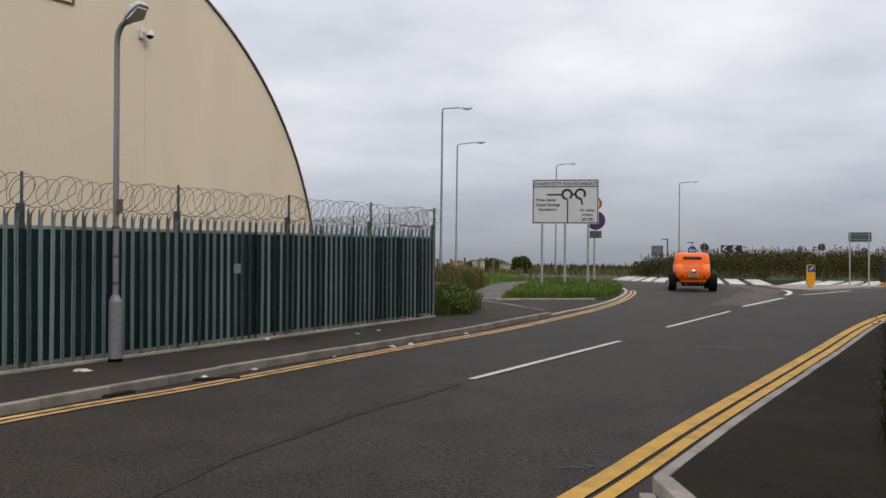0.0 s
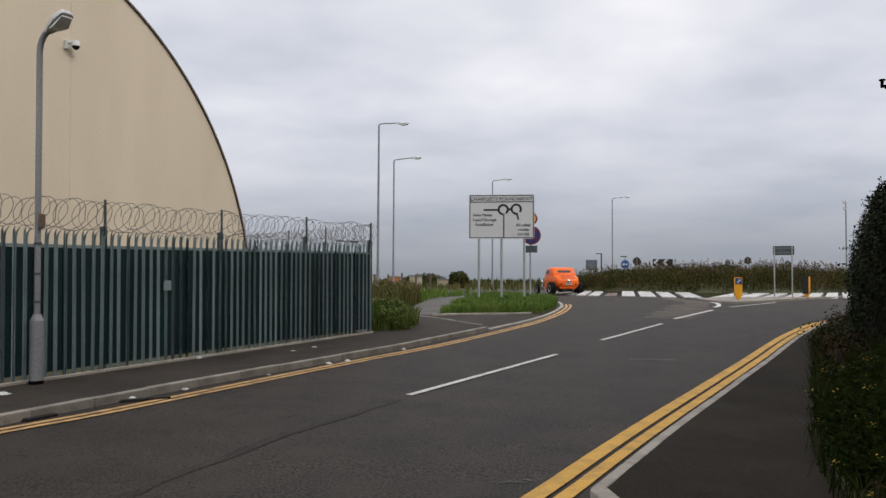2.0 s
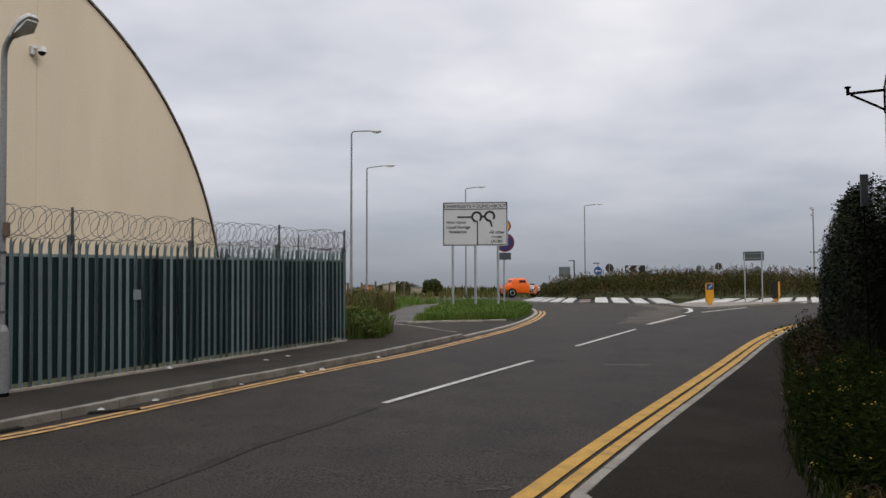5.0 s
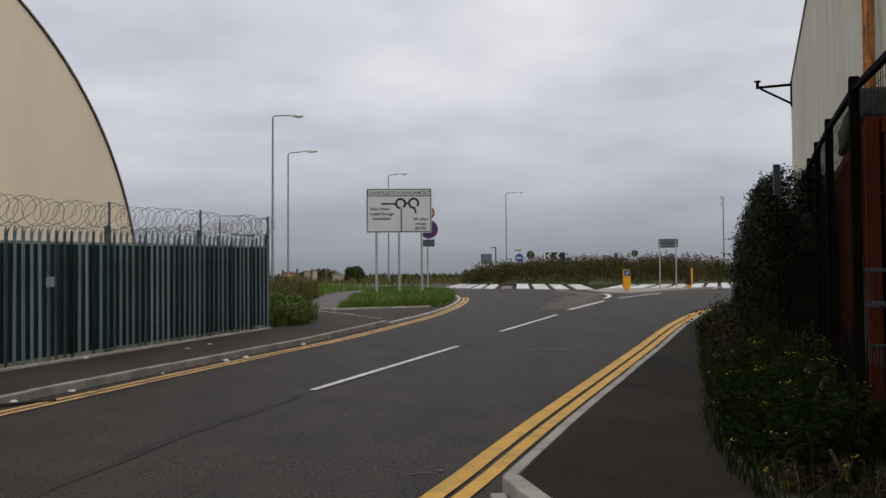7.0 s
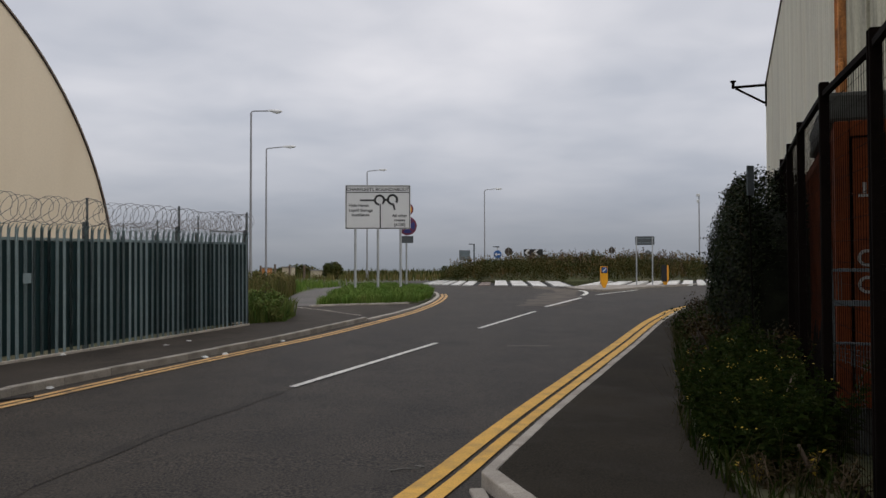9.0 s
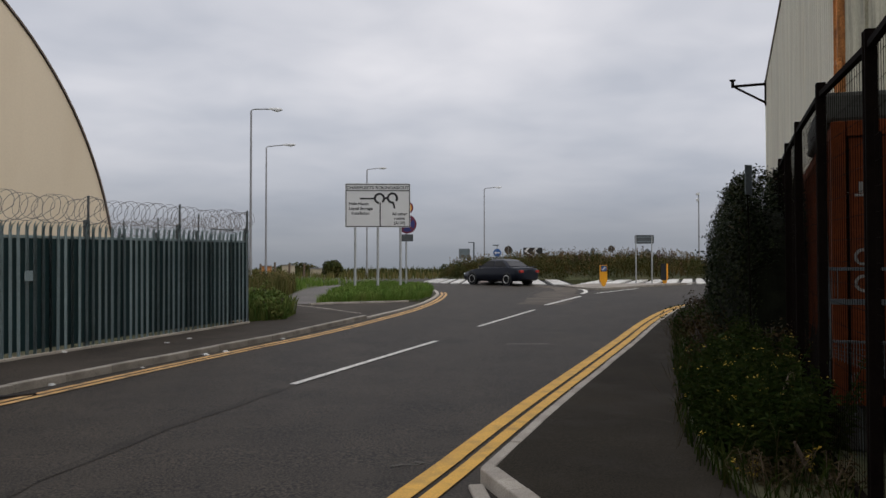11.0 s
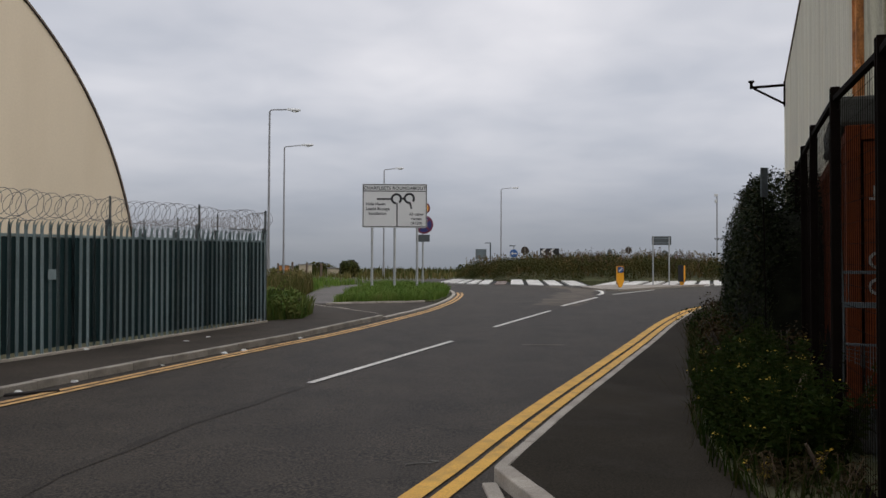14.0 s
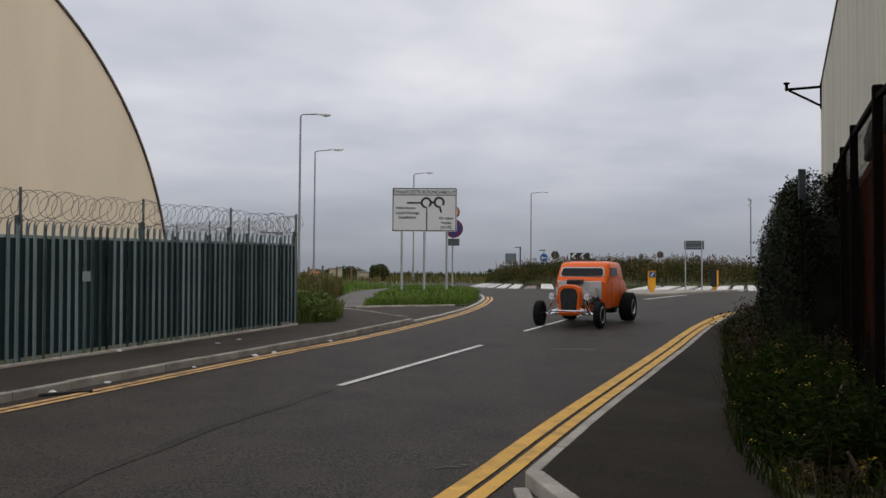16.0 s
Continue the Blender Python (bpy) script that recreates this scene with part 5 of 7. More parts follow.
def build_mesh_fence():
    posts = [(2.05, 3.2), (2.655, 5.0), (3.10, 6.6), (3.80, 8.6), (4.42, 10.3), (5.05, 12.0), (5.68, 13.7), (6.31, 15.4), (6.95, 17.1)]
    H = 3.12
    for (x0, y0), (x1, y1) in zip(posts, posts[1:]):
        d = Vector((x1 - x0, y1 - y0, 0))
        L = d.length
        d.normalize()
        s = Vector((d.y, -d.x, 0))
        z = gz(y0) + 0.05
        m = Matrix(((d.x, s.x, 0, x0), (d.y, s.y, 0, y0), (0, 0, 1, z), (0, 0, 0, 1)))
        f = thing("mesh_fence_panel", "dark rusted iron fence panel with wire mesh", "fence", m, group="panels of the mesh fence")
        up = 0.02 * d.y
        bm = bmesh.new()
        for sx in (-0.031, 0.031):
            box(bm, (sx, 0, H / 2), (0.030, 0.075, H + 0.1), bevel=0.006)
        box(bm, (0, 0.01, H / 2), (0.034, 0.02, H + 0.06))
        part("post", bm, DARK_IRON, f)
        for zz in (0.12, H - 0.05):
            bm = bmesh.new()
            vs = box(bm, (L / 2, 0, zz), (L, 0.045, 0.045))
            for v in vs:
                v.co.z += up * v.co.x
            part("rail", bm, DARK_IRON, f)
        bm = bmesh.new()
        x = 0.1
        while x < L:
            rod(bm, (x, 0.01, 0.12), (x, 0.01, H - 0.05 + up * x), 0.0024, seg=3, caps=False)
            x += 0.075
        zz = 0.25
        while zz < H:
            rod(bm, (0, 0.014, zz), (L, 0.014, zz + up * L), 0.0024, seg=3, caps=False)
            zz += 0.16
        part("wire_mesh", bm, DARK_IRON, f, "square wire mesh")
    # boards added behind the mesh, tall and near-black for the deep shade there
    for i, (x, y, h, w) in enumerate(((3.65, 8.2, 2.35, 0.9), (4.15, 9.4, 2.5, 0.9), (4.8, 10.9, 2.45, 1.0), (5.4, 12.6, 2.4, 1.1))):
        b_ = thing("shade_board", "dark board standing in for the shade behind the mesh fence", "board", pose(x + 0.12, y, gz(y) + 0.0, 0, 6, -20), group="boards behind the fence")
        bm = bmesh.new()
        box(bm, (0, 0, h / 2), (0.03, w * 1.6, h), bevel=0.006)
        part("board", bm, DARK_IRON, b_)
    b_ = thing("loose_plank", "pale weathered plank leaning on the fence", "plank", pose(2.56, 6.59, 0.20, -20, 30, 0))
    bm = bmesh.new()
    box(bm, (0, 0, 0.45), (0.06, 0.025, 0.90), bevel=0.004)
    part("plank", bm, TIMBER, b_)
    # the narrow grey sheet on a stake that stands out of the ivy
    x, y = 3.87, 10.2
    t = thing("grey_sheet_post", "narrow blue-grey metal sheet on a stake in ivy", "post", pose(x, y, gz(y), 0, 0, 10))
    bm = bmesh.new()
    box(bm, (0, 0, 2.74), (0.095, 0.02, 0.38), bevel=0.003)
    part("sheet", bm, GALV_DARK, t)
    bm = bmesh.new()
    rod(bm, (0.05, 0.03, 0), (0.0, 0.03, 2.85), 0.008, seg=6)
    part("stake", bm, DARK_IRON, t)


build_map_sign()
build_clearway_sign()
build_island_signs()
build_island()
build_works()
build_container()
build_wire_gate()
build_mesh_fence()


# ---- planting ----
def add_blade(V, F, rnd, x, y, z, h, w, lean=0.35):
    a_ = rnd.uniform(0, 2 * math.pi)
    b_ = rnd.uniform(0, 2 * math.pi)
    l = h * lean * rnd.uniform(0.2, 1.0)
    dx, dy = math.cos(a_) * w / 2, math.sin(a_) * w / 2
    ex, ey = math.cos(b_) * l, math.sin(b_) * l
    i = len(V)
    V += [(x - dx, y - dy, z), (x + dx, y + dy, z), (x + dx * .8 + ex * .4, y + dy * .8 + ey * .4, z + h * .6),
          (x - dx * .8 + ex * .4, y - dy * .8 + ey * .4, z + h * .6), (x + ex, y + ey, z + h * (1 - 0.25 * lean))]
    F += [(i, i + 1, i + 2, i + 3), (i + 3, i + 2, i + 4)]


def add_leaf(V, F, rnd, p, size, n=None, droop=0.5):
    """A folded, pointed leaf of four corners about p."""
    d = Vector((rnd.gauss(0, 1), rnd.gauss(0, 1), rnd.gauss(0, 0.7) - droop)).normalized()
    if n is not None:
        nn = (Vector(n) + Vector((rnd.gauss(0, .45), rnd.gauss(0, .45), rnd.gauss(0, .45)))).normalized()
        d = (d - nn * d.dot(nn)).normalized()
        s = nn.cross(d)
    else:
        nn = d.orthogonal()
        s = d.cross(nn).normalized()
        s = (s * math.cos(rnd.uniform(0, 6)) + nn.normalized() * math.sin(rnd.uniform(0, 6))).normalized()
    p = Vector(p)
    i = len(V)
    w = size * 0.42
    V += [tuple(p), tuple(p + d * size * .45 + s * w), tuple(p + d * size), tuple(p + d * size * .45 - s * w)]
    F += [(i, i + 1, i + 2), (i, i + 2, i + 3)]


def add_sliver(V, F, rnd, p, d, size):
    """A narrow pointed leaf from p along d, bent at its middle."""
    d = d.normalized()
    s_ = d.cross(Vector((rnd.gauss(0, 1), rnd.gauss(0, 1), rnd.gauss(0, 1)))).normalized() * size * 0.14
    p = Vector(p)
    mid = p + d * size * .55
    tip = p + d * size + Vector((0, 0, -0.25 * size))
    i = len(V)
    V += [tuple(p), tuple(mid + s_), tuple(tip), tuple(mid - s_)]
    F += [(i, i + 1, i + 2), (i, i + 2, i + 3)]


def inside(x, y, poly):
    c, j = False, len(poly) - 1
    for i in range(len(poly)):
        (xi, yi), (xj, yj) = poly[i], poly[j]
        if (yi > y) != (yj > y) and x < (xj - xi) * (y - yi) / (yj - yi) + xi:
            c = not c
        j = i
    return c


def field(name, poly, n, h, w, material, label, seed, base=lambda x, y: gz(y, x) - 0.03, lean=0.4, clump=0.6, category="grass"):
    """Blades all over a piece of land, in drifts."""
    rnd = random.Random(seed)
    V, F = [], []
    xs, ys = [p[0] for p in poly], [p[1] for p in poly]
    made = 0
    while made < n:
        x, y = rnd.uniform(min(xs), max(xs)), rnd.uniform(min(ys), max(ys))
        if not inside(x, y, poly):
            continue
        k = 0.5 + 0.5 * noise.noise(Vector((x * .55, y * .55, seed)))
        if rnd.random() > 0.35 + clump * k:
            continue
        add_blade(V, F, rnd, x, y, base(x, y), rnd.uniform(*h) * (0.55 + 0.75 * k), w * rnd.uniform(.6, 1.3), lean)
        made += 1
    ob = soup(name, V, F, material)
    return tagged(ob, label, category, kind="stuff")


def mound(x, y):
    r = math.dist((x, y), ISLE)
    for (r0, z0), (r1, z1) in zip(((0, .98), (2, .98), (6.35, .88), (8.35, .66), (9.2, .26)), ((2, .98), (6.35, .88), (8.35, .66), (9.2, .26), (11, .2))):
        if r <= r1:
            return gz(y, x) + z0 + (z1 - z0) * (r - r0) / (r1 - r0)
    return gz(y, x)


def build_island_planting():
    rnd = random.Random(4)
    V, F = [], []
    for i in range(15000):
        a_, r = rnd.uniform(0, 2 * math.pi), (ISLE_R - 1.4) * math.sqrt(rnd.uniform(0.0, 1))
        x, y = ISLE[0] + r * math.cos(a_), ISLE[1] + r * math.sin(a_)
        k = 0.5 + 0.5 * noise.noise(Vector((x * .6, y * .6, 3)))
        edge = max(0, min(1, (ISLE_R - 1.3 - r) / 1.6))
        add_blade(V, F, rnd, x, y, mound(x, y) - 0.05, rnd.uniform(0.45, 1.0) * (0.45 + 0.9 * k) * (0.6 + 0.4 * edge), rnd.uniform(.02, .05), 0.9)
    tagged(soup("tall_grass", V, F, LONG_GRASS), "tall dry grass on the roundabout, straw and olive", "grass", kind="stuff")
    # shrubs in drifts: dense round heads, the foremost standing over the painted blocks
    V, F = [], []
    for i in range(1050):
        a_, r = rnd.uniform(0, 2 * math.pi), (ISLE_R - 1.55) * math.sqrt(rnd.uniform(0.02, 1))
        x, y = ISLE[0] + r * math.cos(a_), ISLE[1] + r * math.sin(a_)
        k = 0.5 + 0.5 * noise.noise(Vector((x * .45, y * .45, 8)))
        if r < ISLE_R - 2.6 and rnd.random() > 0.2 + 1.1 * k:
            continue
        R, H = rnd.uniform(.35, .75), rnd.uniform(.45, 1.0) * (0.5 + .75 * k)
        for j in range(130):
            u, v = rnd.uniform(0, 6.283), rnd.uniform(0, 1)
            rr = R * math.sqrt(1 - v * v) * rnd.uniform(.7, 1.1)
            lx, ly = x + rr * math.cos(u), y + rr * math.sin(u)
            add_leaf(V, F, rnd, (lx, ly, mound(lx, ly) + H * v * rnd.uniform(.8, 1.1)), rnd.uniform(.035, .085))
    # rank growth hanging over the backs of the blocks
    for i in range(210):
        a_, r = rnd.uniform(0, 2 * math.pi), ISLE_R - 1.4 + rnd.gauss(0, .10)
        R, H = rnd.uniform(.28, .5), rnd.uniform(.2, .55)
        for j in range(70):
            u, v = rnd.uniform(0, 6.283), rnd.uniform(0, 1)
            rr = R * math.sqrt(1 - v * v) * rnd.uniform(.7, 1.1)
            lx, ly = ISLE[0] + r * math.cos(a_) + rr * math.cos(u), ISLE[1] + r * math.sin(a_) + rr * math.sin(u)
            if math.dist((lx, ly), ISLE) < ISLE_R - 0.95:
                add_leaf(V, F, rnd, (lx, ly, mound(lx, ly) + 0.03 + H * v), rnd.uniform(.035, .085))
    tagged(soup("low_shrubs", V, F, SHRUB_MIX), "dark low shrubs among the roundabout's grass", "shrubs", kind="stuff")
    # dock spires, in groups
    V, F = [], []
    for g in range(24):
        a_, r = rnd.uniform(0, 2 * math.pi), (ISLE_R - 1.9) * math.sqrt(rnd.uniform(0.05, 1))
        for i in range(rnd.randint(2, 7)):
            x, y = ISLE[0] + r * math.cos(a_) + rnd.gauss(0, .35), ISLE[1] + r * math.sin(a_) + rnd.gauss(0, .35)
            h = rnd.uniform(0.7, 1.35)
            z = mound(x, y)
            lx, ly = rnd.gauss(0, .12), rnd.gauss(0, .12)
            add_blade(V, F, rnd, x, y, z, h, .02, 0.1)
            for j in range(16):
                f = rnd.uniform(.55, 1.0)
                w = .05 * (1.15 - f)
                add_leaf(V, F, rnd, (x + lx * f + rnd.gauss(0, w), y + ly * f + rnd.gauss(0, w), z + h * f), rnd.uniform(.05, .09))
    tagged(soup("seed_heads", V, F, mat("brown_seed_heads", (0.075, 0.04, 0.022), 0.9, island=0.4, bump=0)), "dark brown dock seed heads above the grass", "seed heads", kind="stuff")
    # pale feathery plumes
    V, F = [], []
    for i in range(900):
        a_, r = rnd.uniform(0, 2 * math.pi), (ISLE_R - 1.7) * math.sqrt(rnd.uniform(0.1, 1))
        x, y = ISLE[0] + r * math.cos(a_), ISLE[1] + r * math.sin(a_)
        if noise.noise(Vector((x * .4, y * .4, 21))) < -0.08 and x > 2.5:
            continue
        h = rnd.uniform(0.75, 1.2)
        z = mound(x, y)
        lx, ly = rnd.gauss(0, .16), rnd.gauss(0, .16)
        for j in range(7):
            f = rnd.uniform(.75, 1.0)
            add_leaf(V, F, rnd, (x + lx * f, y + ly * f, z + h * f), rnd.uniform(.05, .10), None, 0.9)
    tagged(soup("grass_plumes", V, F, STRAW), "pale straw-coloured plumes of tall grass", "grass", kind="stuff")


LAWN_POLY = [(-4.35, 27.1), (-3.8, 27.5), (-2.0, 28.25), (-0.95, 29.05), (-0.55, 31.5), (-0.5, 35.5), (-1.2, 39.5), (-2.4, 42.0), (-3.9, 42.6), (-4.75, 40.0), (-4.72, 36.0), (-4.55, 31.0)]


def build_lawn():
    bm = bmesh.new()
    sheet(bm, LAWN_POLY, 0.07)
    low = bmesh.ops.extrude_face_region(bm, geom=bm.faces[:])
    bmesh.ops.translate(bm, verts=[v for v in low["geom"] if isinstance(v, bmesh.types.BMVert)], vec=(0, 0, -0.12))
    tagged(part("ground_lawn", bm, SOIL), "earth under the grass island", "ground", kind="structure")
    field("lawn_grass", LAWN_POLY, 20000, (0.22, 0.5), 0.02, LAWN, "green unmown grass round the sign posts", 11, lambda x, y: gz(y, x) + 0.06, 0.7, 0.5)
    field("verge_grass", [(-14, 33), (-6.9, 36), (-6.9, 42.5), (-5.0, 46), (-8, 49.5), (-26, 55), (-30, 44)], 11000, (0.25, 0.6), 0.04, LAWN, "rough green verge grass beside the path", 12)
    field("far_grass", [(-60, 62), (-20, 63), (-4, 66), (4, 75), (30, 78), (60, 80), (60, 130), (-70, 130)], 9000, (0.35, 0.95), 0.12, OLIVE, "rough grassland beyond the roads", 13, lean=0.3, clump=0.65)
    field("far_reeds", [(-70, 96), (70, 96), (90, 150), (-90, 150)], 6000, (0.6, 1.45), 0.22, SHRUB_MIX, "dark far hedge line on the flat land", 14, lean=0.25, clump=0.65, category="hedge")


def bush(name, x, y, rx, ry, h, n, size, material, label, seed, base=None, trunk=True, category="bush"):
    rnd = random.Random(seed)
    z0 = gz(y, x) if base is None else base
    b_ = thing(name, label, category, pose(x, y, z0))
    if trunk:
        bm = bmesh.new()
        for k in range(6):
            a_ = rnd.uniform(0, 6.28)
            tube(bm, [(0.05 * math.cos(a_), 0.05 * math.sin(a_), -0.1), (rx * .3 * math.cos(a_), ry * .3 * math.sin(a_), h * .35), (rx * .6 * math.cos(a_), ry * .6 * math.sin(a_), h * .75)], [0.03, 0.02, 0.008], 5)
        part("stalk", bm, BARK, b_)["kind"] = "stuff"
    V, F = [], []
    lobes = [(rnd.uniform(-.55, .55) * rx, rnd.uniform(-.55, .55) * ry, rnd.uniform(.25, .68) * h, rnd.uniform(.3, .5)) for _ in range(11)]
    for i in range(n):
        lx, ly, lz, lr = lobes[i % len(lobes)]
        v = Vector((rnd.gauss(0, 1), rnd.gauss(0, 1), rnd.gauss(0, 1))).normalized() * rnd.uniform(.75, 1.08) ** 1.0
        p = (lx + v.x * lr * rx * 1.1, ly + v.y * lr * ry * 1.1, max(0.02, lz + v.z * lr * h * .75))
        add_leaf(V, F, rnd, p, size * rnd.uniform(.6, 1.3), v)
    soup("leaves", V, F, material, b_)["kind"] = "stuff"
    return b_


OLIVE = leafy("olive_weeds", [(0.042, 0.056, 0.014), (0.076, 0.080, 0.022), (0.12, 0.10, 0.036), (0.17, 0.122, 0.055)], patch=0.5)


def build_bushes():
    field("green_weeds", [(-4.75, 19.9), (-4.1, 20.4), (-4.15, 22.3), (-4.9, 24.0), (-5.6, 25.5), (-7.0, 25.0), (-6.4, 21.5)], 5200, (0.45, 0.85), 0.030, WEED, "lush green weeds at the end of the fence", 31, lambda x, y: gz(y) + 0.04, 0.5, 0.6, "weeds")
    for x, y, h, k in ((-4.5, 20.7, 0.8, 31), (-4.75, 22.0, 0.7, 32), (-5.5, 23.2, 0.95, 36)):
        bush("weed_clump", x, y, 0.55, 0.75, h, 1500, 0.075, WEED, "bushy green weed at the end of the fence", k, gz(y) + 0.04)
    field("dry_weeds", [(-6.4, 22), (-5.4, 23.5), (-6.3, 28), (-6.5, 33), (-7.0, 38), (-13, 39), (-11, 28)], 9000, (0.55, 1.15), 0.035, OLIVE, "tall straw-coloured weeds behind the fence end", 33, lean=0.35, clump=0.6)
    bush("scrub", -7.9, 35.5, 1.4, 1.8, 1.15, 5000, 0.08, OLIVE, "straw and olive scrub beside the path", 34)
    bush("round_bush", -11.7, 85, 1.25, 1.1, 1.85, 2600, 0.22, SHRUB_MIX, "round dark green bush on open ground", 35)
    bush("far_bush", 1.5, 140, 3.5, 2, 1.7, 600, 0.4, SHRUB_MIX, "low far bush on the horizon", 37)
    bush("far_bush", -24, 130, 5, 2, 2.0, 900, 0.4, SHRUB_MIX, "low far bush on the horizon", 38)
    # far fence posts and machines behind the yard
    for i in range(9):
        x, y = -19.6 + 1.15 * i, 62.0 - 0.3 * i
        p = thing("timber_post", "brown weathered timber fence post in long grass", "fence post", pose(x, y, gz(y, x)), group="timber fence posts")
        bm = bmesh.new()
        box(bm, (0, 0, 0.65), (0.14, 0.14, 1.3 + 0.2 * (i % 3 == 0)), bevel=0.02)
        part("post", bm, TIMBER, p)
    for x, y, sx, sz, c in ((-21.0, 95, 0.9, 1.2, RUST), (-18.6, 96, 1.2, 1.3, CREAM_BUILDING), (-25, 96, 2.2, 1.4, CREAM_BUILDING), (-14.8, 99, 3.0, 0.9, CREAM_BUILDING)):
        p = thing("far_shed", "small pale works unit far behind the grass", "shed", pose(x, y, gz(y, x)), group="far works units")
        bm = bmesh.new()
        box(bm, (0, 0, sz / 2), (sx, 2.0, sz), bevel=0.04)
        part("body", bm, c, p)
        bm = bmesh.new()
        box(bm, (0, 0, sz + 0.05), (sx + 0.2, 2.2, 0.1), bevel=0.02)
        part("roof", bm, ROOFING, p)


# ---- the overgrown verge by the old fence ----
def build_ivy():
    rnd = random.Random(7)
    a0, a1 = Vector((4.52, 10.7, 0)), Vector((6.6, 17.3, 0))
    d = (a1 - a0).normalized()
    s = Vector((d.y, -d.x, 0))
    t = thing("ivy_hedge", "dark green ivy smothering the old fence", "ivy", pose(0, 0, 0))

    def surface(u, a_, k=1.0):
        """u along the fence, a_ from the road side's foot (0) over the top to the back (pi)."""
        c = a0 + (a1 - a0) * u
        bulge = 1 + 0.28 * noise.noise(Vector((u * 5, a_ * 1.6, 2))) + 0.12 * noise.noise(Vector((u * 17, a_ * 5, 9)))
        ends = min(1.0, (min(u, 1 - u) / 0.12) ** 0.4 if 0 < u < 1 else 0)
        w = (0.30 + 0.50 * ends) * bulge * k
        h = (1.70 + 1.10 * ends + 0.36 * u + 0.22 * noise.noise(Vector((u * 4, 5, 5))) + 0.10 * noise.noise(Vector((u * 13, a_ * 4, 5)))) * (0.97 + 0.03 * bulge) * k
        ca, sa = math.cos(a_), math.sin(a_)
        x = -math.copysign(abs(ca) ** 0.55, ca) * w
        return c + s * x + Vector((0, 0, gz(c.y) + h * abs(sa) ** 0.6)), (s * -ca + Vector((0, 0, sa))).normalized()
    # solid core added behind the leaves; its near-black colour stands for inner shade
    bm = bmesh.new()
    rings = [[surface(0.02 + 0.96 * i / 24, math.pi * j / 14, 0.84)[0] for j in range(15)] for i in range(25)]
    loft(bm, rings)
    part("dark_core", bm, IVY_SHADE, t)
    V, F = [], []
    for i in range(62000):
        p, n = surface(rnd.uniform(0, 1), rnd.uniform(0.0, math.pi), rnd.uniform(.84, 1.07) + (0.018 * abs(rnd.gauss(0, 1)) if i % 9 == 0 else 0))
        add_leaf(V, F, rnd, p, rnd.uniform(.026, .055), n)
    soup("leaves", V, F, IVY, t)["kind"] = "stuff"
    bm = bmesh.new()
    V, F = [], []
    for i in range(34):
        p, n = surface(rnd.uniform(0.02, 0.98), rnd.uniform(0.3, 1.9), 0.98)
        pts = [p]
        v = (n + Vector((0, 0, .5)) + Vector((rnd.gauss(0, .4), rnd.gauss(0, .4), 0))).normalized()
        for k in range(5):
            pts.append(pts[-1] + v * 0.065)
            v = (v + Vector((rnd.gauss(0, .3), rnd.gauss(0, .3), -0.12))).normalized()
            for q in range(3):
                add_leaf(V, F, rnd, pts[-1] + Vector((rnd.gauss(0, .02), rnd.gauss(0, .02), 0)), rnd.uniform(.03, .06))
        tube(bm, pts, 0.003, 4)
    part("shoots", bm, STEM, t)["kind"] = "stuff"
    soup("shoot_leaves", V, F, IVY, t)["kind"] = "stuff"


VERGE = [(2.0, 5.2), (1.98, 6.4), (2.24, 7.85), (2.80, 9.7), (3.44, 12.1), (4.3, 15.1), (4.85, 17.2), (5.65, 19.25), (7.2, 22.6)]


def verge_x(y):
    for (xa, ya), (xb, yb) in zip(VERGE, VERGE[1:]):
        if y <= yb:
            return xa + (xb - xa) * (y - ya) / (yb - ya)
    return VERGE[-1][0]


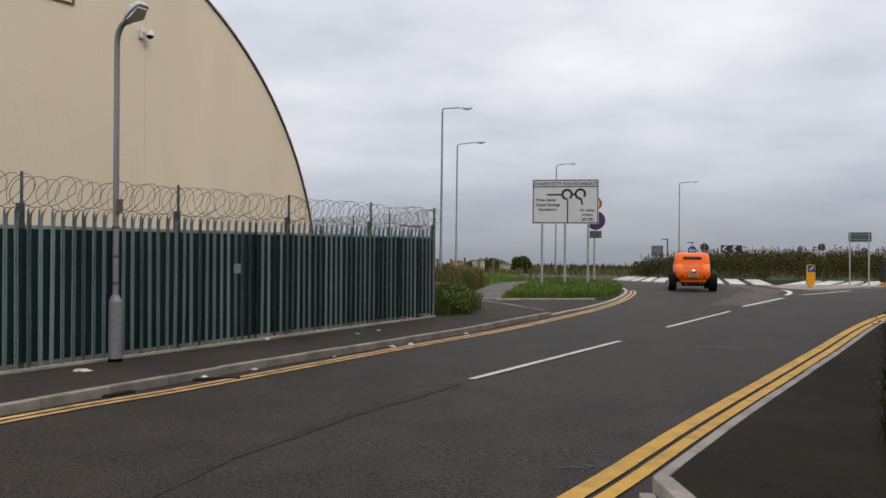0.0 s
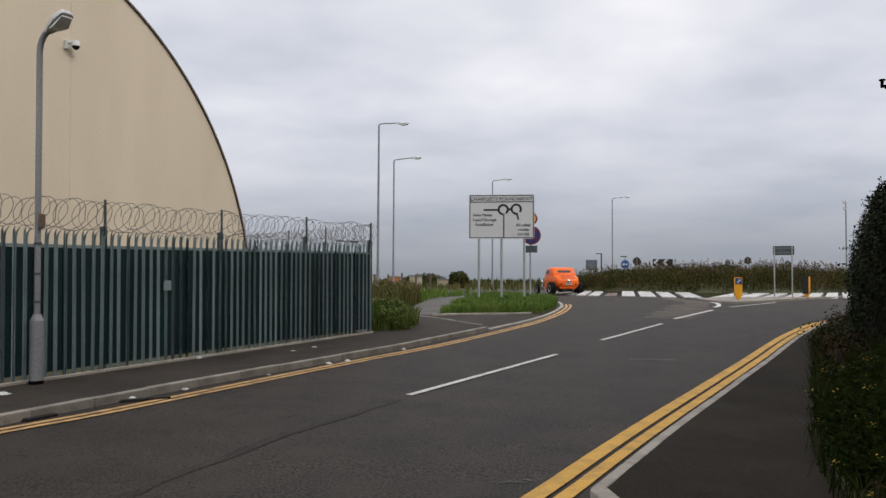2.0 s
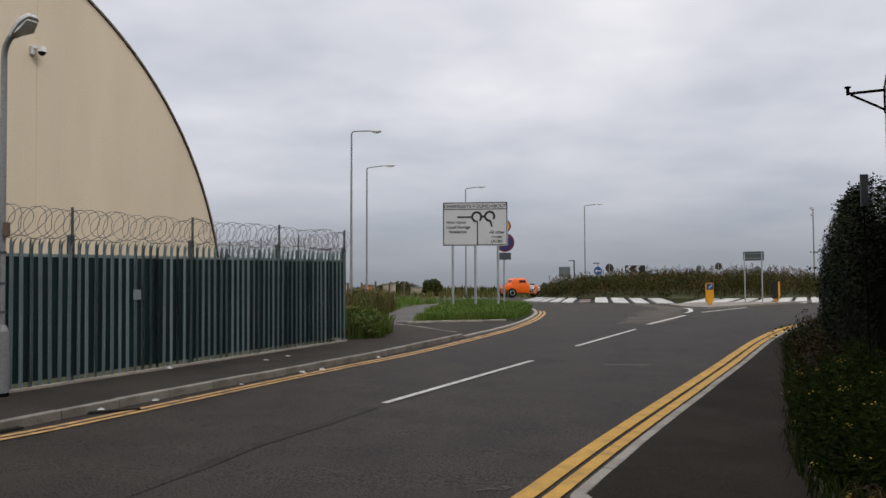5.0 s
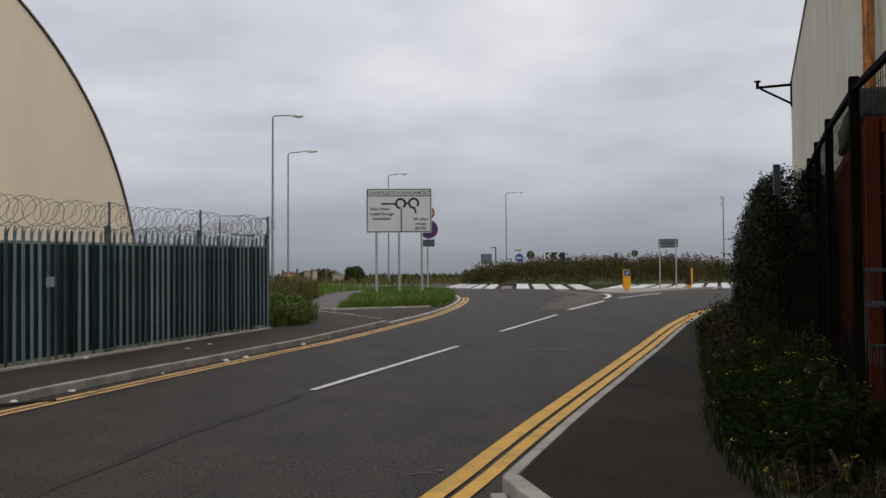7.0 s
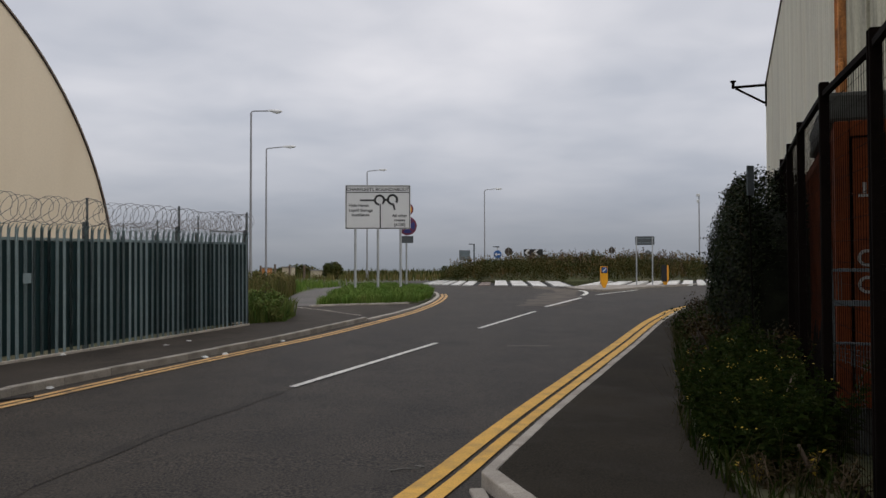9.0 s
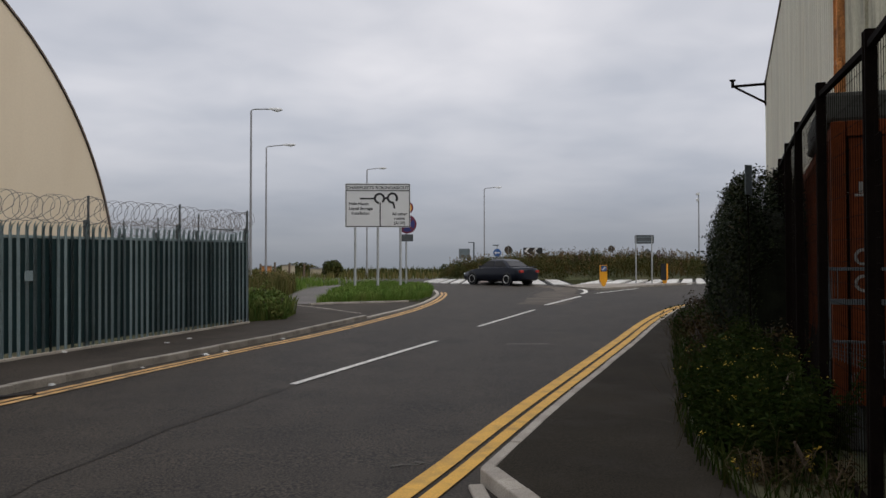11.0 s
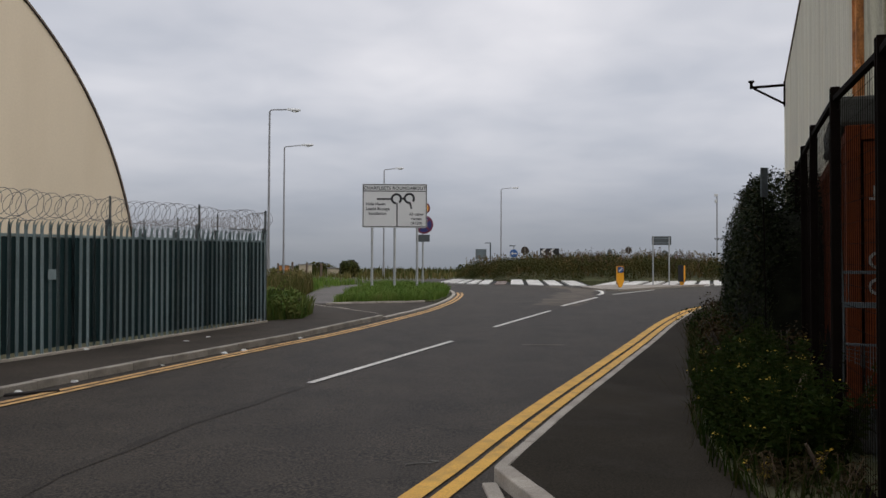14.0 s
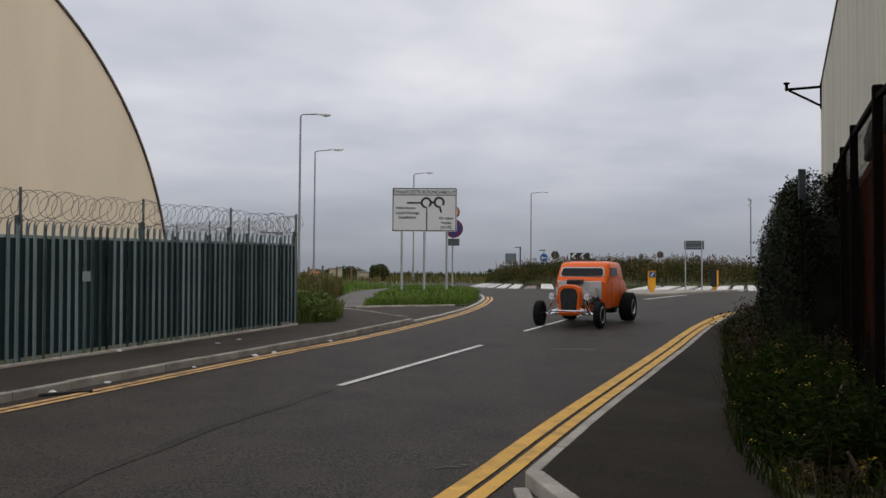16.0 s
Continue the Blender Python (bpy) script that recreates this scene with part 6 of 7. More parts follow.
def build_weeds():
    rnd = random.Random(21)
    bm = bmesh.new()
    sheet(bm, [(2.15, 3.4)] + [(x + 0.12, y) for x, y in VERGE] + [(8.7, 21.5), (7.2, 17.0), (5.1, 11.8), (3.4, 7.0), (2.9, 3.4)], 0.115)
    tagged(part("ground_verge", bm, SOIL), "bare earth under the overgrown verge", "ground", kind="structure")
    # ragwort: feathery stems, some with flat heads of yellow flowers
    for i in range(95):
        y = rnd.uniform(5.95, 10.6)
        into = abs(rnd.gauss(0, 0.45))
        if into > 1.0:
            continue
        x = verge_x(y) + 0.24 + into
        t = thing("ragwort_plant", "leafy green ragwort with small yellow flower heads", "weed", pose(x, y, gz(y) + 0.11), group="ragwort on the verge")
        bm = bmesh.new()
        V, F, FV, FF = [], [], [], []
        grow = min(1.0, 0.55 + into * 0.9)
        for k in range(rnd.randint(5, 9)):
            h = rnd.uniform(.35, 0.95) * grow
            l = Vector((rnd.gauss(0, .13), rnd.gauss(0, .15), 0))
            pts = [Vector((0, 0, -0.02)), l * .35 + Vector((0, 0, h * .55)), l + Vector((0, 0, h))]
            tube(bm, pts, [0.006, 0.005, 0.003], 4)
            for q in range(60):
                f = rnd.uniform(.08, .98)
                c = pts[0] * (1 - f) ** 2 + pts[1] * 2 * f * (1 - f) + pts[2] * f * f
                a_ = rnd.uniform(0, 6.283)
                add_sliver(V, F, rnd, c, Vector((math.cos(a_), math.sin(a_), rnd.uniform(-.2, .9))), rnd.uniform(.05, .12) * (1.25 - 0.6 * f))
            if rnd.random() < 0.085:
                for q in range(rnd.randint(3, 7)):
                    c = pts[2] + Vector((rnd.gauss(0, .035), rnd.gauss(0, .035), rnd.uniform(-.02, .02)))
                    i0 = len(FV)
                    r = rnd.uniform(.006, .012)
                    tilt = Vector((rnd.gauss(0, .4), rnd.gauss(0, .4), 1)).normalized()
                    e1 = tilt.orthogonal().normalized()
                    e2 = tilt.cross(e1)
                    FV.append(tuple(c + tilt * .006))
                    FV += [tuple(c + (e1 * math.cos(a_) + e2 * math.sin(a_)) * r) for a_ in [k2 * math.pi / 3 for k2 in range(6)]]
                    FF += [(i0, i0 + 1 + k2, i0 + 1 + (k2 + 1) % 6) for k2 in range(6)]
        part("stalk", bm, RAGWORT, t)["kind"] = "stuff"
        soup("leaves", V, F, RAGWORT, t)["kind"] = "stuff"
        if FV:
            soup("flowers", FV, FF, FLOWER, t)["kind"] = "stuff"
    # low dry weeds and rubbish at the near end
    for i in range(16):
        x, y = rnd.uniform(2.15, 2.95), rnd.uniform(5.45, 5.95)
        t = thing("dry_weed", "dried straw-coloured weed with withered heads", "weed", pose(x, y, gz(y) + 0.11), group="dry weeds at the verge's end")
        V, F = [], []
        bm = bmesh.new()
        for k in range(rnd.randint(3, 6)):
            h = rnd.uniform(.10, .26)
            l = Vector((rnd.gauss(0, .08), rnd.gauss(0, .08), h))
            tube(bm, [(0, 0, -0.02), l * .5, l], 0.004, 4)
            for q in range(12):
                a_ = rnd.uniform(0, 6.283)
                add_sliver(V, F, rnd, l * rnd.uniform(.4, 1.05), Vector((math.cos(a_), math.sin(a_), rnd.uniform(-.3, .6))), rnd.uniform(.03, .07))
        part("stalk", bm, STEM, t)["kind"] = "stuff"
        soup("withered_leaves", V, F, FLOWER if i in (4, 11) else DRY_LEAF, t)["kind"] = "stuff"
    t = thing("pale_stick", "pale broken stick leaning in the weeds", "stick", pose(2.66, 5.9, gz(5.9) + 0.08, 8, -20, 0))
    bm = bmesh.new()
    tube(bm, [(0, 0, 0), (0.01, 0.01, 0.2), (-0.01, 0.02, 0.36)], [0.022, 0.02, 0.012], 6)
    part("stick", bm, TIMBER, t)
    # brown brambles and dead stalks farther on
    for i in range(34):
        y = rnd.uniform(9.5, 20.5)
        into = rnd.uniform(0, 0.85)
        x = verge_x(y) + 0.42 + into
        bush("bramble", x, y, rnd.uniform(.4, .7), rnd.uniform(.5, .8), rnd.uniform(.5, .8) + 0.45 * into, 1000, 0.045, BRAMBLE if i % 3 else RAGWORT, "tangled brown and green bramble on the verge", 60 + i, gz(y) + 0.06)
    field("verge_weeds", [(x, y) for x, y in VERGE] + [(8.2, 21.5), (6.6, 17.0), (4.8, 11.8), (3.2, 7.0), (2.7, 5.2)], 7000, (0.10, 0.42), 0.013, RAGWORT, "green grass and weeds on the verge, darkened for its shade", 41, lambda x, y: gz(y) + 0.1, 0.7, 0.5)
    field("dead_stalks", [(x - 0.12, y) for x, y in VERGE] + [(8.2, 21.5), (6.6, 17.0), (4.8, 11.8), (3.2, 7.0), (2.7, 5.2)], 900, (0.25, 0.8), 0.006, DRY_LEAF, "dead brown stalks hanging over the footway", 42, lambda x, y: gz(y) + 0.1, 1.3, 0.5)


def build_litter():
    rnd = random.Random(77)
    spots = [(-7.28, 9.57, .12), (-4.22, 14.05, .06), (-3.98, 14.48, .06), (-5.37, 10.86, .05), (-3.39, 16.64, .05), (-5.68, 9.97, .07), (-6.55, 13.7, .06), (-5.28, 15.15, .05), (-5.1, 15.9, .05), (-4.75, 12.5, .03), (-6.45, 7.75, .03), (-6.05, 9.1, .03)]
    for i, (x, y, r) in enumerate(spots):
        on = 0.10 if i in (0, 6, 7, 8) else 0.008
        t = thing("litter", "crumpled scrap of white paper on the tarmac", "litter", pose(x, y, gz(y) + on, 0, 0, rnd.uniform(0, 90)), group="scraps of litter")
        bm = bmesh.new()
        bmesh.ops.create_icosphere(bm, subdivisions=2, radius=r)
        for v in bm.verts:
            v.co *= 1 + 0.6 * noise.noise(v.co * (1.2 / r) + Vector((i * 3, 0, 0)))
            v.co.z = max(0, v.co.z * (0.25 if i in (0, 7, 8) else 0.6))
        part("paper", bm, PAPER, t)
    t = thing("scrap_of_wire", "thin bent piece of pale wire lying on the road", "litter", pose(-0.50, 6.72, gz(6.72) + 0.005))
    bm = bmesh.new()
    tube(bm, [(0.0, 0, 0.004), (0.1, 0.06, 0.006), (0.22, 0.04, 0.01), (0.28, 0.12, 0.006), (0.2, 0.16, 0.004)], 0.005, 5)
    part("wire", bm, STENCIL, t)


build_island_planting()
build_lawn()
build_bushes()
build_ivy()
build_weeds()
build_litter()


# ---- cars ----
def wheel(parent, x, y, r, w, rim_r, chrome=True):
    """A wheel turning about its own x axis; returns it, to be keyed."""
    hub = new("wheel")
    hub.parent = parent
    hub.location = (x, y, r)
    s = 1 if x > 0 else -1
    bm = bmesh.new()
    prof = [(rim_r * .96, -w * .44), (rim_r * 1.06, -w * .5), (r * .9, -w * .5), (r * .985, -w * .40), (r, -w * .2), (r, w * .2), (r * .985, w * .40), (r * .9, w * .5), (rim_r * 1.06, w * .5), (rim_r * .96, w * .44)]
    lathe(bm, prof, 28)
    part("tyre", bm, RUBBER, hub, "black tyre", True)
    bm = bmesh.new()
    m_ = Matrix.Identity(4) if s > 0 else Matrix.Rotation(math.pi, 4, "Z")
    lathe(bm, [(rim_r, -w * .2), (rim_r, w * .46), (rim_r * .9, w * .505), (rim_r * .84, w * .40), (rim_r * .8, w * .2), (rim_r * .4, w * .24), (rim_r * .3, w * .40), (0.02, w * .42)], 24, m_)
    rim = part("rim", bm, ALLOY, hub, "polished rim", True)
    for k in range(5):
        bm = bmesh.new()
        a_ = 2 * math.pi * k / 5
        box(bm, (w * .30 * s, 0, rim_r * .58), (w * .14, rim_r * .22, rim_r * .5), Matrix.Rotation(a_, 4, "X"), bevel=0.006)
        part("spoke", bm, CHROME if chrome else ALLOY, rim)
    return hub


def mirror_ring(pts):
    """Close a half outline (x >= 0, from bottom centre to top centre) over to the other side."""
    return pts + [(-x, y, z) for x, y, z in pts[::-1] if x > 1e-6]


def build_hot_rod():
    car = thing("hot_rod", "bright orange vintage hot rod coupe with an open engine", "car")
    # tub: lower body from tail to cowl
    def sec(y, wb, wm, wt, zb, zm, zt, crown=0.0):
        return mirror_ring([(0.0001, y, zb), (wb * .8, y, zb), (wb, y, zb + 0.05), (wm, y, zm), (wm * 1.0, y, (zm + zt) / 2), (wt, y, zt - 0.02), (wt * .85, y, zt + crown * .6), (0.0001, y, zt + crown)])
    bm = bmesh.new()
    loft(bm, [sec(-1.88, .52, .58, .55, .60, .70, .80), sec(-1.86, .60, .66, .62, .54, .68, .93), sec(-1.72, .66, .715, .67, .47, .72, 1.07, .02), sec(-1.40, .68, .745, .71, .42, .76, 1.17, .03),
              sec(-1.0, .70, .775, .745, .40, .80, 1.21, .02), sec(-.4, .71, .785, .76, .39, .80, 1.21), sec(.1, .69, .755, .735, .39, .80, 1.19, .02), sec(.42, .63, .69, .66, .39, .80, 1.14, .06)])
    body = part("body", bm, ORANGE, car, "glossy orange body", True)
    body.data.polygons.foreach_set("use_smooth", [True] * len(body.data.polygons))
    # cabin
    def cab(z, y0, y1, w0, w1, r=0.14):
        """Outline at height z: back edge y0, front edge y1, half widths."""
        pts = []
        for cx, cy, sx, sy, a0 in ((w1, y1, -1, -1, 0), (-w1, y1, 1, -1, 90), (-w0, y0, 1, 1, 180), (w0, y0, -1, 1, 270)):
            for i in range(5):
                a_ = radians(a0 + 90 * i / 4)
                pts.append((cx + sx * r + r * math.cos(a_), cy + sy * r + r * math.sin(a_), z))
        return pts
    bm = bmesh.new()
    loft(bm, [cab(1.12, -1.26, .34, .745, .71), cab(1.22, -1.25, .30, .755, .72), cab(1.36, -1.20, .22, .745, .705), cab(1.54, -1.10, .12, .72, .68, .12), cab(1.615, -1.04, .06, .70, .665, .12), cab(1.655, -.96, -.01, .65, .62, .12), cab(1.682, -.76, -.20, .46, .44, .14)])
    cabin = part("cabin", bm, ORANGE, car, "chopped orange roof and pillars", True)
    # windscreen with a pale frame
    def screen(z0, z1, y0, y1, w0, w1, mname, material, out, label, grow=0.0):
        bm = bmesh.new()
        g = grow
        p = [Vector((-w0 - g, y0, z0 - g)), Vector((w0 + g, y0, z0 - g)), Vector((w1 + g, y1, z1 + g)), Vector((-w1 - g, y1, z1 + g))]
        extrude_poly(bm, p, (0, 1 if out > 0 else -1, 0), abs(out))
        bmesh.ops.bevel(bm, geom=[e for e in bm.edges if abs((e.verts[0].co - e.verts[1].co).y) > abs(out) * .8 and (e.verts[0].co - e.verts[1].co).length < abs(out) * 1.2], offset=0.03, segments=3, affect="EDGES")
        return part(mname, bm, material, cabin, label)
    screen(1.295, 1.505, .262, .152, .59, .555, "windscreen_frame", SIGN_WHITE, 0.012, "pale windscreen frame", 0.028)
    screen(1.295, 1.505, .277, .167, .59, .555, "windscreen", CAR_GLASS, 0.012, "dark windscreen")
    screen(1.38, 1.50, -1.205, -1.135, .42, .40, "rear_window", CAR_GLASS, -0.014, "narrow dark rear window")
    for s in (-1, 1):
        for y0, y1, t0, t1 in ((-.60, .06, -.56, -.02),):
            bm = bmesh.new()
            p = [Vector((s * .742, y0, 1.29)), Vector((s * .722, y1, 1.29)), Vector((s * .690, t1, 1.51)), Vector((s * .712, t0, 1.51))]
            extrude_poly(bm, p, (s, 0, 0), 0.012)
            part("side_window", bm, CAR_GLASS, cabin, "dark side window")
        bm = bmesh.new()
        pts = [(s * (.772 if y > -.2 else .782), y, z) for y, z in ((.12, .50), (.14, 1.16), (-.64, 1.20), (-.66, .50))]
        tube(bm, [Vector(p) for p in pts + pts[:1]], 0.003, 4)
        part("door_seam", bm, LOUVRE, body)
        bm = bmesh.new()
        rod(bm, (s * .785, -.52, 1.02), (s * .795, -.40, 1.02), 0.012, seg=6)
        part("door_handle", bm, CHROME, body)
    # trunk louvres, tank, plate, tail lamps
    for k in range(8):
        x = -.385 + .11 * k
        bm = bmesh.new()
        tube(bm, [(x, -1.46, 1.182), (x, -1.62, 1.135), (x, -1.75, 1.055), (x, -1.83, .965)], 0.017, 5)
        part("louvre", bm, LOUVRE, body, "louvre slot, its inner shade painted dark orange")
    bm = bmesh.new()
    box(bm, (0, -1.68, .45), (1.06, .24, .12), bevel=0.03)
    part("rear_pan", bm, ORANGE, body)
    bm = bmesh.new()
    box(bm, (0, -1.42, .33), (.96, .40, .22), bevel=0.05)
    part("fuel_tank", bm, CAR_BLACK, body, "black tank slung between the rear wheels")
    bm = bmesh.new()
    box(bm, (0, -1.93, .70), (.40, .015, .12), bevel=0.003)
    pl = part("number_plate", bm, PLATE, body, "pale plate with dark bars")
    bm = bmesh.new()
    for k in range(5):
        box(bm, (-.14 + .07 * k, -1.941, .70), (.04, .004, .07))
    part("plate_bars", bm, SIGN_BLACK, pl)
    bm = bmesh.new()
    bmesh.ops.create_uvsphere(bm, u_segments=12, v_segments=8, radius=0.10, matrix=Matrix.Translation((0, -1.90, .86)))
    part("filler_cap", bm, CHROME, body, "chrome cap", True)
    for s in (-1, 1):
        bm = bmesh.new()
        rod(bm, (s * .46, -1.82, .66), (s * .46, -1.91, .66), 0.05, seg=12)
        part("tail_lamp", bm, LAMP_RED, body, "red tail lamp")
    # chassis, axles, firewall, engine
    bm = bmesh.new()
    for s in (-1, 1):
        tube(bm, [(s * .34, -1.75, .50), (s * .36, -1.0, .38), (s * .34, .4, .38), (s * .26, 1.38, .44)], 0.045, 6)
    part("frame_rails", bm, ORANGE, car, "orange frame rails")
    bm = bmesh.new()
    rod(bm, (-.76, 1.36, .34), (.76, 1.36, .34), 0.03, seg=8)
    for s in (-1, 1):
        rod(bm, (s * .30, 1.36, .46), (s * .66, 1.36, .34), 0.022, seg=6)
        rod(bm, (s * .62, 1.34, .36), (s * .32, .50, .42), 0.018, seg=6)
        rod(bm, (s * .55, 1.40, .32), (s * .40, 1.44, .72), 0.03, seg=8)
    part("front_axle", bm, CHROME, car, "chrome front axle and links")
    bm = bmesh.new()
    rod(bm, (-.75, -1.30, .42), (.75, -1.30, .42), 0.05, seg=8)
    bmesh.ops.create_uvsphere(bm, u_segments=12, v_segments=8, radius=0.15, matrix=Matrix.Translation((0, -1.30, .42)))
    for s in (-1, 1):
        rod(bm, (s * .40, -1.5, .34), (s * .40, -1.42, .80), 0.035, seg=8)
    part("rear_axle", bm, CAR_BLACK, car)
    bm = bmesh.new()
    for s in (-1, 1):
        rod(bm, (s * .28, -.9, .32), (s * .30, -1.98, .34), 0.035, seg=8)
    part("exhausts", bm, CHROME, car, "chrome exhaust pipes")
    bm = bmesh.new()
    box(bm, (0, .475, .93), (1.20, .03, .46), bevel=0.012)
    for s in (-1, 1):
        box(bm, (s * .42, .70, .86), (.02, .44, .26), Matrix.Rotation(s * -0.12, 4, "Z"), bevel=0.008)
    part("firewall", bm, ALLOY, car, "bright aluminium firewall")
    bm = bmesh.new()
    box(bm, (0, .47, .58), (1.10, .05, .36), bevel=0.02)
    part("toe_board", bm, CAR_BLACK, car)
    eng = new("engine", None)
    eng.parent = car
    bm = bmesh.new()
    box(bm, (0, .85, .62), (.42, .62, .40), bevel=0.03)
    part("block", bm, CAR_BLACK, eng)
    for s in (-1, 1):
        bm = bmesh.new()
        box(bm, (0, 0, 0), (.14, .56, .12), Matrix.Translation((s * .22, .85, .86)) @ Matrix.Rotation(s * radians(35), 4, "Y"), bevel=0.03)
        part("valve_cover", bm, CHROME, eng)
        for k in range(4):
            bm = bmesh.new()
            y = .62 + .15 * k
            tube(bm, [(s * .25, y, .74), (s * .36, y, .72), (s * .42, y - .08, .60), (s * .42, y - .16, .46)], 0.02, 6)
            part("header_pipe", bm, CHROME, eng)
    bm = bmesh.new()
    box(bm, (0, .88, 1.00), (.30, .40, .10), bevel=0.02)
    rod(bm, (0, .80, 1.0), (0, .80, 1.12), 0.12, seg=14)
    part("intake", bm, ALLOY, eng)
    bm = bmesh.new()
    box(bm, (0, .86, 1.15), (.36, .40, .12), bevel=0.03)
    part("air_scoop", bm, CAR_BLACK, eng, "black air scoop")
    # grille shell
    def arch(w, zb, zt, y, k=10):
        pts = [(-w * .82, y, zb), (w * .82, y, zb)]
        for i in range(k + 1):
            a_ = math.pi * i / k
            pts.append((w * math.copysign(abs(math.cos(a_)) ** .6, math.cos(a_)), y, zt - .22 + .22 * math.sin(a_) ** .8))
        return pts
    bm = bmesh.new()
    loft(bm, [arch(.30, .32, 1.07, 1.12), arch(.305, .28, 1.09, 1.30), arch(.295, .29, 1.07, 1.39)])
    shell = part("grille_shell", bm, ORANGE, car, "orange grille shell", True)
    bm = bmesh.new()
    extrude_poly(bm, [Vector(p) for p in arch(.235, .35, 1.0, 1.385)], (0, 1, 0), 0.012)
    part("grille", bm, CAR_BLACK, shell, "black grille")
    for k in range(9):
        bm = bmesh.new()
        x = -.20 + .05 * k
        rod(bm, (x, 1.40, .37), (x, 1.40, .88), 0.004, seg=4)
        part("grille_bar", bm, GALV_DARK, shell)
    for s in (-1, 1):
        bm = bmesh.new()
        m_ = Matrix.Translation((s * .47, 1.36, .80)) @ Matrix.Scale(0.85, 4) @ Matrix.Rotation(radians(90), 4, "Z")
        lathe(bm, [(0.02, -.14), (.06, -.12), (.095, -.04), (.105, .03), (.10, .05), (.085, .04)], 18, m_)
        lamp = part("headlamp", bm, CHROME, car, "chrome headlamp", True)
        bm = bmesh.new()
        lathe(bm, [(0.002, .062), (.05, .058), (.09, .04), (.088, .03)], 18, m_)
        part("lens", bm, LAMP_BOWL, lamp, "clear lens", True)
        bm = bmesh.new()
        rod(bm, (s * .50, 1.33, .72), (s * .30, 1.28, .52), 0.018, seg=6)
        part("lamp_bracket", bm, CHROME, lamp)
    bm = bmesh.new()
    tube(bm, [(-.42, 1.46, .42), (0, 1.50, .42), (.42, 1.46, .42)], 0.022, 8)
    part("spreader_bar", bm, CHROME, car, "chrome front bar")
    bm = bmesh.new()
    box(bm, (0, 1.44, .36), (.52, .10, .06), bevel=0.02)
    part("front_valance", bm, ORANGE, car)
    wheels = [wheel(car, s * .80, 1.36, .335, .17, .21) for s in (-1, 1)] + [wheel(car, s * .85, -1.30, .405, .34, .215) for s in (-1, 1)]
    return car, wheels


def build_saloon():
    car = thing("saloon_car", "dark navy saloon car with silver wheels", "car")
    def sec(y, w, zb, zt, wt):
        return mirror_ring([(0.0001, y, zb), (w * .85, y, zb), (w, y, zb + .12), (w, y, (zb + zt) / 2 + .05), (w * wt, y, zt - .03), (w * wt * .8, y, zt), (0.0001, y, zt + .01)])
    bm = bmesh.new()
    loft(bm, [sec(2.22, .60, .32, .56, .9), sec(2.12, .76, .22, .66, .92), sec(1.5, .86, .20, .82, .93), sec(.9, .88, .20, .92, .93), sec(0, .89, .19, .96, .94), sec(-1.0, .89, .20, .98, .94), sec(-1.7, .87, .22, .98, .92), sec(-2.1, .80, .28, .94, .9), sec(-2.2, .68, .34, .86, .9)])
    body = part("body", bm, NAVY, car, "dark navy body", True)
    def cab(z, y0, y1, w, r=.12):
        pts = []
        for cx, cy, sx, sy, a0 in ((w, y1, -1, -1, 0), (-w, y1, 1, -1, 90), (-w, y0, 1, 1, 180), (w, y0, -1, 1, 270)):
            for i in range(4):
                a_ = radians(a0 + 30 * i)
                pts.append((cx + sx * r + r * math.cos(a_), cy + sy * r + r * math.sin(a_), z))
        return pts
    bm = bmesh.new()
    loft(bm, [cab(.92, -1.55, .95, .82), cab(1.0, -1.42, .80, .80), cab(1.32, -.95, .28, .66), cab(1.39, -.80, .12, .60), cab(1.42, -.5, -.15, .42)])
    cabin = part("cabin", bm, NAVY, car, "", True)
    for s in (-1, 1):
        for y0, y1, t0, t1 in ((-.28, .68, -.24, .26), (-1.22, -.36, -.84, -.32)):
            bm = bmesh.new()
            extrude_poly(bm, [Vector(p) for p in ((s * .797, y0, 1.02), (s * .797, y1, 1.02), (s * .675, t1, 1.31), (s * .675, t0, 1.31))], (s, 0, 0), 0.012)
            part("side_window", bm, CAR_GLASS, cabin, "dark side window")
        bm = bmesh.new()
        box(bm, (s * .62, -2.16, .76), (.30, .10, .14), bevel=0.02)
        part("tail_lamp", bm, LAMP_RED, body, "red tail lamp")
        bm = bmesh.new()
        box(bm, (s * .58, 2.12, .58), (.30, .12, .12), bevel=0.03)
        part("headlamp", bm, LAMP_BOWL, body, "clear headlamp")
        bm = bmesh.new()
        box(bm, (s * .95, .62, 1.0), (.16, .10, .10), bevel=0.03)
        part("mirror", bm, NAVY, body)
    for y0, z0, y1, z1, w0, w1, nm in ((.80, 1.02, .32, 1.31, .70, .58, "windscreen"), (-1.43, 1.02, -.98, 1.31, .70, .58, "rear_window")):
        bm = bmesh.new()
        extrude_poly(bm, [Vector(p) for p in ((-w0, y0, z0), (w0, y0, z0), (w1, y1, z1), (-w1, y1, z1))], (0, 1 if y0 > 0 else -1, .5), 0.014)
        part(nm, bm, CAR_GLASS, cabin)
    bm = bmesh.new()
    box(bm, (0, -2.05, 1.02), (1.3, .18, .03), bevel=0.01)
    part("boot_spoiler", bm, NAVY, body)
    for s in (-1, 1):
        for y in (1.35, -1.30):
            bm = bmesh.new()
            rod(bm, (s * .70, y, .34), (s * .885, y, .34), .37, seg=22)
            part("wheel_arch", bm, CAR_BLACK, body)
    wheels = [wheel(car, s * .80, y, .32, .20, .22, False) for y in (1.35, -1.30) for s in (-1, 1)]
    return car, wheels


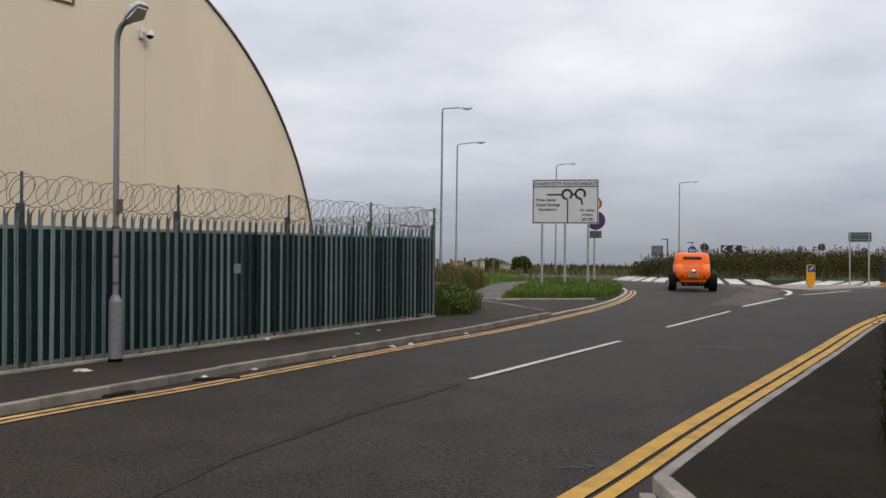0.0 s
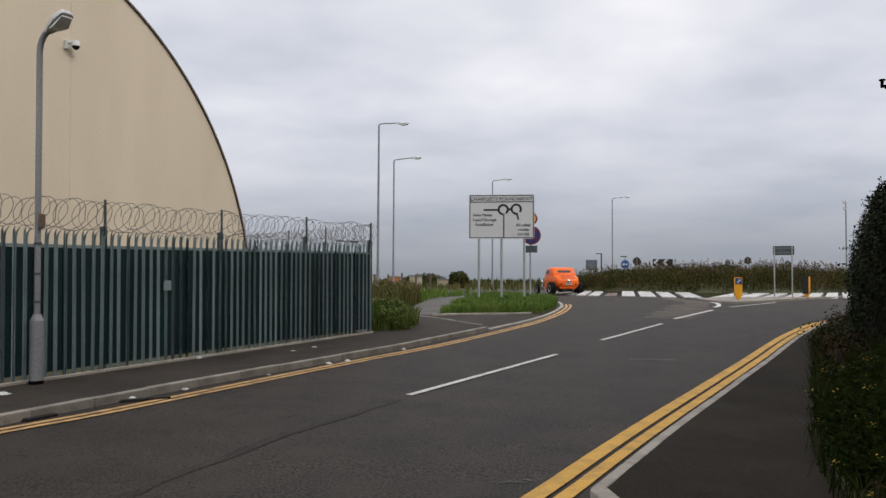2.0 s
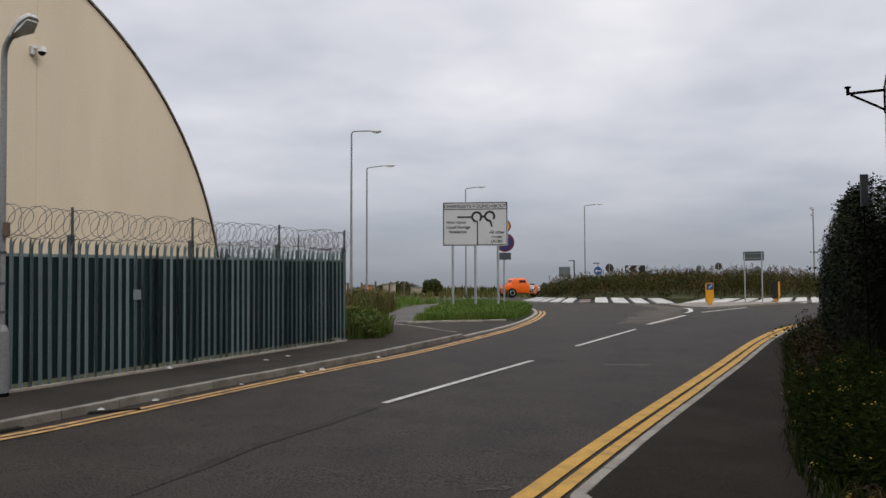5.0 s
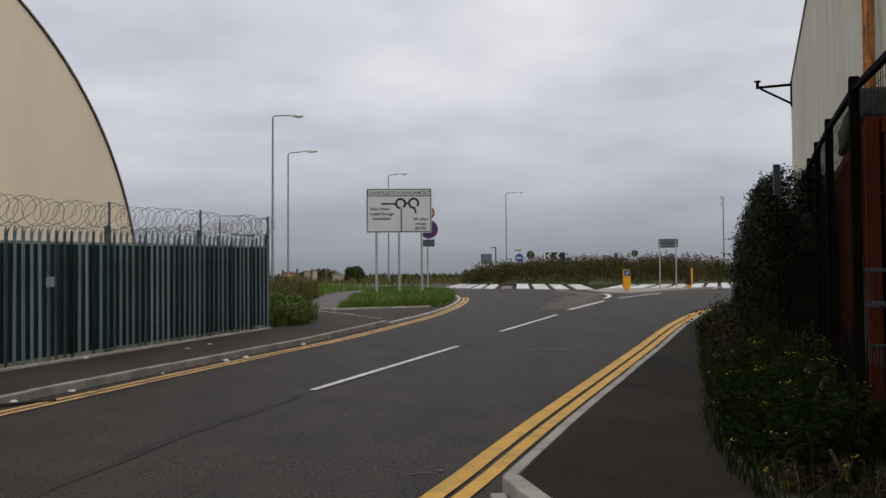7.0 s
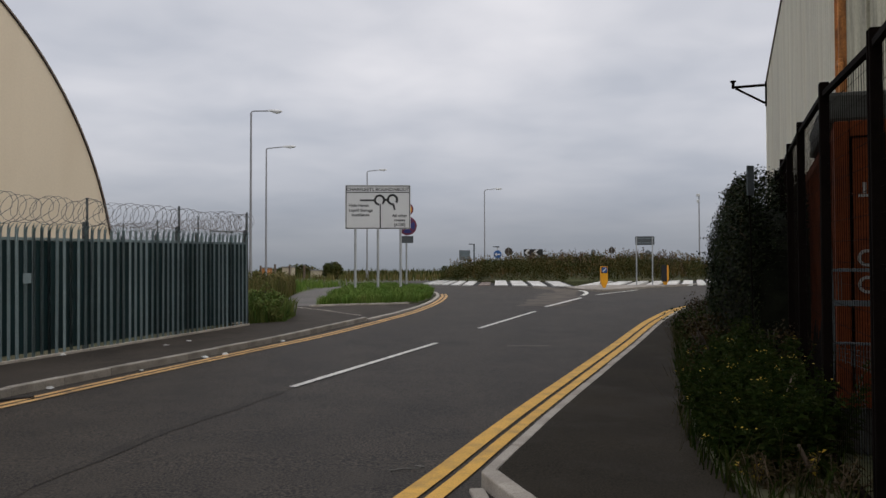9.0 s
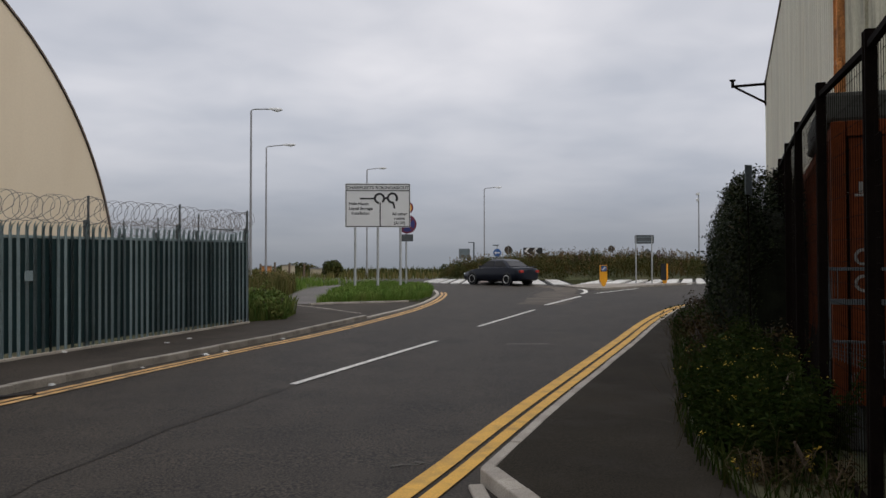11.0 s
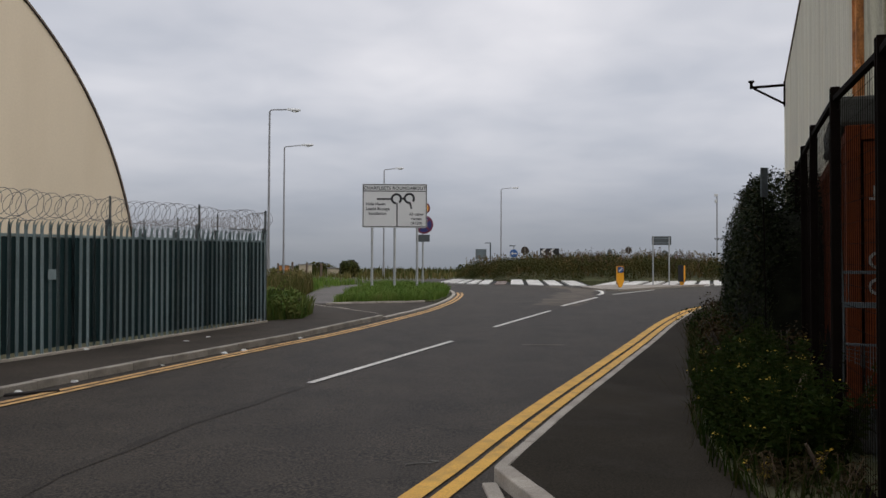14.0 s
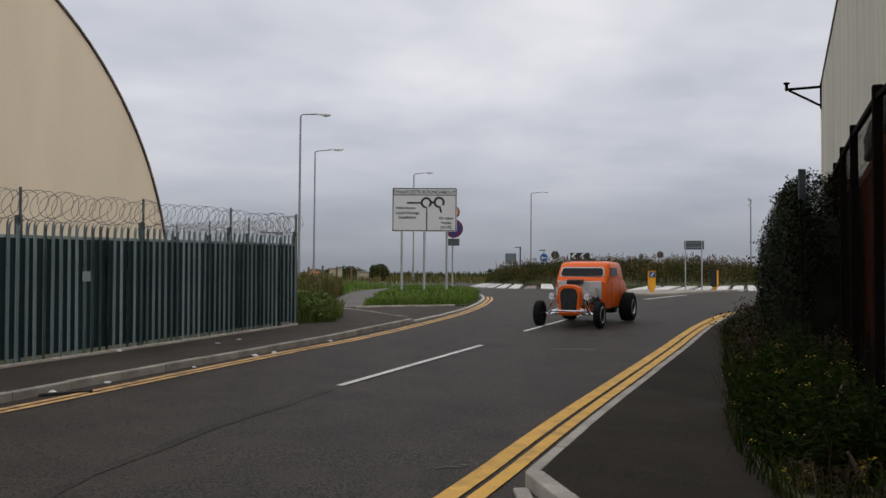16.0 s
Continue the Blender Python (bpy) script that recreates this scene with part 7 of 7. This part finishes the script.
def drive(car, wheels, way, radii):
    """Key a car along (seconds, x, y): it points along its way, follows the ground, and its wheels roll."""
    n = len(way)
    xs = [Vector((x, y)) for _, x, y in way]
    ts = [t for t, _, _ in way]

    def at(t):
        i = max(k for k in range(n - 1) if ts[k] <= t + 1e-9)
        h = ts[i + 1] - ts[i]
        u = (t - ts[i]) / h

        def slope(k):
            if k == 0:
                return (xs[1] - xs[0]) / (ts[1] - ts[0])
            if k == n - 1:
                return (xs[-1] - xs[-2]) / (ts[-1] - ts[-2])
            return (xs[k + 1] - xs[k - 1]) / (ts[k + 1] - ts[k - 1])
        m0, m1 = slope(i) * h, slope(i + 1) * h
        p = xs[i] * (2 * u ** 3 - 3 * u ** 2 + 1) + m0 * (u ** 3 - 2 * u ** 2 + u) + xs[i + 1] * (-2 * u ** 3 + 3 * u ** 2) + m1 * (u ** 3 - u ** 2)
        return p
    step = 1.0 / FPS
    total = int(SECONDS * FPS)
    rows, rolls, s = [], [], 0.0
    last = at(0)
    for k in range(total + 1):
        t = k * step
        p = at(t)
        s += (p - last).length
        last = p
        q, r = at(max(0, t - 0.12)), at(min(SECONDS, t + 0.12))
        v = (r - q).normalized()
        up = math.degrees(math.atan2(gz(p.y + v.y, p.x + v.x) - gz(p.y - v.y, p.x - v.x), 2.0))
        if k % 3 == 0:
            rows.append((t, pose(p.x, p.y, gz(p.y, p.x) + 0.012, up, 0, math.degrees(math.atan2(-v.x, v.y)))))
        rolls.append((t, s))
    walk(car, rows)
    for w, r in zip(wheels, radii):
        x, y, z = w.location
        walk(w, [(t, pose(x, y, z, -math.degrees(d / r), 0, 0)) for t, d in rolls])


hot_rod, hot_rod_wheels = build_hot_rod()
saloon, saloon_wheels = build_saloon()


def motions():
    # centre of the wheelbase, second by second: up the road, clockwise round the island, and back
    drive(hot_rod, hot_rod_wheels, [
        (0.0, 2.52, 38.2), (0.5, 2.46, 41.5), (1.0, 1.95, 44.3), (1.5, 0.85, 46.8), (2.0, -0.75, 50.3), (2.5, -2.45, 55.0), (3.0, -4.05, 59.3), (3.5, -5.3, 63.2),
        (4.2, -5.0, 67.6), (5.0, -1.8, 70.3), (5.8, 2.4, 71.2), (7.0, 7.2, 75.0), (8.6, 17.0, 83.0), (10.2, 29.0, 80.0), (11.6, 33.0, 66.0), (13.0, 25.0, 50.0),
        (13.8, 17.0, 41.8), (14.2, 13.25, 39.1), (14.4, 11.75, 38.0), (15.0, 7.6, 31.3), (15.5, 4.85, 27.0), (16.0, 2.57, 22.0)],
        (.335, .335, .405, .405))
    drive(saloon, saloon_wheels, [
        (0.0, 66.0, 61.0), (4.0, 48.0, 55.0), (8.0, 28.0, 48.0), (9.2, 21.2, 44.6), (9.8, 15.6, 42.0), (10.3, 10.6, 40.6), (10.8, 5.2, 42.6), (11.1, 2.1, 45.8), (11.3, -0.1, 48.2), (11.5, -2.35, 50.6), (11.7, -4.4, 52.0),
        (12.0, -7.9, 55.0), (12.2, -10.3, 57.2), (12.4, -12.8, 59.2), (13.0, -20.5, 62.6), (16.0, -58.0, 73.5)],
        (.32, .32, .32, .32))


motions()
